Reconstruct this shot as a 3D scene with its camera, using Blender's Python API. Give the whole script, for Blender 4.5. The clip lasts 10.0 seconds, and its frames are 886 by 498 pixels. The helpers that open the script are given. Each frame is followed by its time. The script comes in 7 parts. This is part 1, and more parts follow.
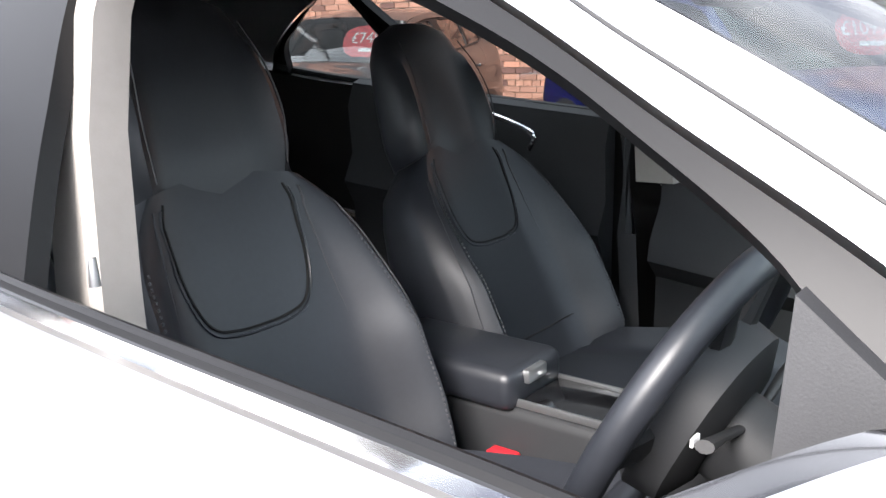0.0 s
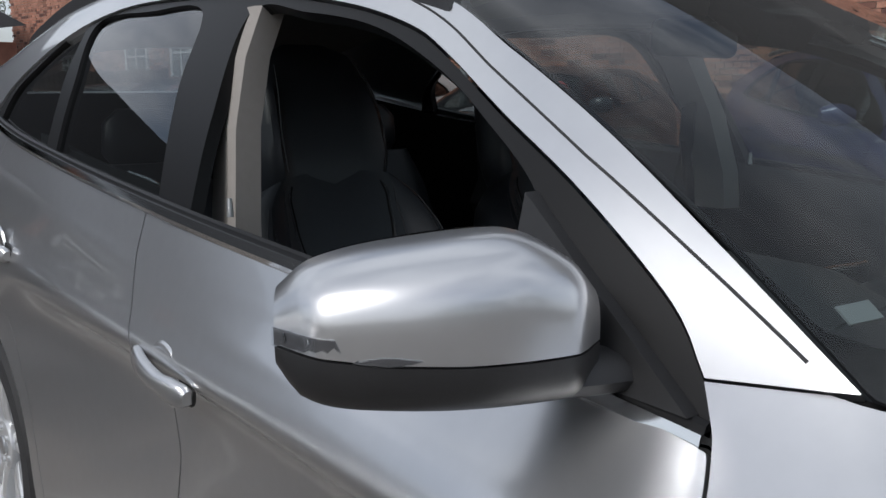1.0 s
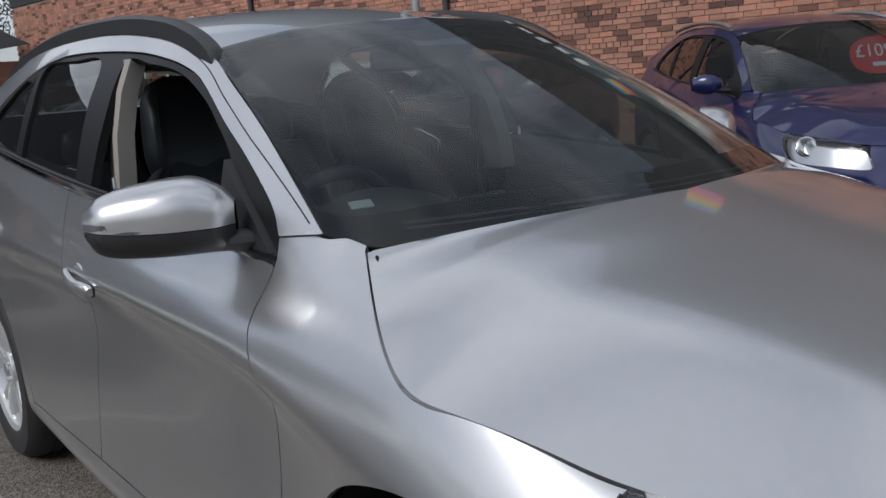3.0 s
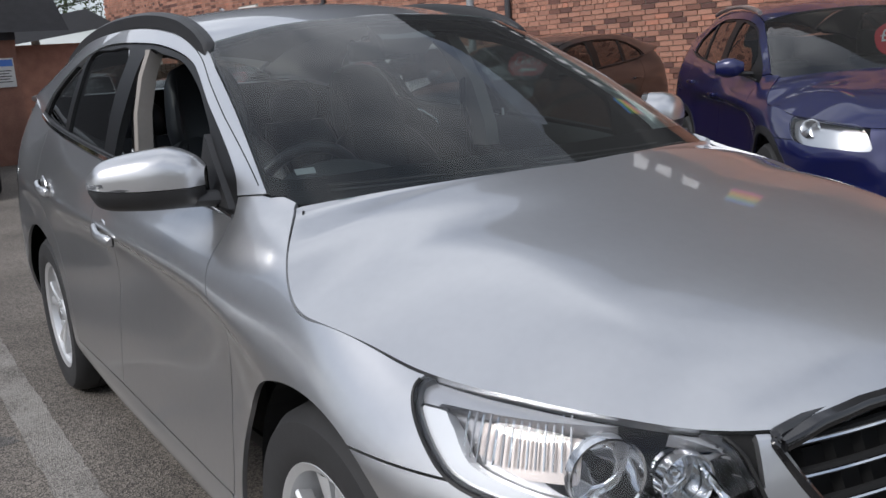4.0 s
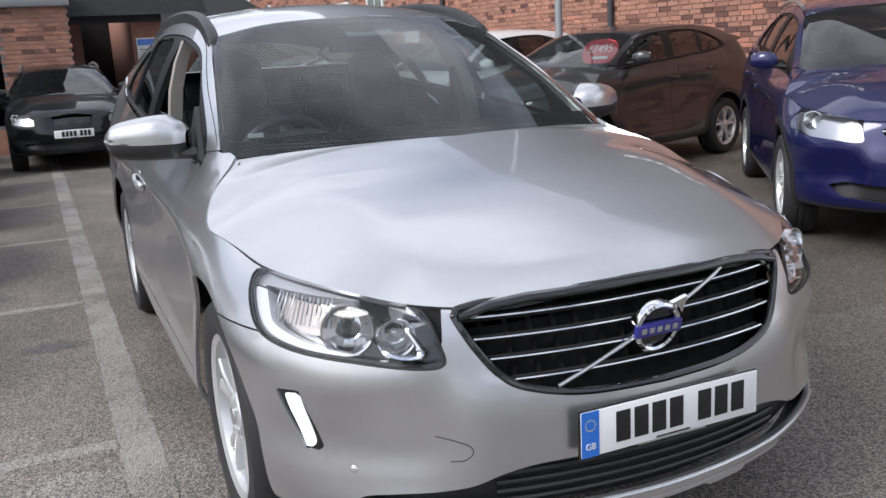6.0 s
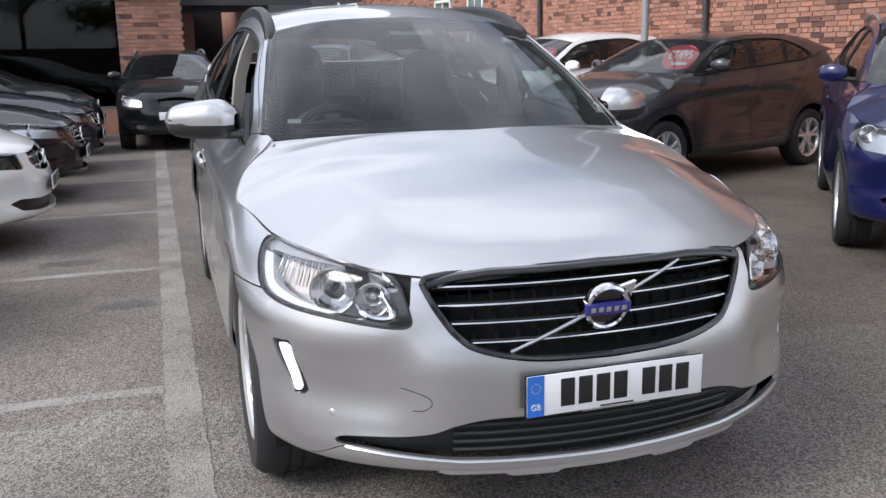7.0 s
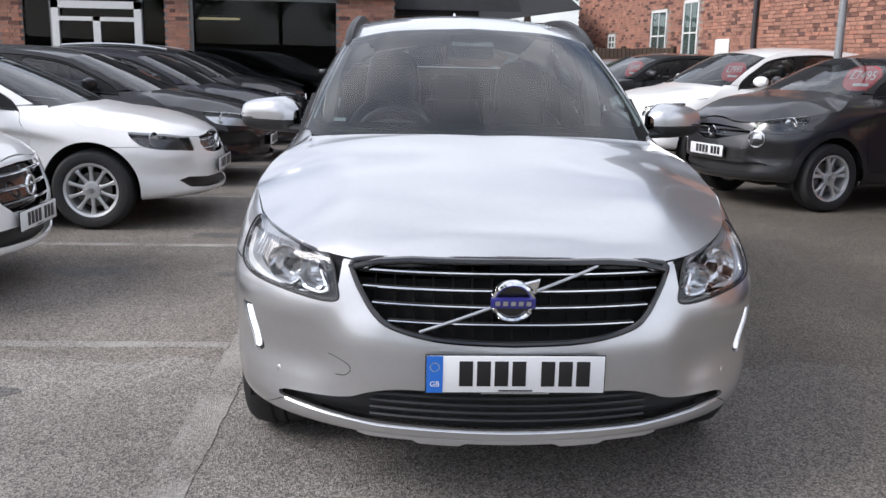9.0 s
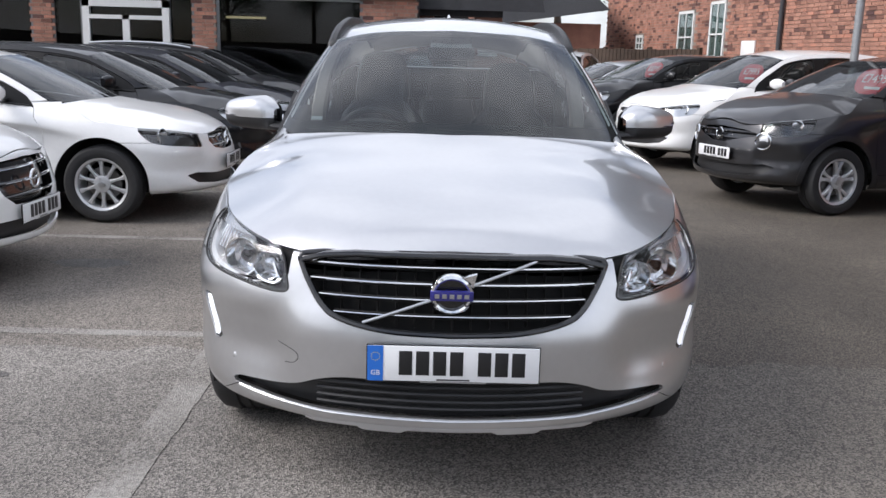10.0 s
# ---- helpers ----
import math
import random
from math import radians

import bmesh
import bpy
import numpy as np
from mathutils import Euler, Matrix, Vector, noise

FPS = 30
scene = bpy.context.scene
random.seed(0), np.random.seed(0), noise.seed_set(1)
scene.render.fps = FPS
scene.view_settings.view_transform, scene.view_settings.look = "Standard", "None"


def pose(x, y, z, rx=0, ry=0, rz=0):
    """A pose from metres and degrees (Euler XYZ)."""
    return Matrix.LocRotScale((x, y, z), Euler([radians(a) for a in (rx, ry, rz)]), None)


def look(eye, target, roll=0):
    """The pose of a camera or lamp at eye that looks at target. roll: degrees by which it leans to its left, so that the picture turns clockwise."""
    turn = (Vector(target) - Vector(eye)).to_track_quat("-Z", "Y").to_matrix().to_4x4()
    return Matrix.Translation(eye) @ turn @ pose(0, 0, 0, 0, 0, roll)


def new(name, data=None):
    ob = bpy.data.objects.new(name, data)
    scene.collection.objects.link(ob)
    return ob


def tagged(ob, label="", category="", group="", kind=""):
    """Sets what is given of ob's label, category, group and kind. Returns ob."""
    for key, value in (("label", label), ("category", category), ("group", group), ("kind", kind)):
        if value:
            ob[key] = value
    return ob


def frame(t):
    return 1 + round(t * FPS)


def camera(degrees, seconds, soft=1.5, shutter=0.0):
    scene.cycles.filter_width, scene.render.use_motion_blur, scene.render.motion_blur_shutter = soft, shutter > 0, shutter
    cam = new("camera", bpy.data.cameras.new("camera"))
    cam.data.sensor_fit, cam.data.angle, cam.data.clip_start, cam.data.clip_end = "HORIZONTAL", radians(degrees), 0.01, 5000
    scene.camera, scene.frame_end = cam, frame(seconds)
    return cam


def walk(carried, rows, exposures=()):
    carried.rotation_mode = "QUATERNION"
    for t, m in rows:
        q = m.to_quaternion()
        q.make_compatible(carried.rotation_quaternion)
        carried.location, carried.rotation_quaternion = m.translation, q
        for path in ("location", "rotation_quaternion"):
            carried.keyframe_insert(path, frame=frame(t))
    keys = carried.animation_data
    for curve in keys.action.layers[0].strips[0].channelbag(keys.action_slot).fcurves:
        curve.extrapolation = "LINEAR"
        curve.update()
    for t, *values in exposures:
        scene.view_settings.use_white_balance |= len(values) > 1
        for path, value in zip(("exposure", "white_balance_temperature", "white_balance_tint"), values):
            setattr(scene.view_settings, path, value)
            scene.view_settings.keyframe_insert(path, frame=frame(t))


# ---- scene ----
cam = camera(53.0, 10.0)
PATH = [
    (0, (-1.230, 0.715, 1.379), (0.309, 1.899, 0.898), -1.2),
    (0.2, (-1.247, 0.614, 1.373), (0.193, 1.931, 0.936), -1.0),
    (0.5, (-1.291, 0.467, 1.362), (0.042, 1.912, 0.994), 0.0),
    (1, (-1.426, 0.168, 1.345), (-0.168, 1.682, 0.99), -0.2),
    (1.5, (-1.494, -0.103, 1.352), (-0.235, 1.407, 0.986), -1.1),
    (2, (-1.539, -0.4, 1.375), (-0.255, 1.087, 0.998), -2.8),
    (2.5, (-1.602, -0.693, 1.381), (-0.331, 0.804, 1.003), -3.7),
    (4, (-1.547, -1.522, 1.387), (-0.48, 0.117, 0.971), -4.1),
    (4.5, (-1.518, -1.818, 1.385), (-0.489, -0.158, 0.955), -4.6),
    (5, (-1.457, -2.061, 1.395), (-0.497, -0.361, 0.96), -5.0),
    (5.5, (-1.349, -2.295, 1.385), (-0.478, -0.548, 0.95), -4.2),
    (7, (-1.104, -2.91, 1.382), (-0.514, -1.048, 0.951), -1.0),
    (7.5, (-0.888, -3.068, 1.387), (-0.463, -1.162, 0.955), -0.0),
    (8, (-0.712, -3.214, 1.39), (-0.405, -1.285, 0.962), 0.2),
    (8.5, (-0.545, -3.325, 1.407), (-0.343, -1.383, 0.977), 0.4),
    (9, (-0.333, -3.356, 1.404), (-0.237, -1.403, 0.984), 1.2),
    (9.5, (-0.148, -3.385, 1.401), (-0.121, -1.429, 0.986), 1.6),
    (10, (-0.064, -3.473, 1.419), (-0.042, -1.519, 0.996), 1.6),
]
walk(cam, [(t, look(eye, target, roll)) for t, eye, target, roll in PATH],
     exposures=((0, 2.4, 6450, 14), (0.2, 1.7, 6450, 14), (0.5, 0.6, 6350, 13), (0.8, 0.0, 6250, 11), (1.2, -0.45, 6180, 11), (2.5, -0.48, 6180, 11), (4.0, -0.14, 6210, 12), (5.5, 0.2, 6230, 13), (7.5, 0.42, 6230, 14), (10.0, 0.36, 6230, 14)))

# ---- world, sun, exposure ----
world = bpy.data.worlds.new("sky")
scene.world = world
world.use_nodes = True
wn = world.node_tree.nodes
wl = world.node_tree.links
sky = wn.new("ShaderNodeTexSky")
sky.sky_type = "NISHITA"
sky.sun_disc = False
sky.sun_elevation = radians(40)
sky.sun_rotation = radians(258.7)
sky.dust_density = 2.0
coord = wn.new("ShaderNodeTexCoord")
stretch = wn.new("ShaderNodeMapping")
stretch.inputs["Scale"].default_value = (1.0, 1.0, 2.6)
wl.new(coord.outputs["Generated"], stretch.inputs["Vector"])
cloud = wn.new("ShaderNodeTexNoise")
cloud.inputs["Scale"].default_value = 2.2
cloud.inputs["Detail"].default_value = 7.0
cloud.inputs["Roughness"].default_value = 0.55
wl.new(stretch.outputs["Vector"], cloud.inputs["Vector"])
cover = wn.new("ShaderNodeValToRGB")
cover.color_ramp.elements[0].position = 0.30
cover.color_ramp.elements[1].position = 0.62
wl.new(cloud.outputs["Fac"], cover.inputs["Fac"])
clouds = wn.new("ShaderNodeMix")
clouds.data_type = "RGBA"
wl.new(cover.outputs["Color"], clouds.inputs["Factor"])
wl.new(sky.outputs["Color"], clouds.inputs["A"])
clouds.inputs["B"].default_value = (9.6, 9.9, 10.3, 1)
wl.new(clouds.outputs["Result"], wn["Background"].inputs["Color"])
wn["Background"].inputs["Strength"].default_value = 0.115
sun = new("sun", bpy.data.lights.new("sun", "SUN"))
sun.data.energy = 2.6
sun.data.angle = radians(28)
sun.data.color = (1.0, 0.96, 0.9)
sun.matrix_world = look((-15, -3, 12.8), (0, 0, 0))


# ---- materials ----
def material(name, color, rough=0.5, metal=0.0, coat=0.0, vary=0.0, scale=20.0, bump=0.0, bump_scale=200.0, spec=0.5, emit=0.0, island=0.0):
    """A principled material: two scales of variation in colour and a fine relief."""
    m = bpy.data.materials.new(name)
    m.use_nodes = True
    nt = m.node_tree
    b = nt.nodes["Principled BSDF"]
    b.inputs["Base Color"].default_value = (*color, 1)
    b.inputs["Roughness"].default_value = rough
    b.inputs["Metallic"].default_value = metal
    b.inputs["Coat Weight"].default_value = coat
    b.inputs["Coat Roughness"].default_value = 0.03
    b.inputs["Specular IOR Level"].default_value = spec
    if emit:
        b.inputs["Emission Color"].default_value = (*color, 1)
        b.inputs["Emission Strength"].default_value = emit
    if vary or bump:
        tc = nt.nodes.new("ShaderNodeTexCoord")
    if vary:
        big = nt.nodes.new("ShaderNodeTexNoise")
        big.inputs["Scale"].default_value = scale
        big.inputs["Detail"].default_value = 6
        nt.links.new(tc.outputs["Object"], big.inputs["Vector"])
        fine = nt.nodes.new("ShaderNodeTexNoise")
        fine.inputs["Scale"].default_value = scale * 14
        fine.inputs["Detail"].default_value = 3
        nt.links.new(tc.outputs["Object"], fine.inputs["Vector"])
        add = nt.nodes.new("ShaderNodeMath")
        nt.links.new(big.outputs["Fac"], add.inputs[0])
        nt.links.new(fine.outputs["Fac"], add.inputs[1])
        rng = nt.nodes.new("ShaderNodeMapRange")
        rng.inputs["From Min"].default_value = 0.6
        rng.inputs["From Max"].default_value = 1.4
        rng.inputs["To Min"].default_value = 1 - vary
        rng.inputs["To Max"].default_value = 1 + vary
        nt.links.new(add.outputs[0], rng.inputs["Value"])
        mul = nt.nodes.new("ShaderNodeMix")
        mul.data_type, mul.blend_type = "RGBA", "MULTIPLY"
        mul.inputs["Factor"].default_value = 1
        mul.inputs["A"].default_value = (*color, 1)
        nt.links.new(rng.outputs["Result"], mul.inputs["B"])
        out = mul.outputs["Result"]
        if island:
            geo = nt.nodes.new("ShaderNodeNewGeometry")
            inf = nt.nodes.new("ShaderNodeObjectInfo")
            both = nt.nodes.new("ShaderNodeMath")
            nt.links.new(geo.outputs["Random Per Island"], both.inputs[0])
            nt.links.new(inf.outputs["Random"], both.inputs[1])
            frac = nt.nodes.new("ShaderNodeMath")
            frac.operation = "FRACT"
            nt.links.new(both.outputs[0], frac.inputs[0])
            ramp = nt.nodes.new("ShaderNodeValToRGB")
            ramp.color_ramp.elements[0].color = (1 - island, 1 - island, 1 - 0.9 * island, 1)
            ramp.color_ramp.elements[1].color = (1 + 0.35 * island, 1 + 0.1 * island, 1, 1)
            for at_, shade in ((0.14, (0.50, 0.46, 0.46, 1)), (0.22, (0.86, 0.84, 0.84, 1)), (0.55, (0.98, 0.95, 0.93, 1)), (0.86, (1.12, 1.12, 1.1, 1))):
                ramp.color_ramp.elements.new(at_).color = shade
            nt.links.new(frac.outputs[0], ramp.inputs["Fac"])
            m2 = nt.nodes.new("ShaderNodeMix")
            m2.data_type, m2.blend_type = "RGBA", "MULTIPLY"
            m2.inputs["Factor"].default_value = 1
            nt.links.new(out, m2.inputs["A"])
            nt.links.new(ramp.outputs["Color"], m2.inputs["B"])
            out = m2.outputs["Result"]
        nt.links.new(out, b.inputs["Base Color"])
    if bump:
        nb = nt.nodes.new("ShaderNodeTexNoise")
        nb.inputs["Scale"].default_value = bump_scale
        nb.inputs["Detail"].default_value = 4
        nt.links.new(tc.outputs["Object"], nb.inputs["Vector"])
        bp = nt.nodes.new("ShaderNodeBump")
        bp.inputs["Strength"].default_value = bump
        bp.inputs["Distance"].default_value = 0.01
        nt.links.new(nb.outputs["Fac"], bp.inputs["Height"])
        nt.links.new(bp.outputs["Normal"], b.inputs["Normal"])
    return m


def glass_material(name, tint, gloss=0.04):
    """Thin pane: a tinted clear sheet with a sharp reflection that grows at grazing angles."""
    m = bpy.data.materials.new(name)
    m.use_nodes = True
    nt = m.node_tree
    nt.nodes.remove(nt.nodes["Principled BSDF"])
    clear = nt.nodes.new("ShaderNodeBsdfTransparent")
    clear.inputs["Color"].default_value = (*tint, 1)
    shine = nt.nodes.new("ShaderNodeBsdfGlossy")
    shine.inputs["Roughness"].default_value = 0.0
    lw = nt.nodes.new("ShaderNodeLayerWeight")
    lw.inputs["Blend"].default_value = 0.5
    steep = nt.nodes.new("ShaderNodeMath")
    steep.operation = "POWER"
    steep.inputs[1].default_value = 4.0
    nt.links.new(lw.outputs["Facing"], steep.inputs[0])
    amount = nt.nodes.new("ShaderNodeMath")
    amount.operation = "MULTIPLY_ADD"
    amount.use_clamp = True
    amount.inputs[1].default_value = 1.0
    amount.inputs[2].default_value = 0.055 + gloss
    nt.links.new(steep.outputs[0], amount.inputs[0])
    mix = nt.nodes.new("ShaderNodeMixShader")
    nt.links.new(amount.outputs[0], mix.inputs["Fac"])
    nt.links.new(clear.outputs[0], mix.inputs[1])
    nt.links.new(shine.outputs[0], mix.inputs[2])
    nt.links.new(mix.outputs[0], nt.nodes["Material Output"].inputs["Surface"])
    return m


def paint(name, color, metal=0.0, rough=0.4, coat=1.0):
    return material(name, color, rough, metal, coat=coat, vary=0.03, scale=3.0, bump=0.006, bump_scale=900, spec=0.5 if metal > 0.2 else 0.15)


SILVER = paint("silver_paint", (0.60, 0.605, 0.615), 0.90, 0.30)
BLACK_PLASTIC = material("black_plastic", (0.018, 0.018, 0.019), 0.45, vary=0.15, scale=30, bump=0.05, bump_scale=700)
GLOSS_BLACK = material("gloss_black", (0.008, 0.008, 0.009), 0.12, coat=0.6)
DARK = material("dark_cavity", (0.006, 0.006, 0.006), 0.9)
SEAL = material("rubber_seal", (0.012, 0.012, 0.012), 0.6)
TYRE = material("tyre_rubber", (0.022, 0.022, 0.023), 0.75, vary=0.2, scale=25, bump=0.1, bump_scale=300)
ALLOY = material("alloy", (0.66, 0.67, 0.68), 0.34, 0.6, coat=0.5, vary=0.06, scale=18)
DISC = material("brake_disc", (0.25, 0.24, 0.23), 0.4, 0.9, vary=0.15, scale=30)
CHROME = material("chrome", (0.78, 0.79, 0.8), 0.07, 1.0)
SATIN = material("satin_metal", (0.6, 0.61, 0.62), 0.3, 0.9)
MIRROR = material("mirror_glass", (0.85, 0.86, 0.87), 0.01, 1.0)
LEATHER = material("black_leather", (0.019, 0.021, 0.026), 0.42, vary=0.12, scale=8)
STITCH = material("grey_thread", (0.055, 0.055, 0.06), 0.8)
TRIM_DARK = material("interior_trim", (0.020, 0.021, 0.023), 0.65, vary=0.1, scale=20)
BEIGE = material("grey_beige_fabric", (0.26, 0.24, 0.22), 0.9, vary=0.06, scale=60, bump=0.1, bump_scale=1500)
RED_PLASTIC = material("red_plastic", (0.55, 0.02, 0.03), 0.4)
WHITE_PRINT = material("white_print", (0.75, 0.75, 0.75), 0.5)
PLATE_WHITE = material("plate_white", (0.78, 0.79, 0.80), 0.35, coat=0.5)
PLATE_BLUE = material("plate_blue", (0.02, 0.16, 0.62), 0.35, coat=0.5)
PLATE_BLACK = material("plate_black", (0.012, 0.012, 0.013), 0.4)
BADGE_BLUE = material("badge_blue", (0.03, 0.03, 0.22), 0.25, coat=0.8)
AMBER = material("amber_lens", (0.75, 0.28, 0.10), 0.2)
LED = material("led_white", (0.95, 0.97, 1.0), 0.3, emit=0.5)
CERAMIC = material("black_ceramic", (0.006, 0.006, 0.007), 0.7, spec=0.1)
GLASS = glass_material("clear_glass", (0.57, 0.64, 0.63), 0.0)
LENS = glass_material("lamp_lens", (0.95, 0.96, 0.97), 0.0)
TINT = glass_material("rear_glass", (0.48, 0.52, 0.52), 0.05)
CARTINT = glass_material("dark_car_glass", (0.07, 0.075, 0.08), 0.03)
FRAME_BLACK = material("frame_black", (0.008, 0.008, 0.0085), 0.42, vary=0.1, scale=30, spec=0.2)
CARGLASS = glass_material("car_glass", (0.46, 0.50, 0.50), 0.02)


# ---- geometry helpers ----
def part(name, bm, mat, parent=None, label="", smooth=True):
    me = bpy.data.meshes.new(name)
    bm.normal_update()
    bm.to_mesh(me)
    bm.free()
    if smooth:
        for poly in me.polygons:
            poly.use_smooth = True
        me.set_sharp_from_angle(angle=radians(38))
    me.materials.append(mat)
    ob = new(name, me)
    ob.parent = parent
    return tagged(ob, label=label)


def thing(name, label, category, group="", at=None):
    ob = tagged(new(name), label, category, group)
    if at is not None:
        ob.matrix_world = at
    return ob


def box_bm(x0, x1, y0, y1, z0, z1, bevel=0.0, seg=2, bm=None, m=None):
    own = bm is None
    b = bmesh.new()
    bmesh.ops.create_cube(b, size=1.0, matrix=Matrix.Translation(((x0 + x1) / 2, (y0 + y1) / 2, (z0 + z1) / 2)) @ Matrix.Diagonal((x1 - x0, y1 - y0, z1 - z0, 1)))
    if bevel:
        bmesh.ops.bevel(b, geom=b.edges[:], offset=bevel, segments=seg, profile=0.5, affect="EDGES")
    if m is not None:
        b.transform(m)
    return b if own else join_bm(bm, b)


def join_bm(a, b):
    me = bpy.data.meshes.new("tmp")
    b.to_mesh(me)
    b.free()
    a.from_mesh(me)
    bpy.data.meshes.remove(me)
    return a


def cyl_bm(r, depth, m=None, seg=24, r2=None, bevel=0.0):
    b = bmesh.new()
    bmesh.ops.create_cone(b, cap_ends=True, segments=seg, radius1=r, radius2=r if r2 is None else r2, depth=depth)
    if bevel:
        rim = [e for e in b.edges if len(e.link_faces) == 2 and max(len(f.verts) for f in e.link_faces) > 4]
        bmesh.ops.bevel(b, geom=rim, offset=bevel, segments=2, profile=0.5, affect="EDGES")
    if m is not None:
        b.transform(m)
    return b


def spline(pts, n, closed=False):
    """Catmull-Rom through the points, n samples."""
    p = np.array(pts, float)
    if closed:
        p = np.vstack([p[-1], p, p[0], p[1]])
    else:
        p = np.vstack([2 * p[0] - p[1], p, 2 * p[-1] - p[-2]])
    k = len(p) - 3
    u = np.linspace(0, k, n, endpoint=not closed)
    i = np.minimum(u.astype(int), k - 1)
    f = (u - i)[:, None]
    a, b, c, d = p[i], p[i + 1], p[i + 2], p[i + 3]
    return 0.5 * (2 * b + (c - a) * f + (2 * a - 5 * b + 4 * c - d) * f**2 + (3 * b - a - 3 * c + d) * f**3)


def smooth_interp(x, xs, ys):
    """Monotone cubic interpolation of the rows ys at xs."""
    xs, ys = np.array(xs, float), np.array(ys, float)
    shape = ys.shape[1:]
    ys = ys.reshape(len(xs), -1)
    h = np.diff(xs)[:, None]
    dl = np.diff(ys, axis=0) / h
    m = np.zeros_like(ys)
    m[0], m[-1] = dl[0], dl[-1]
    same = dl[:-1] * dl[1:] > 0
    w1, w2 = 2 * h[1:] + h[:-1], h[1:] + 2 * h[:-1]
    with np.errstate(divide="ignore", invalid="ignore"):
        hm = (w1 + w2) / (w1 / dl[:-1] + w2 / dl[1:])
    m[1:-1] = np.where(same, np.nan_to_num(hm), 0)
    x = np.clip(np.atleast_1d(x), xs[0], xs[-1])
    i = np.clip(np.searchsorted(xs, x) - 1, 0, len(xs) - 2)
    t = ((x - xs[i]) / (xs[i + 1] - xs[i]))[:, None]
    hh = h[i]
    r = (2 * t**3 - 3 * t**2 + 1) * ys[i] + (t**3 - 2 * t**2 + t) * hh * m[i] + (-2 * t**3 + 3 * t**2) * ys[i + 1] + (t**3 - t**2) * hh * m[i + 1]
    return r.reshape(len(x), *shape)


def tube_bm(pts, r, seg=8, flat=1.0, bm=None):
    """A round bar along the points; flat squeezes it vertically."""
    p = np.array(pts, float)
    b = bmesh.new() if bm is None else bm
    rings = []
    for i in range(len(p)):
        d = p[min(i + 1, len(p) - 1)] - p[max(i - 1, 0)]
        d = Vector(d).normalized()
        side = d.cross(Vector((0, 0, 1)))
        side = side.normalized() if side.length > 1e-4 else Vector((1, 0, 0))
        up = side.cross(d)
        rr = r[i] if hasattr(r, "__len__") else r
        rings.append([b.verts.new(Vector(p[i]) + side * (rr * math.cos(a)) + up * (rr * flat * math.sin(a))) for a in (2 * math.pi * k / seg for k in range(seg))])
    for q, w in zip(rings, rings[1:]):
        for k in range(seg):
            b.faces.new((q[k], q[(k + 1) % seg], w[(k + 1) % seg], w[k]))
    b.faces.new(rings[0][::-1])
    b.faces.new(rings[-1])
    bmesh.ops.recalc_face_normals(b, faces=b.faces[:])
    return b


def lathe_bm(profile, seg=48, axis="x"):
    """Revolve (radius, offset) pairs round the x axis."""
    b = bmesh.new()
    rings = []
    for k in range(seg):
        a = 2 * math.pi * k / seg
        rings.append([b.verts.new((o, r * math.cos(a), r * math.sin(a))) for r, o in profile])
    for k in range(seg):
        q, w = rings[k], rings[(k + 1) % seg]
        for i in range(len(profile) - 1):
            b.faces.new((q[i], q[i + 1], w[i + 1], w[i]))
    bmesh.ops.recalc_face_normals(b, faces=b.faces[:])
    return b


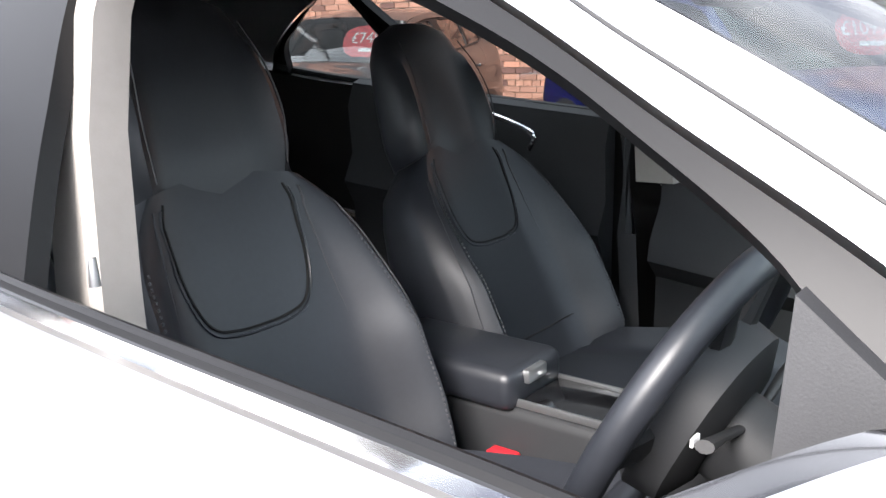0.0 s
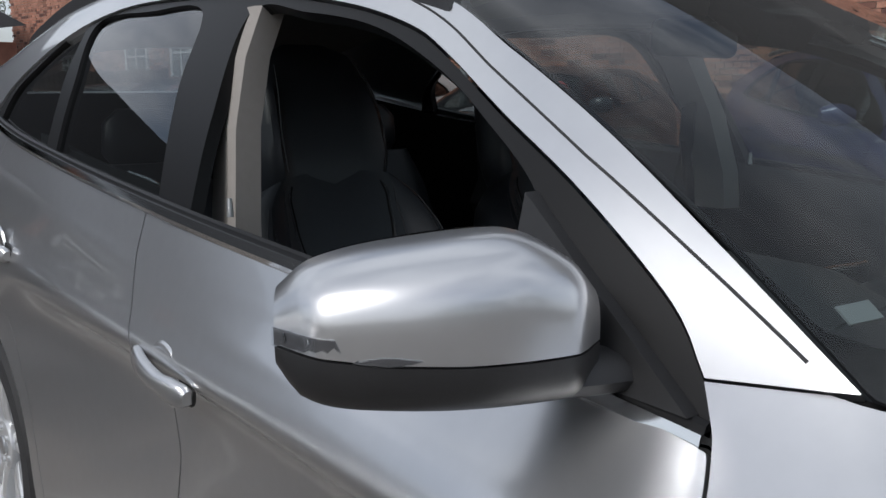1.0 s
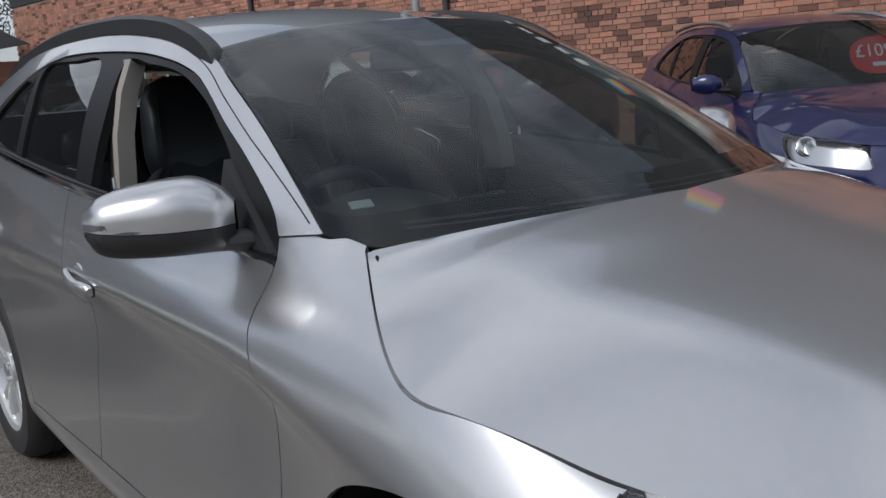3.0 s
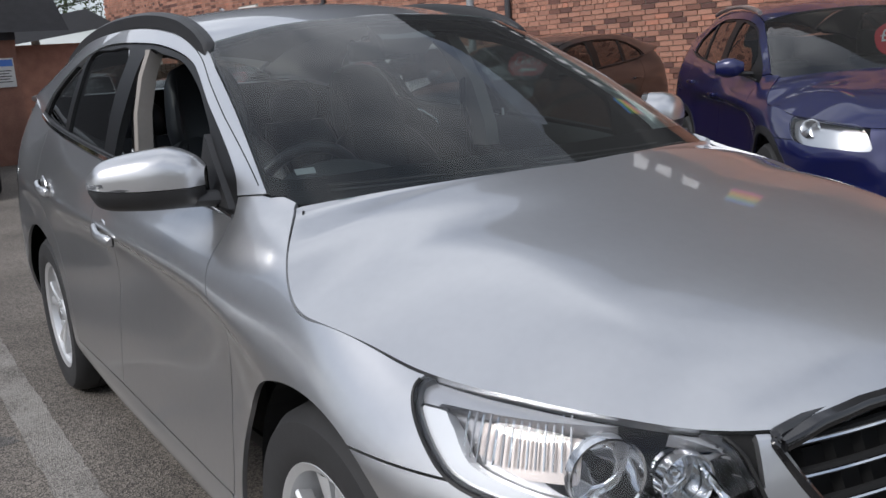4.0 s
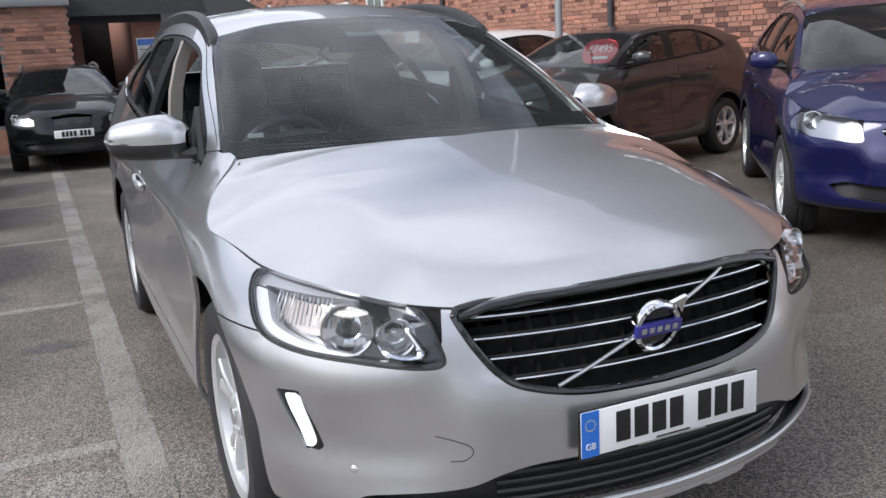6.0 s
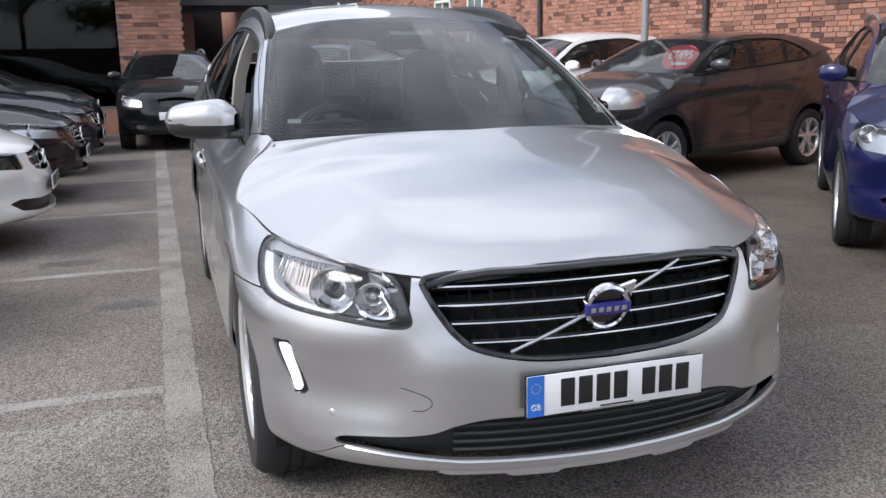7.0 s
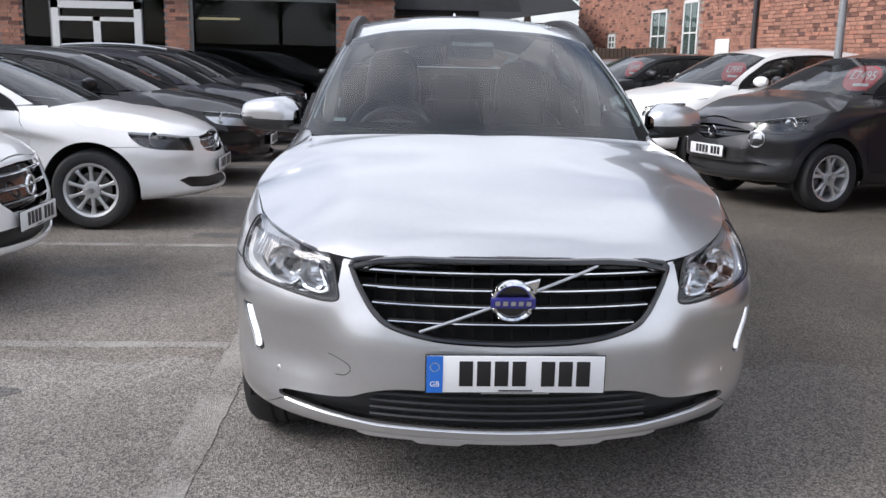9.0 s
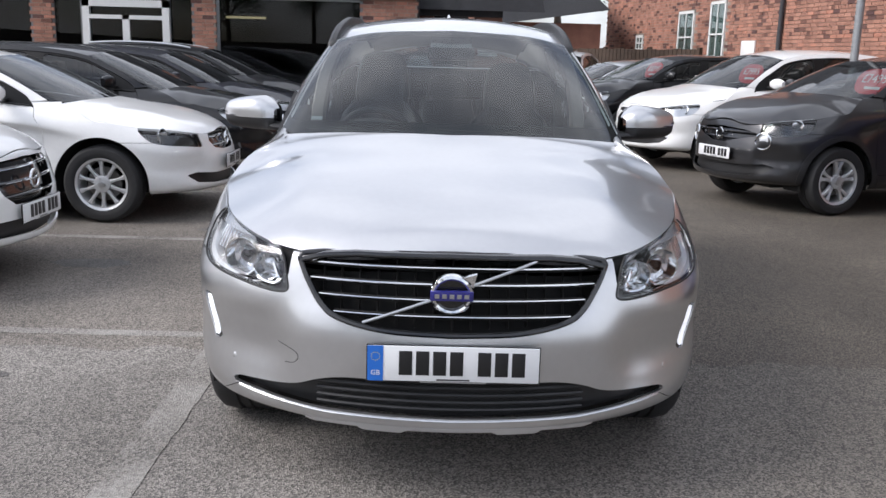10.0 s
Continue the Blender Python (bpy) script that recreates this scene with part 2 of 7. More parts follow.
class Sheet:
    """A smooth sheet: points, outward normals, carried attributes, triangles."""

    def __init__(self, v, n, a, t):
        self.v, self.n, self.a, self.t = v, n, a, t

    @staticmethod
    def grid(p, attr=None, out=None):
        nu, nv = p.shape[:2]
        du, dv = np.gradient(p, axis=0), np.gradient(p, axis=1)
        n = np.cross(du, dv)
        n /= np.maximum(np.linalg.norm(n, axis=2, keepdims=True), 1e-9)
        if out is not None:
            n *= np.where((n * out).sum(2, keepdims=True) < 0, -1, 1)
        idx = np.arange(nu * nv).reshape(nu, nv)
        a, b, c, d = idx[:-1, :-1].ravel(), idx[1:, :-1].ravel(), idx[1:, 1:].ravel(), idx[:-1, 1:].ravel()
        t = np.vstack([np.stack([a, b, c], 1), np.stack([a, c, d], 1)])
        at = np.zeros((nu * nv, 1)) if attr is None else attr.reshape(nu * nv, -1)
        s = Sheet(p.reshape(-1, 3), n.reshape(-1, 3), at, t)
        return s.turned()

    def turned(self):
        """Orders the triangles so that they face the normals."""
        tv = self.v[self.t]
        fn = np.cross(tv[:, 1] - tv[:, 0], tv[:, 2] - tv[:, 0])
        bad = (fn * self.n[self.t].sum(1)).sum(1) < 0
        self.t[bad] = self.t[bad][:, ::-1]
        return self

    def clip(self, f):
        """The part where f <= 0."""
        f = np.where(np.abs(f) < 1e-7, -1e-7, f)
        ins = f[self.t] <= 0
        cnt = ins.sum(1)
        tris = [self.t[cnt == 3]]
        v, n, a = [self.v], [self.n], [self.a]
        one, two = self.t[cnt == 1], self.t[cnt == 2]
        r1, r2 = np.argmax(ins[cnt == 1], 1), np.argmin(ins[cnt == 2], 1)
        roll = lambda t, r: np.stack([t[np.arange(len(t)), (r + k) % 3] for k in range(3)], 1)
        one, two = roll(one, r1), roll(two, r2)
        ed = np.vstack([one[:, [0, 1]], one[:, [0, 2]], two[:, [0, 1]], two[:, [0, 2]]])
        if len(ed):
            es = np.sort(ed, 1)
            uq, inv = np.unique(es, axis=0, return_inverse=True)
            inv = inv.ravel()
            fa, fb = f[uq[:, 0]], f[uq[:, 1]]
            k = (fa / (fa - fb))[:, None]
            for arr, src in ((v, self.v), (n, self.n), (a, self.a)):
                arr.append(src[uq[:, 0]] * (1 - k) + src[uq[:, 1]] * k)
            new_id = len(self.v) + inv
            n1, n2 = len(one), len(two)
            e1, e2, e3, e4 = new_id[:n1], new_id[n1:2 * n1], new_id[2 * n1:2 * n1 + n2], new_id[2 * n1 + n2:]
            tris += [np.stack([one[:, 0], e1, e2], 1), np.stack([two[:, 1], two[:, 2], e4], 1), np.stack([two[:, 1], e4, e3], 1)]
        return Sheet(np.vstack(v), np.vstack(n), np.vstack(a), np.vstack(tris)).packed()

    def packed(self):
        used, inv = np.unique(self.t.ravel(), return_inverse=True)
        return Sheet(self.v[used], self.n[used], self.a[used], inv.reshape(-1, 3))

    def largest(self):
        """The largest connected piece."""
        lab = np.arange(len(self.v))
        while True:
            low = lab[self.t].min(1)
            nxt = lab.copy()
            for k in range(3):
                np.minimum.at(nxt, self.t[:, k], low)
            nxt = nxt[nxt]
            if (nxt == lab).all():
                break
            lab = nxt
        face = lab[self.t[:, 0]]
        ids, cnt = np.unique(face, return_counts=True)
        return Sheet(self.v, self.n, self.a, self.t[face == ids[np.argmax(cnt)]]).packed()

    def mirrored(self):
        k = np.array([-1, 1, 1])
        return Sheet(self.v * k, self.n * k, self.a, self.t[:, ::-1])

    def plus(self, o):
        return Sheet(np.vstack([self.v, o.v]), np.vstack([self.n, o.n]), np.vstack([self.a, o.a]), np.vstack([self.t, o.t + len(self.v)]))

    def offset(self, d):
        return Sheet(self.v + self.n * d, self.n, self.a, self.t)

    def build(self, name, mat, parent=None, label="", lip=0.0):
        v, n, t = self.v, self.n, [self.t]
        if lip:
            e = np.vstack([self.t[:, [0, 1]], self.t[:, [1, 2]], self.t[:, [2, 0]]])
            key = np.sort(e, 1)
            _, first, c = np.unique(key, axis=0, return_index=True, return_counts=True)
            e = e[first[c == 1]]
            if abs(lip) > 0 and len(e):
                k = len(v)
                a0, b0 = e[:, 0], e[:, 1]
                m = len(e)
                va, vb = v[a0], v[b0]
                nn = (n[a0] + n[b0]) / 2
                fn = np.cross(vb - va, nn)
                fn /= np.maximum(np.linalg.norm(fn, axis=1, keepdims=True), 1e-9)
                v = np.vstack([v, va, vb, va - n[a0] * lip, vb - n[b0] * lip])
                n = np.vstack([n, fn, fn, fn, fn])
                i = np.arange(m)
                A, B, C, D = k + i, k + m + i, k + 2 * m + i, k + 3 * m + i
                t += [np.stack([A, C, B], 1), np.stack([B, C, D], 1)]
        t = np.vstack(t)
        me = bpy.data.meshes.new(name)
        me.vertices.add(len(v))
        me.vertices.foreach_set("co", v.astype(np.float32).ravel())
        me.loops.add(len(t) * 3)
        me.loops.foreach_set("vertex_index", t.astype(np.int32).ravel())
        me.polygons.add(len(t))
        me.polygons.foreach_set("loop_start", np.arange(0, len(t) * 3, 3, dtype=np.int32))
        me.update(calc_edges=True)
        me.polygons.foreach_set("use_smooth", np.ones(len(t), bool))
        nn = n / np.maximum(np.linalg.norm(n, axis=1, keepdims=True), 1e-9)
        me.normals_split_custom_set_from_vertices(nn.tolist())
        me.materials.append(mat)
        ob = new(name, me)
        ob.parent = parent
        return tagged(ob, label=label)


def inside(q, poly):
    """Signed distance of the points q to a closed outline, negative inside."""
    p = np.array(poly, float)
    a, b = p, np.roll(p, -1, 0)
    d = b - a
    best = np.full(len(q), 1e9)
    odd = np.zeros(len(q), bool)
    for (ax, ay), (bx, by), (dx, dy) in zip(a, b, d):
        w = q - (ax, ay)
        k = np.clip((w[:, 0] * dx + w[:, 1] * dy) / max(dx * dx + dy * dy, 1e-12), 0, 1)
        best = np.minimum(best, np.hypot(w[:, 0] - k * dx, w[:, 1] - k * dy))
        if ay != by:
            c = (ay > q[:, 1]) != (by > q[:, 1])
            odd ^= c & (q[:, 0] < (q[:, 1] - ay) / (by - ay) * dx + ax)
    return np.where(odd, -best, best)


# ---- car body builder ----
HERO = dict(
    wb=2.774, tail=3.70, nose=-0.905, half=0.93, corner=0.20, bend=4.0,
    # sections: where along the outline, then inset and height of ten lines from the lower lip to the top roll
    sections=(
        ("x", 0.0, ((0.055, 0.262), (0.008, 0.285), (0.0, 0.33), (0.006, 0.43), (0.0, 0.51), (0.010, 0.585), (0.045, 0.70), (0.085, 0.80), (0.115, 0.83), (0.20, 0.85))),
        ("x", 0.49, ((0.065, 0.268), (0.018, 0.292), (0.004, 0.335), (0.0, 0.42), (0.0, 0.50), (0.004, 0.585), (0.032, 0.69), (0.06, 0.78), (0.085, 0.81), (0.17, 0.84))),
        ("x", 0.59, ((0.07, 0.270), (0.02, 0.295), (0.004, 0.340), (0.018, 0.41), (0.034, 0.49), (0.024, 0.575), (0.018, 0.655), (0.05, 0.772), (0.082, 0.82), (0.167, 0.85))),
        ("x", 0.72, ((0.07, 0.272), (0.022, 0.298), (0.006, 0.345), (0.014, 0.41), (0.028, 0.49), (0.018, 0.575), (0.008, 0.65), (0.042, 0.765), (0.08, 0.83), (0.165, 0.86))),
        ("y", -0.50, ((0.06, 0.272), (0.022, 0.30), (0.006, 0.35), (0.002, 0.42), (0.010, 0.50), (0.002, 0.59), (0.006, 0.68), (0.045, 0.78), (0.085, 0.845), (0.17, 0.875))),
        ("y", -0.30, ((0.06, 0.262), (0.025, 0.30), (0.006, 0.36), (0.0, 0.44), (0.0, 0.53), (0.0, 0.62), (0.003, 0.715), (0.04, 0.80), (0.10, 0.872), (0.20, 0.905))),
        ("y", 0.0, ((0.10, 0.27), (0.05, 0.32), (0.012, 0.40), (0.0, 0.50), (0.0, 0.60), (0.0, 0.70), (0.008, 0.79), (0.036, 0.885), (0.088, 0.966), (0.172, 1.005))),
        ("y", 0.36, ((0.055, 0.24), (0.026, 0.32), (0.026, 0.42), (0.032, 0.53), (0.040, 0.66), (0.036, 0.78), (0.014, 0.855), (0.05, 0.945), (0.13, 1.03), (0.222, 1.083))),
        ("y", 0.48, ((0.052, 0.24), (0.022, 0.31), (0.026, 0.41), (0.036, 0.54), (0.050, 0.69), (0.048, 0.80), (0.018, 0.872), (0.050, 0.95), (0.125, 1.03), (0.197, 1.106))),
        ("y", 0.62, ((0.05, 0.24), (0.018, 0.30), (0.024, 0.40), (0.038, 0.55), (0.056, 0.71), (0.056, 0.82), (0.020, 0.888), (0.048, 0.955), (0.117, 1.025), (0.175, 1.102))),
        ("y", 1.55, ((0.05, 0.24), (0.016, 0.30), (0.024, 0.40), (0.038, 0.57), (0.056, 0.74), (0.056, 0.86), (0.010, 0.922), (0.030, 0.985), (0.060, 1.06), (0.093, 1.14))),
        ("y", 2.2, ((0.06, 0.25), (0.022, 0.31), (0.018, 0.41), (0.025, 0.54), (0.036, 0.69), (0.042, 0.83), (0.004, 0.93), (0.024, 1.02), (0.060, 1.11), (0.104, 1.195))),
        ("y", 2.77, ((0.08, 0.26), (0.04, 0.32), (0.01, 0.42), (0.0, 0.52), (0.0, 0.62), (0.004, 0.74), (0.012, 0.87), (0.006, 0.97), (0.07, 1.12), (0.13, 1.24))),
        ("y", 3.40, ((0.10, 0.30), (0.05, 0.36), (0.02, 0.45), (0.0, 0.55), (0.0, 0.65), (0.0, 0.76), (0.01, 0.88), (0.04, 1.05), (0.09, 1.2), (0.17, 1.34))),
        ("x", -0.0, ((0.08, 0.32), (0.03, 0.38), (0.0, 0.45), (0.0, 0.55), (0.0, 0.65), (0.02, 0.76), (0.05, 0.88), (0.08, 1.02), (0.12, 1.18), (0.2, 1.34))),
    ),
    # upper lines as (y, x, z)
    belt=((0.50, 0.792, 1.03), (0.62, 0.787, 1.045), (1.0, 0.81, 1.09), (1.55, 0.838, 1.138), (2.2, 0.828, 1.19), (2.77, 0.797, 1.245), (3.4, 0.72, 1.345), (3.6, 0.64, 1.37)),
    top=((0.475, 0.739, 1.105), (0.635, 0.706, 1.204), (0.80, 0.674, 1.303), (0.978, 0.641, 1.393), (1.17, 0.606, 1.478), (1.5, 0.592, 1.55), (2.0, 0.585, 1.59), (2.6, 0.575, 1.585), (3.1, 0.56, 1.53), (3.5, 0.53, 1.41)),
    crest=((1.08, 1.545), (1.5, 1.615), (1.9, 1.64), (2.4, 1.64), (3.0, 1.60), (3.45, 1.50)),
    cowl=((0.0, 0.178, 1.094), (0.25, 0.205, 1.093), (0.50, 0.278, 1.088), (0.63, 0.332, 1.083), (0.70, 0.385, 1.082), (0.737, 0.465, 1.102)),
    header=((0.0, 1.06, 1.545), (0.35, 1.085, 1.53), (0.55, 1.135, 1.495), (0.60, 1.165, 1.478)),
    hood=((0.0, -0.80), (0.30, -0.795), (0.53, -0.715), (0.66, -0.60), (0.75, -0.45), (0.803, -0.315), (0.834, -0.19), (0.864, -0.06), (0.876, 0.02), (0.868, 0.09), (0.829, 0.181), (0.728, 0.347), (0.714, 0.368), (0.700, 0.364), (0.64, 0.340), (0.50, 0.287), (0.25, 0.213), (0.0, 0.187)),
    ridge=((-0.80, 0.838), (-0.70, 0.892), (-0.50, 0.955), (-0.30, 1.005), (0.0, 1.068), (0.20, 1.108)),
    gap1=((0.25, 0.52), (0.36, 0.49), (0.45, 0.478), (0.73, 0.474), (0.85, 0.468), (0.90, 0.503), (0.94, 0.532), (0.975, 0.545), (1.01, 0.557), (1.05, 0.577), (1.10, 0.615), (1.3, 0.80)),
    gap2=((0.25, 1.56), (0.745, 1.53), (0.907, 1.59), (1.066, 1.68), (1.3, 1.74)),
    gap3=((0.25, 2.22), (0.42, 2.27), (0.62, 2.35), (0.8, 2.48), (0.95, 2.62), (1.1, 2.72), (1.3, 2.74)),
    frame=((0.550, 0.95), (0.577, 1.05), (0.610, 1.098), (0.662, 1.152), (0.80, 1.243), (0.95, 1.322), (1.08, 1.390), (1.18, 1.432), (1.35, 1.474), (1.6, 1.508), (2.0, 1.530), (2.3, 1.528), (2.56, 1.488), (2.77, 1.405), (2.90, 1.30), (2.88, 1.15), (2.0, 1.0), (1.0, 0.95)),
    front_window=((0.835, 0.95), (0.833, 1.12), (0.837, 1.222), (0.98, 1.318), (1.11, 1.382), (1.27, 1.438), (1.45, 1.468), (1.63, 1.480), (1.575, 1.3), (1.53, 1.14), (1.50, 0.95)),
    rear_window=((1.63, 1.0), (1.655, 1.15), (1.75, 1.35), (1.835, 1.496), (2.1, 1.512), (2.42, 1.505), (2.33, 1.36), (2.26, 1.2), (2.2, 1.0)),
    quarter_window=((2.30, 1.0), (2.35, 1.24), (2.43, 1.39), (2.495, 1.50), (2.57, 1.485), (2.72, 1.41), (2.84, 1.30), (2.8, 1.0)),
    axle_z=0.36, wheel_r=0.364, arch_r=0.432,
    lamp=(("y", -0.325, 0.872), ("y", -0.325, 0.835), ("y", -0.385, 0.775), ("y", -0.45, 0.735), ("x", 0.82, 0.713), ("x", 0.71, 0.700), ("x", 0.605, 0.686), ("x", 0.55, 0.684), ("x", 0.530, 0.695), ("x", 0.535, 0.722), ("x", 0.549, 0.762), ("x", 0.567, 0.797), ("x", 0.62, 0.836), ("x", 0.72, 0.868), ("y", -0.42, 0.885)),
    grille=((0.0, 0.822), (0.3, 0.818), (0.475, 0.806), (0.485, 0.79), (0.452, 0.722), (0.405, 0.655), (0.345, 0.62), (0.21, 0.594), (0.0, 0.586)),
    bumper_z=0.740,
)


def warp(spec, sx=1.0, wb=None, low=1.0, high=1.0, nose=0.0, rake=0.0):
    """Another body from the same lines: width, wheelbase, heights below and above the belt, and length of nose."""
    s = dict(spec)
    k = (wb or spec["wb"]) / spec["wb"]
    fy = lambda y: y * k if y > 0 else y + nose * min(1, max(0, -y / 0.9))
    fz = lambda z: z * low if z < 1.0 else 1.0 * low + (z - 1.0) * high
    s["wb"], s["tail"], s["nose"], s["half"] = spec["wb"] * k, spec["tail"] * k, spec["nose"] + nose, spec["half"] * sx
    s["sections"] = tuple((a, w * sx if a == "x" else fy(w), tuple((d, fz(z)) for d, z in pts)) for a, w, pts in spec["sections"])
    for n in ("belt", "top"):
        s[n] = tuple((fy(y) - rake * (z - 1.1), x * sx, fz(z)) for y, x, z in spec[n])
    s["crest"] = tuple((fy(y) - rake * (z - 1.1), fz(z)) for y, z in spec["crest"])
    for n in ("cowl", "header"):
        s[n] = tuple((x * sx, fy(y) - rake * (z - 1.1), fz(z)) for x, y, z in spec[n])
    s["hood"] = tuple((x * sx, fy(y)) for x, y in spec["hood"])
    s["ridge"] = tuple((fy(y), fz(z)) for y, z in spec["ridge"])
    for n in ("gap1", "gap2", "gap3"):
        s[n] = tuple((fz(z), fy(y)) for z, y in spec[n])
    for n in ("frame", "front_window", "rear_window", "quarter_window"):
        s[n] = tuple((fy(y) - rake * (z - 1.1), fz(z)) for y, z in spec[n])
    s["lamp"] = tuple((a, w * sx if a == "x" else fy(w), fz(z)) for a, w, z in spec["lamp"])
    s["grille"] = tuple((x * sx, fz(z)) for x, z in spec["grille"])
    s["bumper_z"] = fz(spec["bumper_z"])
    return s


class Body:
    """The sheets of one car: the band round its flanks, hood, glass, roof."""

    def __init__(self, s, cell):
        self.s = s
        W, yf, yr, yc, wb = s["half"], s["nose"], s["tail"], s["corner"], s["wb"]
        t = np.linspace(0, 1, 1500)
        th = t * math.pi / 2
        ex = 2 / s["bend"]
        fy = yc - (yc - yf) * np.cos(th) ** ex
        fx = W * np.sin(th)
        tr = t[::-1] * math.pi / 2
        yrc = wb + 0.2
        ry = yrc + (yr - yrc) * np.cos(tr) ** (2 / 4.5)
        rx = (W - 0.015) * np.sin(tr)
        xs = np.concatenate([fx, np.linspace(W, W - 0.015, 400)[1:-1], rx])
        ys = np.concatenate([fy, np.linspace(yc, yrc, 400)[1:-1], ry])
        keep = np.concatenate([[True], np.hypot(np.diff(xs), np.diff(ys)) > 1e-6])
        xs, ys = xs[keep], ys[keep]
        p = np.concatenate([[0], np.cumsum(np.hypot(np.diff(xs), np.diff(ys)))])
        n = int(p[-1] / cell)
        self.p = np.linspace(0, p[-1], n)
        self.x, self.y = np.interp(self.p, p, xs), np.interp(self.p, p, ys)
        self.front = p[np.argmax(xs)]
        self.px = lambda x: float(np.interp(x, fx, p[:1500] if len(p) >= 1500 else p))
        self.py = lambda y: float(np.interp(y, ys[p >= self.px(0.6 * W)], p[p >= self.px(0.6 * W)]))
        gx, gy = np.gradient(self.x, self.p), np.gradient(self.y, self.p)
        ln = np.hypot(gx, gy)
        nx, ny = -gy / ln, gx / ln
        nx[0], ny[0], nx[-1], ny[-1] = 0, 1, 0, -1
        at = []
        for i, (a, w, pts) in enumerate(s["sections"]):
            last = i == len(s["sections"]) - 1
            at.append(p[-1] if last else (self.px(w) if a == "x" else self.py(w)))
        sec = np.array([pts for _, _, pts in s["sections"]])
        m = max(3, int(0.12 / cell) + 1)
        K = sec.shape[1]
        dense = np.array([spline(q, (K - 1) * m + 1) for q in sec])
        prof = smooth_interp(self.p, at, dense)
        win = max(3, int(0.085 / cell) | 1)
        for _ in range(2):
            pad = np.pad(prof, ((win // 2, win // 2), (0, 0), (0, 0)), mode="edge")
            cum = np.concatenate([np.zeros((1, *pad.shape[1:])), np.cumsum(pad, 0)])
            prof = (cum[win:] - cum[:-win]) / win
        d, z = prof[:, :, 0], prof[:, :, 1]
        P = np.stack([self.x[:, None] + nx[:, None] * d, self.y[:, None] + ny[:, None] * d, z], 2)
        P[0, :, 0] = 0
        P[-1, :, 0] = 0
        attr = np.stack([np.broadcast_to(self.p[:, None], z.shape), z], 2)
        out = np.stack([np.broadcast_to(-nx[:, None], z.shape), np.broadcast_to(-ny[:, None], z.shape), np.full(z.shape, 0.35)], 2)
        self.band = Sheet.grid(P, attr, out)
        self.P = P
        self.cell = cell
        self.K, self.m = K, m

    def edge(self, a, w):
        return self.px(w) if a == "x" else self.py(w)

    def columns(self, z, first, last):
        """x and y of the flank at height z for the columns first to last of the outline."""
        q = self.P[first:last]
        return np.array([(np.interp(z, c[:, 2], c[:, 0]), np.interp(z, c[:, 2], c[:, 1])) for c in q])

    def point(self, p, z):
        """The point of the flank at outline length p and height z."""
        f = np.clip(p / self.p[1], 0, len(self.p) - 1.001)
        i = int(f)
        xy = self.columns(z, i, i + 2)
        k = f - i
        return Vector((*(xy[0] * (1 - k) + xy[1] * k), z))

    def front_point(self, x, z):
        """The point of the fascia at that x and height, and the outward normal."""
        last = int(np.searchsorted(self.p, self.front * 0.97))
        xy = self.columns(z, 0, last)
        gx = np.maximum.accumulate(xy[:, 0] + np.arange(last) * 1e-7)
        f = lambda a, h: float(np.interp(abs(a), gx, xy[:, 1])) if h == z else float(np.interp(abs(a), *(lambda q: (np.maximum.accumulate(q[:, 0] + np.arange(last) * 1e-7), q[:, 1]))(self.columns(h, 0, last))))
        y = f(x, z)
        e = 0.012
        dx = (f(abs(x) + e, z) - f(max(0, abs(x) - e), z)) / (2 * e)
        dz = (f(x, z + e) - f(x, z - e)) / (2 * e)
        n = Vector((dx if x >= 0 else -dx, -1.0, dz)).normalized()
        return Vector((x, y, z)), n


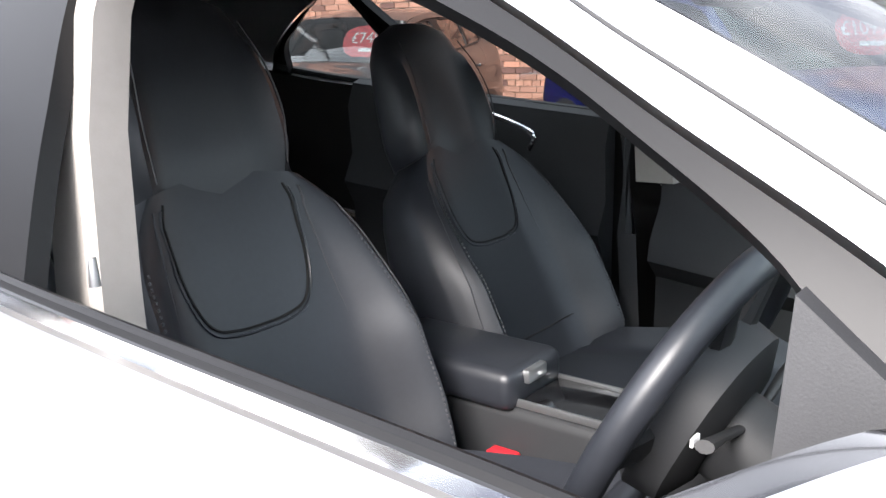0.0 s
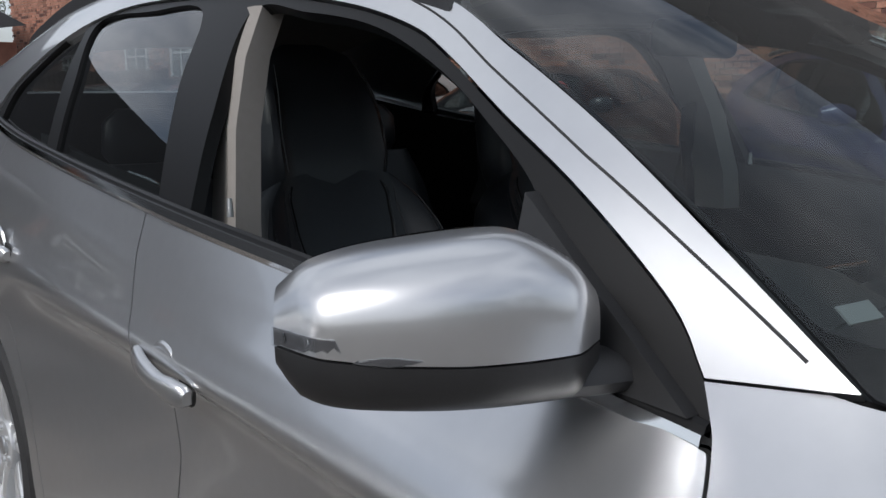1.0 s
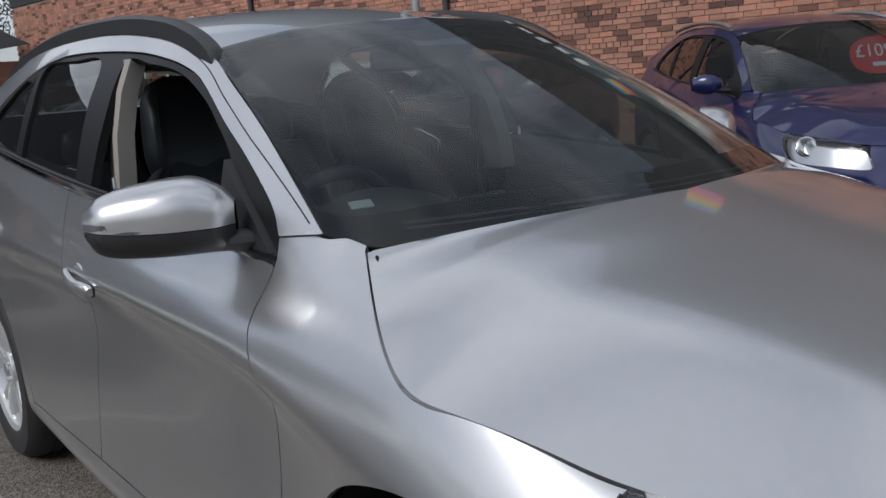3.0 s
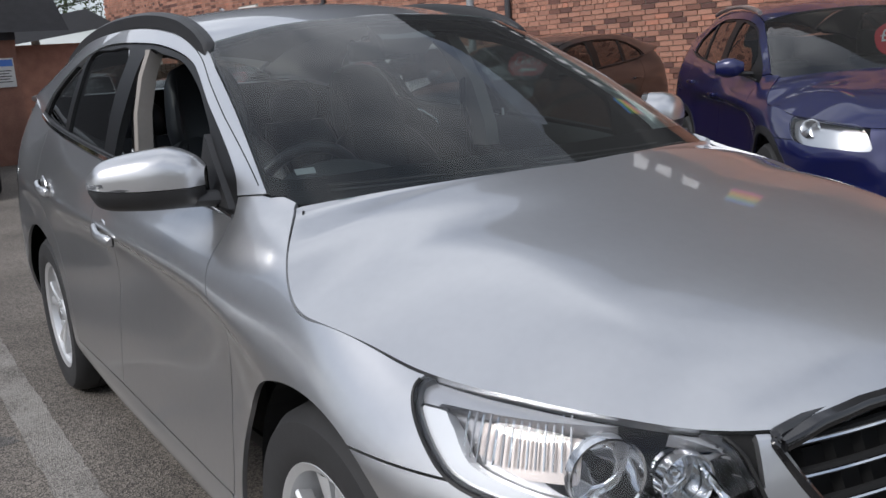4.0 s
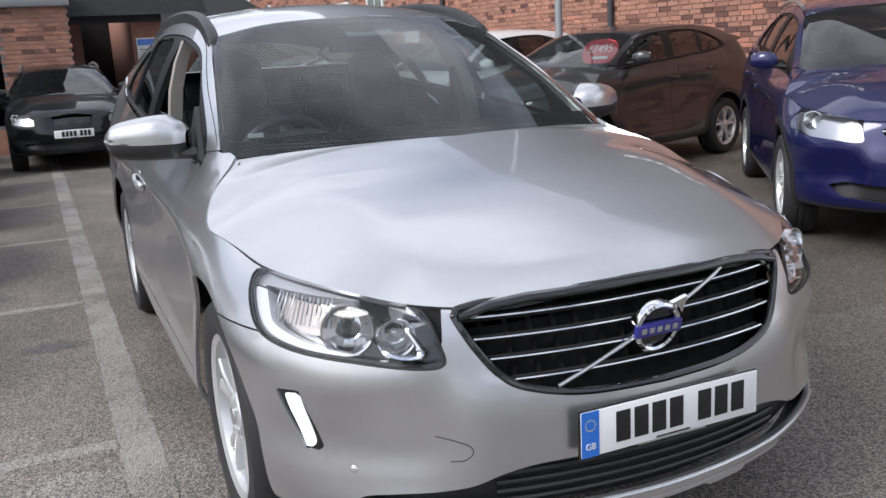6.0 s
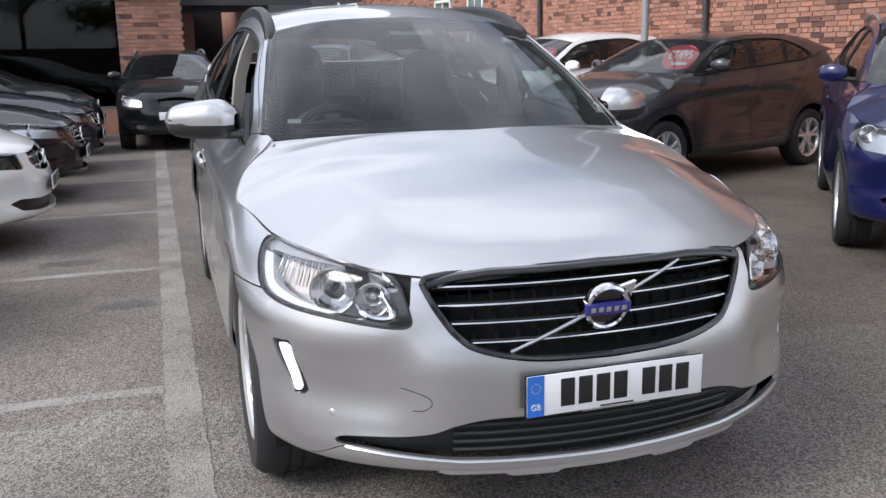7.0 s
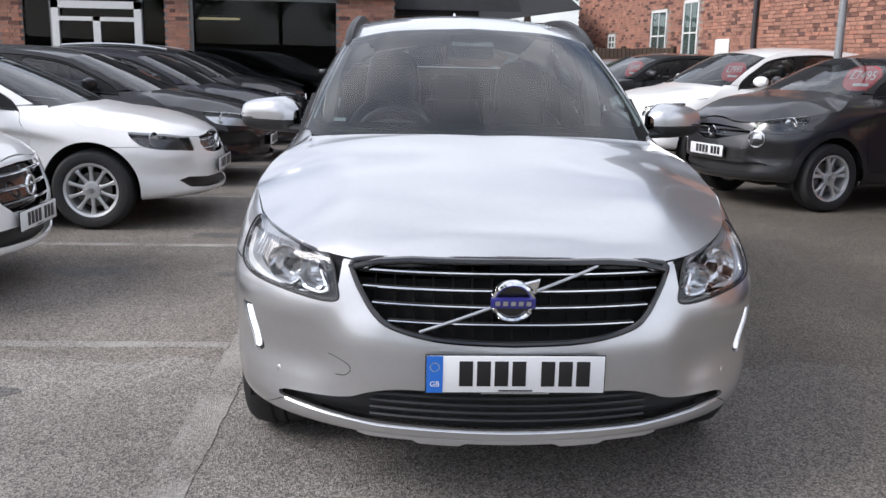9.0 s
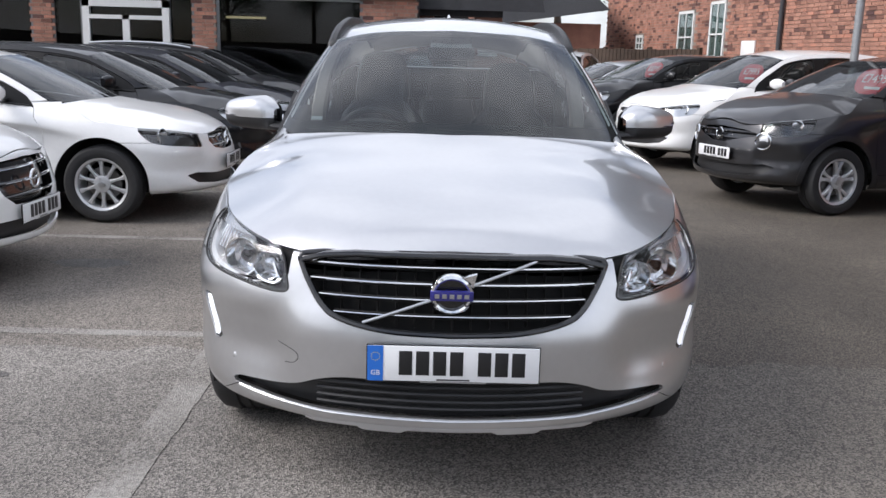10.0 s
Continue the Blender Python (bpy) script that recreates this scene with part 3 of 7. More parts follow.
def hood_sheet(body):
    s = body.s
    loop = np.array(s["hood"])
    edge = spline(loop, 161)
    k = len(edge)
    # the rim takes its height from the flank where it overlaps
    vs = body.band.v
    zz = np.zeros(k)
    for i, (x, y) in enumerate(edge):
        d2 = (vs[:, 0] - x) ** 2 + (vs[:, 1] - y) ** 2
        zt = np.where(vs[:, 2] > 0.6, d2, 9)
        j = np.argsort(zt)[:14]
        w = 1 / (zt[j] + 1e-4)
        zz[i] = (vs[j, 2] * w).sum() / w.sum()
    n1 = int(np.argmin(np.abs(edge[:, 0] - loop[12, 0]) + np.abs(edge[:, 1] - loop[12, 1])))
    side_x, side_y, side_z = edge[: n1 + 1, 0], edge[: n1 + 1, 1], zz[: n1 + 1]
    for _ in range(2):
        side_z = np.convolve(np.pad(side_z, 5, mode="edge"), np.ones(11) / 11, "valid")
    rear = edge[n1:]
    cw = np.array(s["cowl"])
    yb = lambda x: np.interp(x, rear[::-1, 0], rear[::-1, 1])
    nu, nv = int(1.1 / body.cell), int(0.9 / body.cell)
    ymax = loop[12, 1]
    u = np.linspace(0, 1, nu)[:, None]
    v = np.linspace(0, 1, nv)[None, :]
    order = np.argsort(side_y)
    sy = np.linspace(side_y.min(), ymax, nu)
    sx = np.interp(sy, side_y[order], side_x[order])
    sz = np.interp(sy, side_y[order], side_z[order])
    x = (sx[:, None]) * v
    f = (sy[:, None] - sy[0]) / (ymax - sy[0])
    y0 = np.interp(x, side_x[: np.argmax(side_x) + 1], side_y[: np.argmax(side_x) + 1])
    y = sy[:, None] + (yb(x) - ymax) * f**2
    wide = np.maximum(sx[:, None], 0.05)
    c = np.clip(x / wide, 0, 1)
    fy = np.clip((y - s["nose"]) / (ymax - s["nose"]), 0, 1)
    rd = np.array(s["ridge"])
    zc = smooth_interp(y.ravel(), rd[:, 0], rd[:, 1:]).reshape(y.shape)
    ze = np.broadcast_to(sz[:, None], y.shape)
    xc = np.interp(sy, [s["nose"], ymax], [0.47 * s["half"] / 0.93, 0.63 * s["half"] / 0.93])[:, None]
    cc = np.clip(xc / wide, 0.3, 0.9)
    dome = 1 - 0.11 * (c / cc) ** 2
    fall = 0.89 * (1 - (c - cc) / (1 - cc))
    prof = -np.log(np.exp(-12 * dome) + np.exp(-12 * fall)) / 12
    prof = prof - prof[:, -1:] * c**8
    soft_n = smoothstep((sy - sy[0] - 0.05) / 0.35)[:, None]
    prof = prof * soft_n + (1 - c**2.6) * (1 - soft_n)
    flat = smoothstep((f - 0.45) / 0.5)
    prof = prof * (1 - flat) + (1 - c**2.4) * flat
    z = ze + (np.maximum(zc - ze, 0.0)) * prof
    z = z - 0.007 * smoothstep((0.09 - (y - sy[0])) / 0.09) * (1 - c**8)
    P = np.stack([x, y, z], 2)
    return Sheet.grid(P, None, np.broadcast_to(np.array([0.0, -0.2, 1.0]), P.shape)), edge


def smoothstep(t):
    t = np.clip(t, 0, 1)
    return t * t * (3 - 2 * t)


def loft(a, b, n, bulge, cell, push):
    """A sheet between two lines of equal count, bowed outwards along push."""
    v = np.linspace(0, 1, n)[None, :, None]
    P = a[:, None, :] * (1 - v) + b[:, None, :] * v
    P = P + np.asarray(push)[None, None, :] * (bulge * 4 * v * (1 - v))
    return P


def make_wheel(root, centre, r, width, side, style, rim_mat, name="wheel"):
    """side: +1 outer face towards +x."""
    hub = thing(name, "", "")
    hub.parent = root
    hub.location = centre
    for key in ("label", "category"):
        if key in hub:
            del hub[key]
    rr = r * 0.655
    prof = [(rr, -width * 0.45), (rr + 0.012, -width * 0.5), (r - 0.03, -width * 0.52), (r - 0.008, -width * 0.42), (r, -width * 0.25), (r, -0.03), (r - 0.008, -0.026), (r - 0.008, -0.018), (r, -0.014), (r, 0.014), (r - 0.008, 0.018), (r - 0.008, 0.026), (r, 0.03), (r, width * 0.25), (r - 0.008, width * 0.42), (r - 0.03, width * 0.52), (rr + 0.05, width * 0.535), (rr + 0.012, width * 0.5), (rr, width * 0.45)]
    fl = Matrix.Scale(side, 4, (1, 0, 0))
    b = lathe_bm(prof, 56)
    b.transform(fl)
    bmesh.ops.recalc_face_normals(b, faces=b.faces[:])
    part("tyre", b, TYRE, hub)
    o = width * 0.5
    b = lathe_bm([(rr, -o * 0.9), (rr - 0.02, -o * 0.8), (rr - 0.025, o * 0.55), (rr - 0.012, o * 0.9), (rr + 0.006, o * 0.98), (rr + 0.012, o * 0.93), (rr + 0.004, o * 0.88), (rr + 0.004, -o * 0.9)], 56)
    n, twin = style
    for k in range(n):
        a0 = 2 * math.pi * k / n + 0.3
        for off in ((-twin, twin) if twin else (0,)):
            w0, w1 = (0.016, 0.026) if twin else (0.022, 0.034)
            if n > 8:
                w0, w1 = 0.012, 0.02
            sp = bmesh.new()
            ring = []
            for f, w in ((0.0, w1), (0.35, w0), (0.75, w0), (1.0, w1)):
                rad = 0.05 + (rr - 0.02 - 0.05) * f
                aa = a0 + off * (0.35 + 0.65 * f)
                cx, cz = rad * math.cos(aa), rad * math.sin(aa)
                tx, tz = -math.sin(a0), math.cos(a0)
                face = o * (0.72 + 0.12 * math.sin(f * math.pi / 2))
                ring.append([sp.verts.new((xx, cx + tx * w * q, cz + tz * w * q)) for xx, q in ((face - 0.035, -1), (face - 0.006, -1), (face, -0.6), (face, 0.6), (face - 0.006, 1), (face - 0.035, 1))])
            for q, w in zip(ring, ring[1:]):
                for i in range(6):
                    sp.faces.new((q[i], q[(i + 1) % 6], w[(i + 1) % 6], w[i]))
            bmesh.ops.recalc_face_normals(sp, faces=sp.faces[:])
            join_bm(b, sp)
    join_bm(b, cyl_bm(0.07, 0.03, Matrix.Translation((o * 0.70, 0, 0)) @ pose(0, 0, 0, 0, 90, 0), 32, bevel=0.006))
    for k in range(5):
        a = 2 * math.pi * k / 5
        join_bm(b, cyl_bm(0.009, 0.012, Matrix.Translation((o * 0.70 + 0.016, 0.05 * math.cos(a), 0.05 * math.sin(a))) @ pose(0, 0, 0, 0, 90, 0), 8))
    b.transform(fl)
    bmesh.ops.recalc_face_normals(b, faces=b.faces[:])
    part("rim", b, rim_mat, hub)
    b = cyl_bm(0.028, 0.012, Matrix.Translation((side * (o * 0.70 + 0.018), 0, 0)) @ pose(0, 0, 0, 0, 90, 0), 24, bevel=0.003)
    part("hub_cap", b, SATIN, hub)
    b = cyl_bm(r * 0.43, 0.025, Matrix.Translation((side * o * 0.1, 0, 0)) @ pose(0, 0, 0, 0, 90, 0), 40)
    part("brake_disc", b, DISC, hub)
    return hub


def make_body(root, s, cell, mat, trim=None, glass=CARGLASS, rear_glass=None, window_down=False, name_paint=""):
    """Panels, glass and under-body of a car under root. Returns the Body."""
    rear_glass, trim = rear_glass or CARTINT, trim or FRAME_BLACK
    body = Body(s, cell)
    band = body.band
    h = 0.0022
    wb, az, ar = s["wb"], s["axle_z"], s["arch_r"]
    # wheel arches
    for cy in (0.0, wb):
        y, z = band.v[:, 1], band.v[:, 2]
        far = np.abs(band.v[:, 0]) < 0.5 * s["half"]
        band = band.clip(np.where(far, -1, ar - np.hypot(y - cy, (z - az) * 1.0)))
    lamp_poly = spline([(body.edge(a, w), zz) for a, w, zz in s["lamp"]], 90, True)
    hood_loop = spline(np.array(s["hood"]), 161)
    hood_poly = np.vstack([hood_loop, hood_loop[::-1] * (-1, 1)])
    lamp = band.clip(inside(band.a, lamp_poly))
    band = band.clip(-inside(band.a, lamp_poly))
    # everything inside the hood's outline, seen from above, belongs to the hood
    high = band.v[:, 2] > s["bumper_z"] + 0.03
    band = band.clip(np.where(high, h - inside(band.v[:, :2], hood_poly), -1))
    gl = np.array(s["grille"])
    gpoly = np.vstack([gl, gl[::-1] * (-1, 1)])
    fr = band.v[:, 1] < s["nose"] + 0.45
    grille_in = np.where(fr, inside(band.v[:, [0, 2]], gpoly), 1)
    band = band.clip(-grille_in)
    g1, g2, g3 = (np.array(s[k]) for k in ("gap1", "gap2", "gap3"))
    gap = lambda sh, g: sh.v[:, 1] - np.interp(sh.v[:, 2], g[:, 0], g[:, 1])
    sill = s["sections"][8][2][1][1] + 0.06
    bz = s["bumper_z"]
    front = band.clip(np.where(band.v[:, 1] < 0.15, band.v[:, 1], 1))
    in_front = lambda sh: np.maximum(sh.a[:, 1] - bz + h, -1) * (sh.a[:, 0] > body.edge(*s["lamp"][s.get("lamp_in", 8)][:2])) + np.where(sh.a[:, 0] > body.edge(*s["lamp"][s.get("lamp_in", 8)][:2]), 0, -1)
    bumper = front.clip(in_front(front)).largest()
    made = {}
    bt = np.array(s["belt"])
    bl_y, bl_z = bt[:, 0], bt[:, 2]
    under = lambda sh: sh.v[:, 2] - np.interp(sh.v[:, 1], bl_y, bl_z)
    bp = bumper.plus(bumper.mirrored())
    for sgn, sh in ((1, band), (-1, band.mirrored())):
        f = sh.clip(np.maximum(gap(sh, g1) + h, -1))
        f = f.clip(np.where((f.v[:, 1] < 0) & (f.a[:, 0] <= body.edge(*s["lamp"][s.get("lamp_in", 8)][:2])), 1, np.where(f.v[:, 1] < 0, bz + h - f.a[:, 1], -1)))
        foot = s["cowl"][-1]
        f = f.clip(np.where(f.v[:, 1] > foot[1] - 0.12, f.v[:, 2] - foot[2] + 0.1 * (f.v[:, 1] - foot[1]) + 0.001, -1))
        cwl_x, cwl_y = [q[0] for q in s["cowl"]], [q[1] for q in s["cowl"]]
        rim_y = np.interp(np.abs(f.v[:, 0]), cwl_x + [cwl_x[-1] + 0.006, cwl_x[-1] + 0.06], cwl_y + [cwl_y[-1] + 0.06, cwl_y[-1] + 1.5])
        f = f.clip(np.where(f.v[:, 2] > 0.9 * foot[2], f.v[:, 1] - rim_y + 0.003, -1))
        f = f.largest()
        f.build("fender", mat, root, lip=0.012)
        d = sh.clip(np.maximum(np.maximum(h - gap(sh, g1), gap(sh, g2) + h), np.maximum(under(sh), sill + h - sh.v[:, 2])))
        d = d.largest()
        fd = d.build("front_door", mat, root, lip=0.015)
        d = sh.clip(np.maximum(np.maximum(h - gap(sh, g2), gap(sh, g3) + h), np.maximum(under(sh), sill + h - sh.v[:, 2])))
        d = d.largest()
        rd = d.build("rear_door", mat, root, lip=0.012)
        sh.clip(h - gap(sh, g3)).largest().build("rear_quarter", mat, root, lip=0.012)
        sh.clip(np.maximum(np.maximum(h - gap(sh, g1), gap(sh, g3) + h), sh.v[:, 2] - sill + h)).largest().build("sill", mat, root, lip=0.012)
        made[sgn] = (fd, rd)
    # dark shell behind the gaps
    inner = body.band.offset(-0.014)
    for cy in (0.0, wb):
        inner = inner.clip(np.where(np.abs(inner.v[:, 0]) < 0.5, -1, ar + 0.01 - np.hypot(inner.v[:, 1] - cy, inner.v[:, 2] - az)))
    inner = inner.clip(np.where(inner.v[:, 1] < s["nose"] + 0.45, 0.012 - inside(inner.v[:, [0, 2]], gpoly), -1))
    inner = inner.clip(np.where((inner.v[:, 1] < s["nose"] + 0.4) & (np.abs(inner.v[:, 0]) < 0.76 * s["half"]), 0.63 * s["bumper_z"] - inner.v[:, 2], -1))
    lp = inside(inner.a, lamp_poly)
    inner = inner.clip(-lp)
    inner = inner.clip(np.where(inner.v[:, 2] > s["bumper_z"] + 0.02, -0.02 - inside(inner.v[:, :2], hood_poly), -1))
    bz_in = np.interp(inner.v[:, 1], [q[0] for q in s["belt"]], [q[2] for q in s["belt"]])
    inner = inner.clip(np.where(inner.v[:, 1] > s["belt"][1][0] - 0.05, inner.v[:, 2] - bz_in + 0.005, -1))
    inner.plus(inner.mirrored()).build("inner_shell", DARK, root)
    # hood
    hs, _ = hood_sheet(body)
    hs = hs.clip(inside(hs.v[:, :2], hood_poly) + h)
    hd = hs.plus(hs.mirrored())
    hd.build("hood", mat, root, lip=0.02)
    # windscreen, roof, sides
    n = int(0.75 / cell) + 2
    cw, he = spline(np.array(s["cowl"]), n), spline(np.array(s["header"]), n)
    m = int(0.9 / cell) + 2
    W = loft(cw, he, m, 0.018, cell, (0, -0.6, 0.8))
    xr = W[:, :, 0] / np.maximum(W[:, :, 0].max(0), 1e-6)[None, :]
    ws = Sheet.grid(W, np.stack([np.broadcast_to(np.linspace(0, 1, n)[:, None], (n, m)), np.broadcast_to(np.linspace(0, 1, m)[None, :], (n, m))], 2), np.broadcast_to(np.array([0.0, -1.0, 1.0]), W.shape))
    full = ws.plus(ws.mirrored())
    full.build("windscreen", glass, root)
    edge_f = lambda sh: -np.minimum(np.minimum(sh.a[:, 0] * 0 + (1 - sh.a[:, 0]) * 0.75 - 0.03, sh.a[:, 1] * 0.9 - 0.10), (1 - sh.a[:, 1]) * 0.9 - 0.04)
    bd = ws.clip(-edge_f(ws)).offset(-0.004)
    bd.plus(bd.mirrored()).build("windscreen_border", CERAMIC, root)
    nb = int(3.1 / cell)
    bl, tp = spline(np.array(s["belt"]), 400), spline(np.array(s["top"]), 400)
    arc = lambda q: np.concatenate([[0], np.cumsum(np.linalg.norm(np.diff(q, axis=0), axis=1))])
    def at_y(q, yy):
        return np.stack([np.interp(yy, q[:, 0], q[:, 1]), yy, np.interp(yy, q[:, 0], q[:, 2])], 1)
    yy = np.linspace(0, 1, nb)
    yb = bl[0, 0] + (bl[-1, 0] - bl[0, 0]) * yy
    yt = tp[0, 0] + (tp[-1, 0] - tp[0, 0]) * (0.35 * yy + 0.65 * yy ** 1.0)
    B, T = at_y(bl, yb), at_y(tp, yt)
    mm = int(0.5 / cell) + 2
    S = loft(B, T, mm, 0.0, cell, (1, 0, 0.2))
    vv = np.linspace(0, 1, mm)[None, :, None]
    S = S + np.array((1, 0, 0.2)) * (0.022 * 4 * vv * (1 - vv)) * smoothstep((yb - yb[0]) / 0.45)[:, None, None]
    side = Sheet.grid(S, None, np.broadcast_to(np.array([1.0, 0.0, 0.4]), S.shape))
    frame_p = spline(np.array(s["frame"]), 140, True)
    wins = [spline(np.array(s[k]), 120, True) for k in ("front_window", "rear_window", "quarter_window")]
    for sgn in (1, -1):
        sh = side if sgn > 0 else side.mirrored()
        q = sh.v[:, [1, 2]]
        pil = sh.clip(h - inside(q, frame_p))
        foot = s["cowl"][-1]
        pil = pil.clip(foot[2] + 0.003 - 0.1 * (pil.v[:, 1] - foot[1]) - pil.v[:, 2])
        pil.build("pillar", mat, root, lip=0.02)
        fr_s = sh.clip(inside(q, frame_p) + 0.001).offset(-0.006)
        for wp in wins:
            fr_s = fr_s.clip(-inside(fr_s.v[:, [1, 2]], wp))
        fr_s.build("window_frame", trim, made[sgn][0], lip=0.025)
        for k, (wp, gname) in enumerate(zip(wins, ("front_glass", "rear_glass", "quarter_glass"))):
            if k == 0 and window_down and sgn < 0:
                continue
            g = sh.offset(-0.014)
            g = g.clip(inside(g.v[:, [1, 2]], wp) - 0.008)
            g.build(gname, glass if k == 0 else rear_glass, made[sgn][1] if k == 1 else (made[sgn][0] if k == 0 else root))
    cr = spline(np.array(s["crest"]), 200)
    nr, nx_ = int(2.4 / cell), int(0.62 / cell) + 2
    ty = np.linspace(s["header"][-1][1], tp[-1, 0], nr)
    TE = at_y(tp, ty)
    v = np.linspace(0, 1, nx_)
    hy = spline(np.array(s["header"]), 200)
    R = np.zeros((nr, nx_, 3))
    for i in range(nr):
        k = i / (nr - 1)
        x = TE[i, 0] * v
        y0 = np.interp(x, hy[:, 0], hy[:, 1])
        yv = y0 * (1 - k) + TE[i, 1] * k if True else TE[i, 1]
        zc = np.interp(yv, cr[:, 0], cr[:, 1])
        zt = np.interp(yv, tp[:, 0], tp[:, 2])
        zz = zt + (zc - zt) * (1 - v**2.2)
        hz = np.interp(x, hy[:, 0], hy[:, 2])
        R[i] = np.stack([x, yv, zz if i > 3 else zz], 1)
    R[0, :, 2] = np.interp(R[0, :, 0], hy[:, 0], hy[:, 2])
    roof = Sheet.grid(R, None, np.broadcast_to(np.array([0.0, 0.0, 1.0]), R.shape))
    roof.plus(roof.mirrored()).build("roof", mat, root, lip=0.0)
    # tailgate
    tb = np.array([(0.0, s["tail"] - 0.12, s["sections"][-1][2][-1][1]), (0.35, s["tail"] - 0.15, s["sections"][-1][2][-1][1]), (bl[-1, 1], bl[-1, 0], bl[-1, 2])])
    tt = np.stack([R[-1, :, 0], R[-1, :, 1], R[-1, :, 2]], 1)
    a = spline(tb, nx_)
    TG = loft(a, tt, 6, 0.02, cell, (0, 1, 0.2))
    tg = Sheet.grid(TG, None, np.broadcast_to(np.array([0.0, 1.0, 0.3]), TG.shape))
    tg.plus(tg.mirrored()).build("tailgate", rear_glass, root)
    # wheel wells and floor
    for cy in (0.0, wb):
        for sgn in (1, -1):
            b = bmesh.new()
            rows = []
            for k in range(25):
                a = math.pi * (-0.08 + 1.16 * k / 24)
                rows.append([b.verts.new((sgn * xx, cy + (ar + 0.01) * math.cos(a), az + (ar + 0.01) * math.sin(a))) for xx in (s["half"] - 0.085, s["half"] - 0.32)])
            for q, w in zip(rows, rows[1:]):
                b.faces.new((q[0], q[1], w[1], w[0]))
            b.faces.new([r[1] for r in rows])
            part("wheel_well", b, DARK, root, smooth=False)
    part("underbody", box_bm(-s["half"] + 0.34, s["half"] - 0.34, s["nose"] + 0.28, s["tail"] - 0.3, 0.24, 0.32, 0.03), DARK, root)
    return body, lamp, bumper, inside, made, lamp_poly, gpoly

# ---- the silver car ----
def loft_bm(sections, cap=True, bm=None):
    """Closed rings of equal count, skinned and capped."""
    b = bmesh.new() if bm is None else bm
    rings = [[b.verts.new(p) for p in s] for s in sections]
    n = len(rings[0])
    fs = []
    for q, w in zip(rings, rings[1:]):
        for k in range(n):
            fs.append(b.faces.new((q[k], q[(k + 1) % n], w[(k + 1) % n], w[k])))
    if cap:
        fs.append(b.faces.new(rings[0][::-1]))
        fs.append(b.faces.new(rings[-1]))
    bmesh.ops.recalc_face_normals(b, faces=b.faces[:])
    return b


def plate_bm(poly, y0, y1):
    """A slab with the outline (x, z) between two values of y."""
    b = bmesh.new()
    f = b.faces.new([b.verts.new((x, y0, z)) for x, z in poly])
    r = bmesh.ops.extrude_face_region(b, geom=[f])
    for g in r["geom"]:
        if isinstance(g, bmesh.types.BMVert):
            g.co.y = y1
    bmesh.ops.recalc_face_normals(b, faces=b.faces[:])
    return b


def letters(text, size, m, mat, parent, name="lettering", label="", depth=0.0008):
    """Writing in the built-in font as a mesh, centred at the pose m."""
    cu = bpy.data.curves.new("text", "FONT")
    cu.body, cu.size, cu.align_x, cu.align_y, cu.extrude = text, size, "CENTER", "CENTER", depth
    ob = bpy.data.objects.new("text", cu)
    me = bpy.data.meshes.new_from_object(ob)
    bpy.data.objects.remove(ob)
    me.transform(m)
    me.materials.append(mat)
    o = new(name, me)
    o.parent = parent
    return tagged(o, label=label)


def number_plate(parent, m, yellow=False, bars=(2, 2, 3), band=True):
    """A British plate, 520 by 111 mm, its characters as plain bars. m: pose of its centre, facing -y."""
    holder = part("plate_frame", box_bm(-0.264, 0.264, 0.0, 0.008, -0.062, 0.058, 0.003, m=m), GLOSS_BLACK, parent)
    part("plate", box_bm(-0.26, 0.26, -0.004, 0.0, -0.0555, 0.0555, 0.0015, m=m), PLATE_WHITE, parent, "white reflective plate")
    if band:
        part("plate_band", box_bm(-0.26, -0.2125, -0.0052, -0.0035, -0.0555, 0.0555, m=m), PLATE_BLUE, parent, "blue band")
        letters("GB", 0.022, m @ pose(-0.236, -0.0056, -0.03, 90), WHITE_PRINT, parent)
        for k in range(12):
            a = k * math.pi / 6
            part("star", box_bm(-0.0012, 0.0012, -0.006, -0.005, -0.0012, 0.0012, m=m @ pose(-0.236 + 0.013 * math.cos(a), 0, 0.022 + 0.013 * math.sin(a))), material_amber, parent)
    x = -0.165
    for i in range(7):
        if i == 4:
            x += 0.033
        part("plate_bar", box_bm(x, x + 0.040, -0.0054, -0.0035, -0.036, 0.040, 0.0006, m=m), PLATE_BLACK, parent)
        x += 0.0515
    part("plate_note", box_bm(-0.05, 0.05, -0.0054, -0.0035, -0.0515, -0.0475, m=m), PLATE_BLACK, parent)
    part("frame_note", box_bm(-0.10, 0.10, -0.0015, 0.0005, -0.0605, -0.0575, m=m), SATIN, parent)


LABEL_GREY = material("label_grey", (0.30, 0.31, 0.32), 0.5)
SATIN_GREY = material("indicator_silver", (0.10, 0.10, 0.105), 0.3, 0.4)
material_amber = material("star_yellow", (0.7, 0.6, 0.1), 0.5)
car = thing("car", "silver metallic SUV with roof rails and an open driver's window", "car")
body, lamp_sheet, bumper_sheet, _i, doors, lamp_poly, grille_poly = make_body(car, HERO, 0.014, SILVER, glass=GLASS, rear_glass=TINT, window_down=True)
flank = body.band


front_point = body.front_point


def both(sheet):
    return sheet.plus(sheet.mirrored())


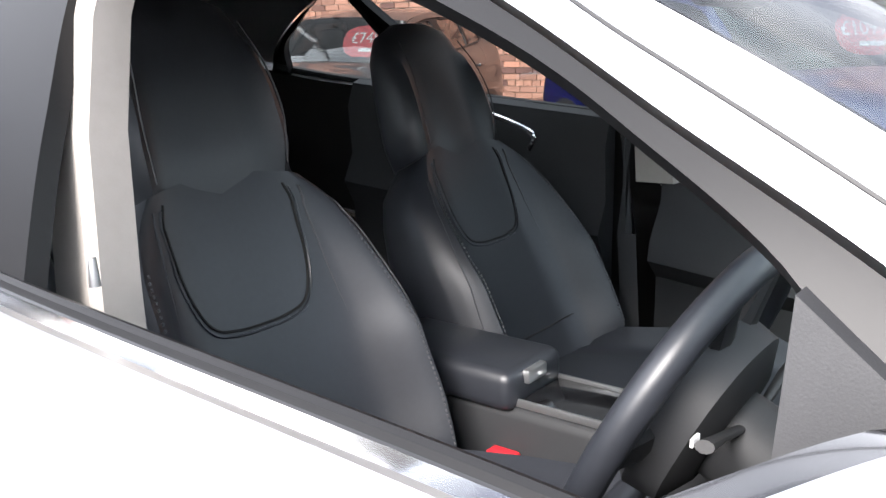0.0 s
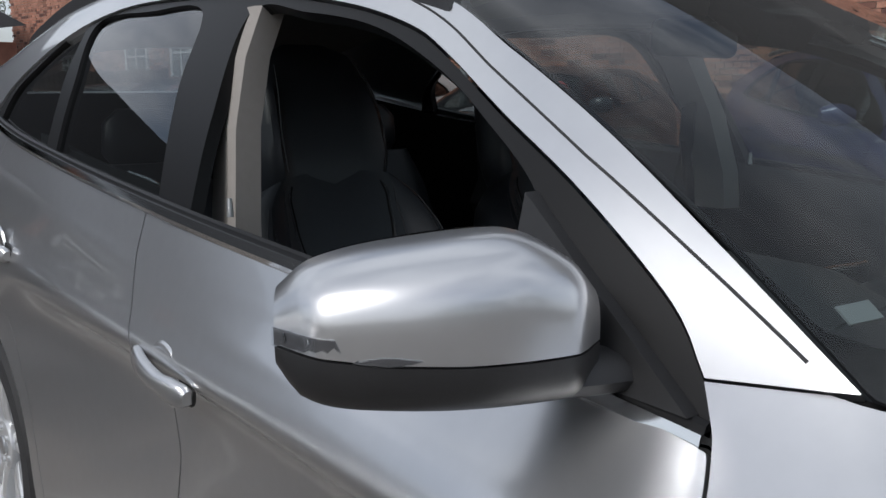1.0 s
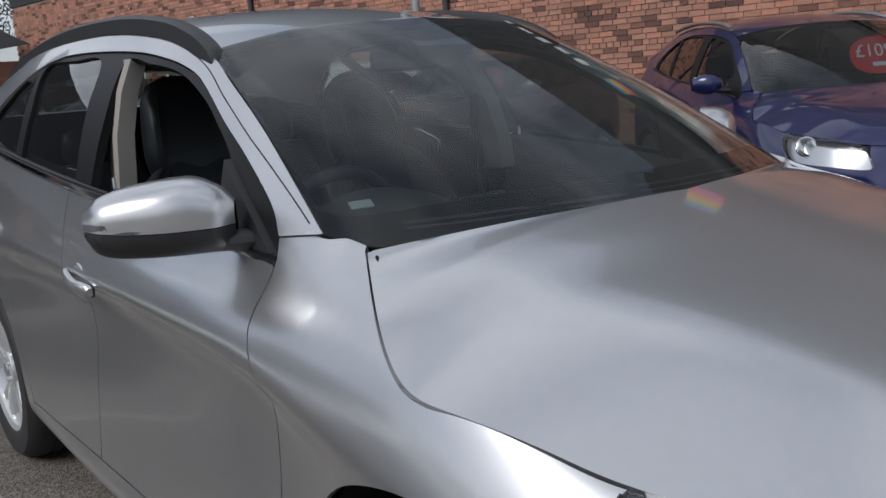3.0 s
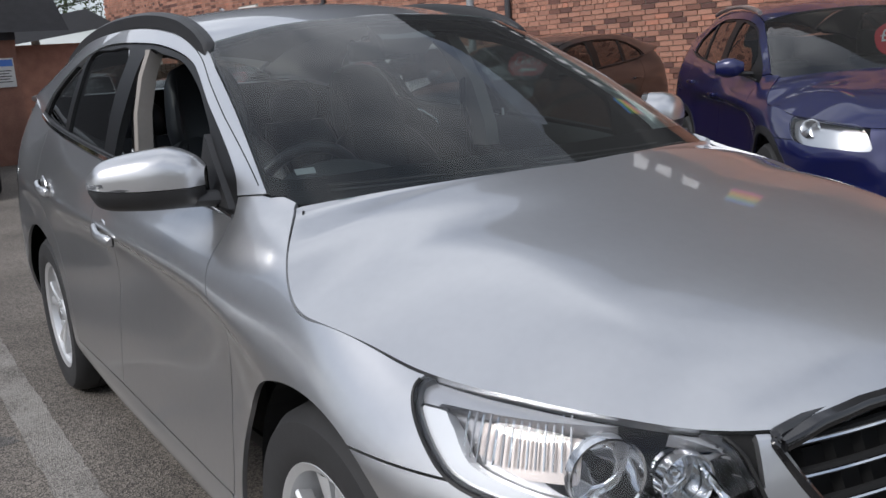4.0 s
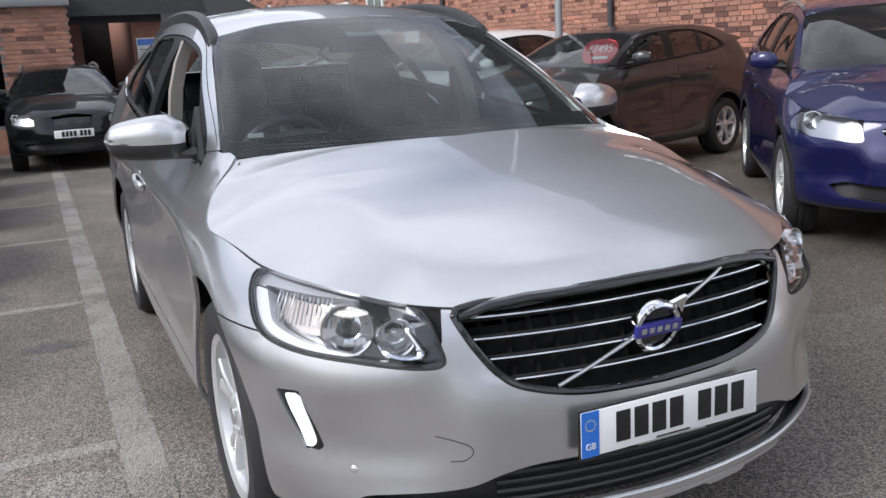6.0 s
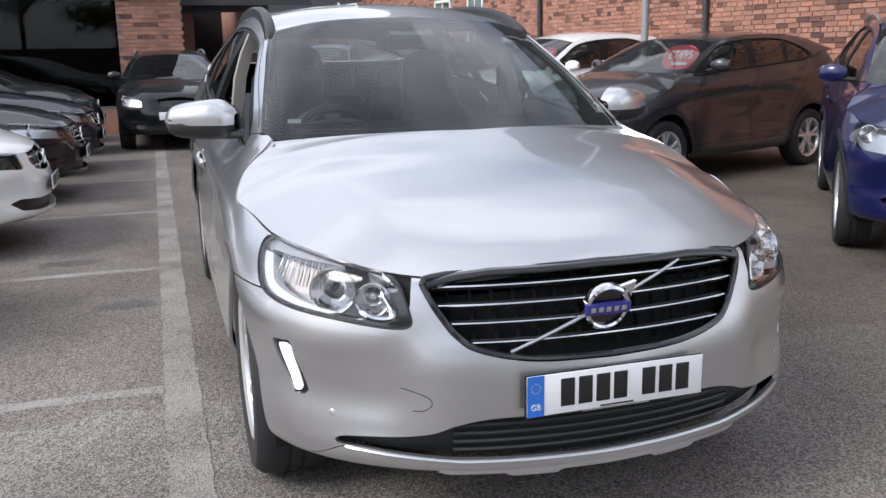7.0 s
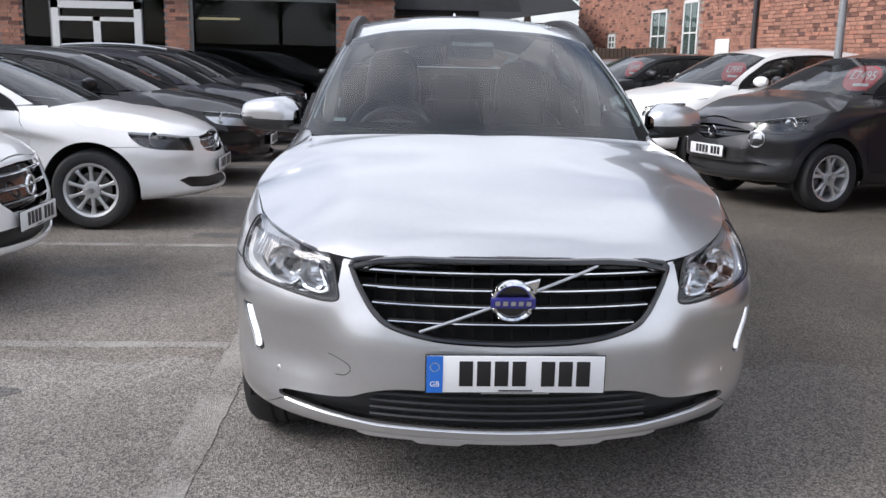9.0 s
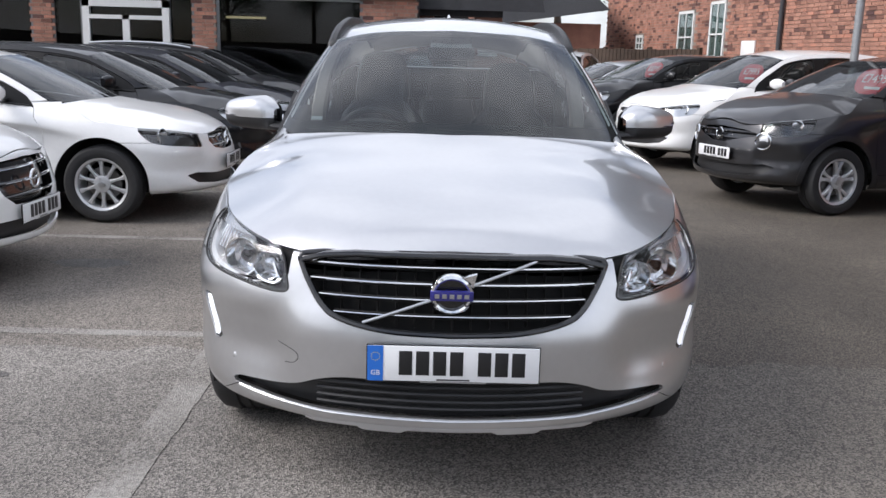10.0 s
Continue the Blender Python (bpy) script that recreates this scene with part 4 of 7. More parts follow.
# front bumper with its openings
vent = spline([(0.0, 0.442), (0.22, 0.443), (0.34, 0.440), (0.42, 0.424), (0.48, 0.402), (0.56, 0.388), (0.64, 0.382), (0.695, 0.376), (0.715, 0.362), (0.70, 0.354), (0.64, 0.352), (0.56, 0.342), (0.43, 0.328), (0.25, 0.325), (0.0, 0.325)], 120)
vent_poly = np.vstack([vent, vent[::-1] * (-1, 1)])
drl_poly = np.array([(body.px(0.849), 0.616), (body.px(0.812), 0.622), (body.px(0.782), 0.482), (body.px(0.793), 0.468), (body.px(0.812), 0.468), (body.px(0.84), 0.575)])
tow = spline([(0.550, 0.522), (0.515, 0.513), (0.485, 0.500), (0.480, 0.482), (0.497, 0.466), (0.525, 0.462)], 40)
bum = bumper_sheet
bum = bum.clip(-inside(bum.v[:, [0, 2]], vent_poly))
bum = bum.clip(-inside(bum.a, drl_poly))
skid_z = np.interp(np.abs(bum.v[:, 0]), [0, 0.40, 0.56, 0.70, 0.78, 1], [0.318, 0.320, 0.334, 0.348, 0.29, 0.0])
both(bum.clip(skid_z + 0.0015 - bum.v[:, 2])).build("front_bumper", SILVER, car, lip=0.014)
sk = bum.clip(bum.v[:, 2] - skid_z + 0.0015)
both(sk).build("skid_plate", SILVER, car, "silver lower bumper lip", lip=0.014)
secs = []
for x in np.linspace(-0.46, 0.46, 93):
    low = float(np.interp(abs(x), [0, 0.135, 0.15, 0.275, 0.29, 0.43, 0.46], [0.276, 0.276, 0.267, 0.267, 0.276, 0.274, 0.280]))
    q, _n = front_point(x, 0.288)
    secs.append([(x, q.y - 0.003, 0.290), (x, q.y - 0.002, low + 0.004), (x, q.y + 0.004, low), (x, q.y + 0.05, low), (x, q.y + 0.05, 0.286)])
# the highlight along the lip, modelled as a thin satin tube
rail_ = [front_point(x, float(np.interp(abs(x), [0, 0.40, 0.56, 0.70], [0.317, 0.319, 0.334, 0.348])))[0] + Vector((0, -0.001, 0)) for x in np.linspace(-0.69, 0.69, 61)]
part("lip_highlight", tube_bm(rail_, 0.0045, 6), SATIN, car, "bright tube drawn as the highlight on the lower bumper lip")
part("skid_insert", loft_bm(secs), SILVER, car, "silver insert with a stepped lower edge")
ve = flank.clip(np.where(flank.v[:, 1] < 0, inside(flank.v[:, [0, 2]], vent_poly) - 0.012, 1)).offset(-0.05)
both(ve).build("lower_grille", BLACK_PLASTIC, car, "black plastic lower grille")
for z in (0.345, 0.368, 0.391, 0.414):
    pts = [front_point(x, z)[0] + Vector((0, 0.03, 0)) for x in np.linspace(-0.42, 0.42, 25)]
    part("grille_slat", tube_bm(pts, 0.006, 6), BLACK_PLASTIC, car)
for sx in (1, -1):
    dr = flank.clip(inside(flank.a, drl_poly) - 0.004)
    dr = dr if sx > 0 else dr.mirrored()
    house = dr.offset(-0.006).build("daytime_lamp", GLOSS_BLACK, car, "upright daytime running lamp")
    ins = np.array(drl_poly)
    ins = ins.mean(0) + (ins - ins.mean(0)) * (0.62, 0.88)
    led = flank.clip(inside(flank.a, ins))
    led = (led if sx > 0 else led.mirrored()).offset(-0.003)
    led.build("light_bar", LED, house, lip=0.008)
    pts = [front_point(sx * x, z)[0] + Vector((0, -0.0006, 0)) for x, z in tow]
    if sx < 0:
        part("tow_cover_seam", tube_bm(pts, 0.0012, 5), SEAL, car)
    for x, z in ((0.715, 0.434), (0.25, 0.46)):
        p, n = front_point(sx * x, z)
        if x > 0.3:
            part("parking_sensor", cyl_bm(0.0095, 0.002, Matrix.Translation(p) @ n.to_track_quat("Z", "Y").to_matrix().to_4x4(), 20, bevel=0.001), SILVER, car)

# head lamps
LAMP_GREY = material("lamp_grey", (0.50, 0.50, 0.51), 0.25, 0.7)
LAMP_SILVER = material("lamp_silver", (0.74, 0.75, 0.76), 0.3, 0.25, coat=0.5)
INDICATOR = material("indicator_lens", (0.70, 0.62, 0.57), 0.25, 0.6)
CLEAR_WHITE = material("reflector", (0.86, 0.87, 0.88), 0.10, 1.0)
hood_line = spline(np.array(HERO["hood"]), 161)
lamp_sheet = lamp_sheet.clip(-inside(lamp_sheet.v[:, :2], np.vstack([hood_line, hood_line[::-1] * (-1, 1)])))
for sx in (1, -1):
    ls = lamp_sheet if sx > 0 else lamp_sheet.mirrored()
    lampo = thing("head_lamp", "", "")
    lampo.parent = car
    ls.offset(-0.001).build("lens", LENS, lampo)
    dist = inside(ls.a, lamp_poly)
    near_p, mid_p, far_p = body.px(0.54), body.px(0.74), body.py(-0.42)
    # black rim under the lens, then a broad pale guide along the foot and the outer end
    ls.clip(-0.010 - dist).offset(-0.006).build("lamp_rim", GLOSS_BLACK, lampo, lip=0.012)
    outer = np.interp(ls.a[:, 0], [near_p, body.px(0.62), mid_p, body.py(-0.46), far_p], [0.007, 0.011, 0.017, 0.034, 0.050])
    low_side = ls.a[:, 1] - np.interp(ls.a[:, 0], [near_p, mid_p, body.py(-0.40)], [0.715, 0.765, 0.835])
    guide = ls.clip(np.maximum(np.maximum(dist + 0.008, -dist - outer), np.maximum(low_side, body.px(0.585) - ls.a[:, 0]))).offset(-0.014)
    guide.build("light_guide", LAMP_SILVER, lampo, "pale frosted light guide", lip=0.035)
    brow = ls.clip(np.maximum(np.maximum(dist + 0.010, -dist - np.interp(ls.a[:, 0], [near_p, mid_p, far_p], [0.012, 0.030, 0.040])), 0.004 - low_side)).offset(-0.018)
    brow.build("lamp_brow", LAMP_GREY, lampo, lip=0.03)
    bowls = ((0.690, 0.760, 0.058), (0.598, 0.746, 0.043))
    bowl = ls.clip(inside(ls.a, lamp_poly) + 0.004).offset(-0.06)
    for x, z, r in bowls:
        bowl = bowl.clip(r * 0.97 - np.hypot(np.abs(bowl.v[:, 0]) - x, bowl.v[:, 2] - z))
    zcut = np.interp(bowl.a[:, 0], [body.px(0.55), body.px(0.64), body.px(0.72), body.px(0.78)], [0.790, 0.765, 0.738, 0.66])
    bowl.clip(bowl.a[:, 1] - zcut).build("lamp_mask", GLOSS_BLACK, lampo)
    bowl.clip(zcut - bowl.a[:, 1]).build("lamp_reflector", LAMP_GREY, lampo)
    for i, (x, z, r) in enumerate(bowls):
        p, n = front_point(sx * x, z)
        q = Matrix.Translation(p + Vector((-sx * 0.006, 0.058, 0.0))) @ pose(0, 0, 0, 0, 0, sx * (20 if i == 0 else 16))
        cup = lathe_bm([(0.010, 0.058), (r * 0.35, 0.050), (r * 0.6, 0.036), (r * 0.8, 0.018), (r * 0.93, -0.002), (r * 0.97, -0.012), (r * 1.0, -0.024), (r * 1.07, -0.026), (r * 1.09, -0.005)], 48)
        cup.transform(q @ pose(0, 0, 0, 0, 0, 90))
        part("reflector_bowl", cup, CLEAR_WHITE, lampo)
        part("bulb_cap", cyl_bm(r * 0.2, 0.03, q @ pose(0, 0.020, 0, 90), 20, bevel=0.006), DARK if i == 0 else CHROME, lampo)
        # facets of the reflector
        for k in range(10):
            a = 2 * math.pi * (k + 0.5) / 10
            rr = r * 0.66
            fac = box_bm(-r * 0.14, r * 0.14, -0.002, 0.002, -r * 0.20, r * 0.20, 0.001, m=q @ pose(rr * math.cos(a), 0.024, rr * math.sin(a)) @ pose(0, 0, 0, 0, -math.degrees(a), 0) @ pose(0, 0, 0, 0, 0, 34 + 9 * (k % 3)))
            part("reflector_facet", fac, CLEAR_WHITE if k % 3 else LAMP_GREY, lampo)
    # hooked chrome strip below the inner bowl
    hook = [front_point(sx * x, z)[0] + Vector((0, 0.035, 0)) for x, z in spline([(0.632, 0.716), (0.60, 0.701), (0.565, 0.699), (0.552, 0.712), (0.560, 0.735), (0.574, 0.765)], 24)]
    part("chrome_hook", tube_bm(hook, [0.004] + [0.010] * 10 + [0.012] * 6 + [0.008] * 6 + [0.003], 8, 0.8), CLEAR_WHITE, lampo)
    # ribbed indicator at the outer end
    zone = np.array([(body.py(-0.455), 0.838), (body.py(-0.45), 0.785), (body.px(0.83), 0.755), (body.px(0.772), 0.752), (body.px(0.768), 0.838)])
    ls.clip(inside(ls.a, zone)).offset(-0.045).build("indicator", INDICATOR, lampo, "clear ribbed indicator with an amber bulb")
    p0, p1 = zone[:, 0].min(), zone[:, 0].max()
    for k in range(14):
        c = p0 + (p1 - p0) * (k + 0.5) / 14
        pts = [body.point(c, z) for z in np.linspace(0.757, 0.834, 7)]
        pts = [Vector((sx * (p.x - 0.022), p.y + 0.034, p.z)) for p in pts]
        part("indicator_rib", tube_bm(pts, 0.0022, 5), CHROME if k % 2 else LAMP_GREY, lampo)
    pts = [body.point(a_, z_) for a_, z_ in spline(lamp_poly[::3], 120, True)]
    pts = [Vector((sx * p.x, p.y, p.z)) for p in pts if inside(np.array([(p.x, p.y)]), np.vstack([hood_line, hood_line[::-1] * (-1, 1)]))[0] > 0.004]
    cut = max(range(len(pts)), key=lambda i: (pts[i] - pts[i - 1]).length)
    part("lamp_seal", tube_bm(pts[cut:] + pts[:cut], 0.0032, 6), SEAL, lampo)

# grille
back = flank.clip(np.where(flank.v[:, 1] < 0, inside(flank.v[:, [0, 2]], grille_poly) - 0.02, 1)).offset(-0.07)
gr = both(back).build("grille", DARK, car, "black radiator grille with chrome bars")
half = spline([(0.0, 0.824), (0.30, 0.820), (0.455, 0.807), (0.474, 0.797), (0.478, 0.785), (0.448, 0.722), (0.402, 0.657), (0.343, 0.623), (0.21, 0.597), (0.0, 0.589)], 90)
loop = [front_point(x, z)[0] + Vector((0, 0.004, 0)) for x, z in list(half) + [(-x, z) for x, z in half[-2:0:-1]]]
band_secs = []
for x in np.linspace(-0.472, 0.472, 61):
    zt = float(np.interp(abs(x), [0, 0.30, 0.40, 0.472], [0.830, 0.826, 0.818, 0.801]))
    yq = front_point(x, zt - 0.014)[0].y
    band_secs.append([(x, yq + 0.012, zt), (x, yq - 0.004, zt - 0.002), (x, yq - 0.009, zt - 0.009), (x, yq - 0.009, zt - 0.017), (x, yq - 0.002, zt - 0.022), (x, yq + 0.02, zt - 0.022)])
part("grille_header", loft_bm(band_secs), GLOSS_BLACK, gr, "gloss black bar under the hood edge")
part("grille_surround", tube_bm(loop + loop[:1], 0.0095, 8), GLOSS_BLACK, gr, "gloss black surround")
gl_half = lambda z: float(np.interp(z, [0.586, 0.594, 0.62, 0.655, 0.722, 0.79], [0.0, 0.21, 0.345, 0.405, 0.452, 0.485])) - 0.016
for z in (0.783, 0.736, 0.690, 0.642):
    w = gl_half(z)
    pts = [front_point(x, z)[0] + Vector((0, 0.012, 0)) for x in np.linspace(-w, w, 41)]
    part("grille_bar", tube_bm(pts, 0.0034, 6), CHROME, gr)
    pts = [p + Vector((0, 0.02, -0.006)) for p in pts]
    part("bar_backing", tube_bm(pts, 0.010, 6, 0.9), DARK, gr)
for k in range(-7, 8):
    x = k * 0.058
    z0 = float(np.interp(abs(x), [0, 0.21, 0.345, 0.405, 0.452, 0.485], [0.592, 0.60, 0.626, 0.66, 0.726, 0.79]))
    pts = [front_point(x, z)[0] + Vector((0, 0.045, 0)) for z in np.linspace(z0, 0.81, 8)]
    b = bmesh.new()
    vs = [(b.verts.new(p), b.verts.new(p + Vector((0.004, 0.02, 0))), b.verts.new(p + Vector((-0.004, 0.02, 0)))) for p in pts]
    for q, w in zip(vs, vs[1:]):
        for i in range(3):
            b.faces.new((q[i], q[(i + 1) % 3], w[(i + 1) % 3], w[i]))
    part("grille_upright", b, DARK, gr)
pts = [front_point(x, 0.716 + x * 0.355)[0] + Vector((0, 0.002, 0)) for x in np.linspace(-0.275, 0.275, 25)]
part("diagonal_bar", tube_bm(pts, 0.0042, 6, 1.2), SATIN, gr)
bp = front_point(0, 0.716)[0] + Vector((-0.004, -0.012, 0.0))
bm_ = Matrix.Translation(bp) @ pose(0, 0, 0, 12)
badge = lathe_bm([(0.049, 0.0), (0.052, -0.012), (0.058, -0.016), (0.065, -0.012), (0.068, 0.0), (0.065, 0.012), (0.049, 0.012)], 48)
badge.transform(bm_ @ pose(0, 0, 0, 0, 0, 90))
bd = part("badge_ring", badge, CHROME, gr, "round chrome badge")
part("badge_bar", box_bm(-0.066, 0.066, -0.019, -0.004, -0.0165, 0.0165, 0.003, m=bm_), BADGE_BLUE, bd, "dark blue badge bar")
for k in range(5):
    part("badge_mark", box_bm(-0.052 + k * 0.0225, -0.038 + k * 0.0225, -0.0202, -0.018, -0.007, 0.007, 0.001, m=bm_), SATIN, bd)
arrow = plate_bm([(0.030, 0.060), (0.074, 0.073), (0.064, 0.028), (0.055, 0.044), (0.046, 0.052)], -0.014, -0.002)
arrow.transform(bm_)
part("badge_arrow", arrow, CHROME, bd)
part("badge_centre", cyl_bm(0.05, 0.01, bm_ @ pose(0, 0.004, 0, 90), 40), GLOSS_BLACK, bd)

# plate
pp = front_point(0, 0.51)[0]
number_plate(car, pose(0.006, pp.y - 0.014, 0.510))
part("plate_mount", box_bm(-0.22, 0.22, pp.y - 0.008, pp.y + 0.03, 0.46, 0.555, 0.01), BLACK_PLASTIC, car)

# wheels
for sx in (1, -1):
    for cy in (0, HERO["wb"]):
        make_wheel(car, (sx * 0.768, cy, HERO["wheel_r"]), HERO["wheel_r"], 0.235, sx, (5, 0.19), ALLOY)


def side_line(y, z):
    """x of the flank of the car at that place."""
    return body.point(body.py(y), z).x, (1.0, 0.0, 0.0)


belt_pts = spline(np.array(HERO["belt"]), 60)
BELT = [(x, y, z) for y, x, z in belt_pts if 0.572 <= y <= 2.95]
for sx in (1, -1):
    fd, rd = doors[sx]
    strip = loft_bm([[(sx * (x + a), y, z + c) for a, c in ((0.005, -0.014), (0.009, -0.004), (0.005, 0.009), (-0.010, 0.009), (-0.010, -0.014))] for x, y, z in BELT])
    part("belt_trim", strip, CHROME, car, "bright metal belt trim")
    seal = loft_bm([[(sx * (x + a), y, z + c) for a, c in ((0.001, 0.008), (-0.002, 0.015), (-0.008, 0.018), (-0.017, 0.014), (-0.020, 0.0), (-0.012, 0.0))] for x, y, z in BELT])
    part("belt_seal", seal, FRAME_BLACK, car)
    # pull handles with their bowls
    for door, y0, z0 in ((fd, 1.475, 0.908), (rd, 2.44, 0.985)):
        hx, hn = side_line(y0, z0)
        nv = Vector((hn[0], hn[1], hn[2]))
        tilt = pose(0, 0, 0, 8)
        base = Matrix.Translation((sx * hx, y0, z0)) @ tilt
        dish = lathe_bm([(0.001, 0.0006), (0.025, 0.0012), (0.040, 0.0040), (0.046, 0.0056), (0.050, 0.0046), (0.053, 0.0002)], 40)
        dish.transform(base @ Matrix.Diagonal((sx, 1.1, 1.0, 1)) @ Matrix.Translation((0.0, 0.0, -0.002)))
        bmesh.ops.recalc_face_normals(dish, faces=dish.faces[:])
        part("handle_bowl", dish, SILVER, door)
        secs, gask = [], []
        for k in range(25):
            f = k / 24
            y = -0.100 + 0.20 * f
            arch = math.sin(f * math.pi) ** 0.7
            out = 0.008 + 0.018 * arch
            hgt = float(np.interp(f, [0, 0.05, 0.2, 0.35, 0.8, 0.95, 1.0], [0.011, 0.019, 0.020, 0.016, 0.019, 0.017, 0.010]))
            secs.append([(sx * (out + 0.0105 * math.copysign(abs(math.cos(a)) ** 0.7, math.cos(a))), y, hgt * math.copysign(abs(math.sin(a)) ** 0.7, math.sin(a))) for a in (2 * math.pi * q / 18 for q in range(18))])
            gask.append([(sx * (0.001 + 0.003 * math.cos(a)), y * 1.03, (hgt + 0.002) * math.sin(a)) for a in (2 * math.pi * q / 10 for q in range(10))])
        hb = loft_bm(secs)
        for g0, g1 in ((0, 7), (18, 25)):
            gb = loft_bm(gask[g0:g1])
            gb.transform(base)
            part("handle_gasket", gb, SEAL, door)
        hb.transform(base)
        part("door_handle", hb, SILVER, door)
    # roof rail
    rail = [(sx * x, y, z) for y, x, z in ((1.12, 0.600, 1.448), (1.18, 0.594, 1.486), (1.28, 0.588, 1.526), (1.46, 0.580, 1.568), (1.8, 0.572, 1.604), (2.3, 0.566, 1.612), (2.8, 0.556, 1.582), (3.2, 0.545, 1.52), (3.35, 0.54, 1.475))]
    pts = spline(rail, 60)
    secs = []
    for i, q in enumerate(pts):
        d = Vector(pts[min(i + 1, 59)] - pts[max(i - 1, 0)]).normalized()
        up = Vector((0, -d.z, d.y))
        k = min(1, i / 5 + 0.35, (59 - i) / 5 + 0.35)
        secs.append([Vector(q) + Vector((1, 0, 0)) * a * sx + up * c * k for a, c in ((-0.022, -0.03), (-0.024, 0.008), (-0.015, 0.021), (0.008, 0.022), (0.022, 0.012), (0.026, -0.03))])
    part("roof_rail", loft_bm(secs), BLACK_PLASTIC, car, "black roof rail")

    # outside mirror
    mir = thing("door_mirror", "", "")
    mir.parent = car
    a0, a1 = Vector((sx * 0.806, 0.695, 0)), Vector((sx * 1.052, 0.85, 0))
    along = (a1 - a0).normalized()
    fwd = Vector((along.y * sx, -along.x * sx, 0))
    if fwd.y > 0:
        fwd = -fwd
    U = np.linspace(0, 1, 30)
    topz = smooth_interp(U, [0, 0.08, 0.32, 0.6, 0.9, 1.0], [[1.165], [1.192], [1.220], [1.213], [1.194], [1.170]])[:, 0]
    botz = smooth_interp(U, [0, 0.1, 0.4, 0.75, 0.93, 1.0], [[1.085], [1.064], [1.062], [1.066], [1.078], [1.105]])[:, 0]
    dep = smooth_interp(U, [0, 0.12, 0.5, 0.85, 1.0], [[0.04], [0.085], [0.108], [0.095], [0.055]])[:, 0]
    nv = 30
    grid = np.zeros((30, nv, 3))
    for i in range(30):
        c = a0 + along * ((a1 - a0).length * U[i])
        zm, hz = (topz[i] + botz[i]) / 2, (topz[i] - botz[i]) / 2
        for j in range(nv):
            th = math.pi * (j / (nv - 1)) - math.pi / 2
            sn, cs = math.sin(th), math.cos(th)
            ex = 2 / 3.0
            q = c + fwd * (dep[i] * abs(cs) ** ex - 0.02)
            grid[i, j] = (q.x, q.y, zm + hz * math.copysign(abs(sn) ** ex, sn))
    ctr = np.array([0.93 * sx, 0.80, 1.14])
    msh = Sheet.grid(grid, None, grid - ctr)
    u = (msh.v - np.array(a0)) @ np.array(along) / (a1 - a0).length
    split = np.interp(u, [0.0, 0.46, 0.7, 0.8, 1.0], [1.119, 1.120, 1.123, 1.126, 1.131])
    cap_ = msh.clip(split + 0.0012 - msh.v[:, 2])
    cap_.build("mirror_cap", SILVER, mir, lip=0.006)
    msh.clip(msh.v[:, 2] - split + 0.0012).build("mirror_base", BLACK_PLASTIC, mir, lip=0.006)
    rim = [Vector(grid[i, 0]) for i in range(30)] + [Vector(grid[i, -1]) for i in range(29, -1, -1)]
    b = bmesh.new()
    outer = [b.verts.new(p) for p in rim]
    back = [b.verts.new(p - fwd * 0.022 + (Vector(ctr) - p) * 0.03) for p in rim]
    inn = [b.verts.new(p - fwd * 0.018 + (Vector(ctr) - p) * 0.09) for p in rim]
    deep = [b.verts.new(p + fwd * 0.004 + (Vector(ctr) - p) * 0.10) for p in rim]
    m = len(rim)
    for r1, r2 in ((outer, back), (back, inn), (inn, deep)):
        for k in range(m):
            b.faces.new((r1[k], r1[(k + 1) % m], r2[(k + 1) % m], r2[k]))
    bmesh.ops.recalc_face_normals(b, faces=b.faces[:])
    part("mirror_rim", b, GLOSS_BLACK, mir)
    b = bmesh.new()
    b.faces.new([b.verts.new(p + (Vector(ctr) - p) * 0.095 - fwd * 0.002) for p in rim])
    bmesh.ops.triangulate(b, faces=b.faces[:])
    part("mirror_glass", b, MIRROR, mir, smooth=False)
    # indicator strip at the outer end
    up_z = np.interp(u, [0.44, 0.55, 0.76, 0.82, 1.0], [1.121, 1.1265, 1.134, 1.145, 1.147])
    zone = np.maximum(np.maximum(split + 0.0005 - msh.v[:, 2], msh.v[:, 2] - up_z), 0.45 - u)
    ind = msh.clip(zone)
    back_ = ind.offset(0.0006).build("mirror_indicator", SATIN_GREY, mir, "clear ribbed side indicator", lip=0.003)
    ind.offset(0.0030).build("indicator_lens", LENS, back_, lip=0.003)
    for c in np.linspace(0.80, 0.99, 9):
        rib = msh.clip(np.maximum(zone + 0.0015, np.abs(u - c) - 0.005)).offset(0.0016)
        rib.build("indicator_rib", CHROME, back_)
    arm = loft_bm([[a0 + Vector((sx * dx, dy, 0)) + fwd * (w * math.cos(t)) + Vector((0, 0, zc + hh * math.sin(t))) for t in (2 * math.pi * q / 12 for q in range(12))] for dx, dy, w, zc, hh in ((0.11, 0.07, 0.05, 1.083, 0.020), (0.05, 0.035, 0.05, 1.083, 0.021), (0.0, 0.01, 0.045, 1.082, 0.021), (-0.045, 0.005, 0.045, 1.078, 0.022))])
    part("mirror_arm", arm, BLACK_PLASTIC, mir)

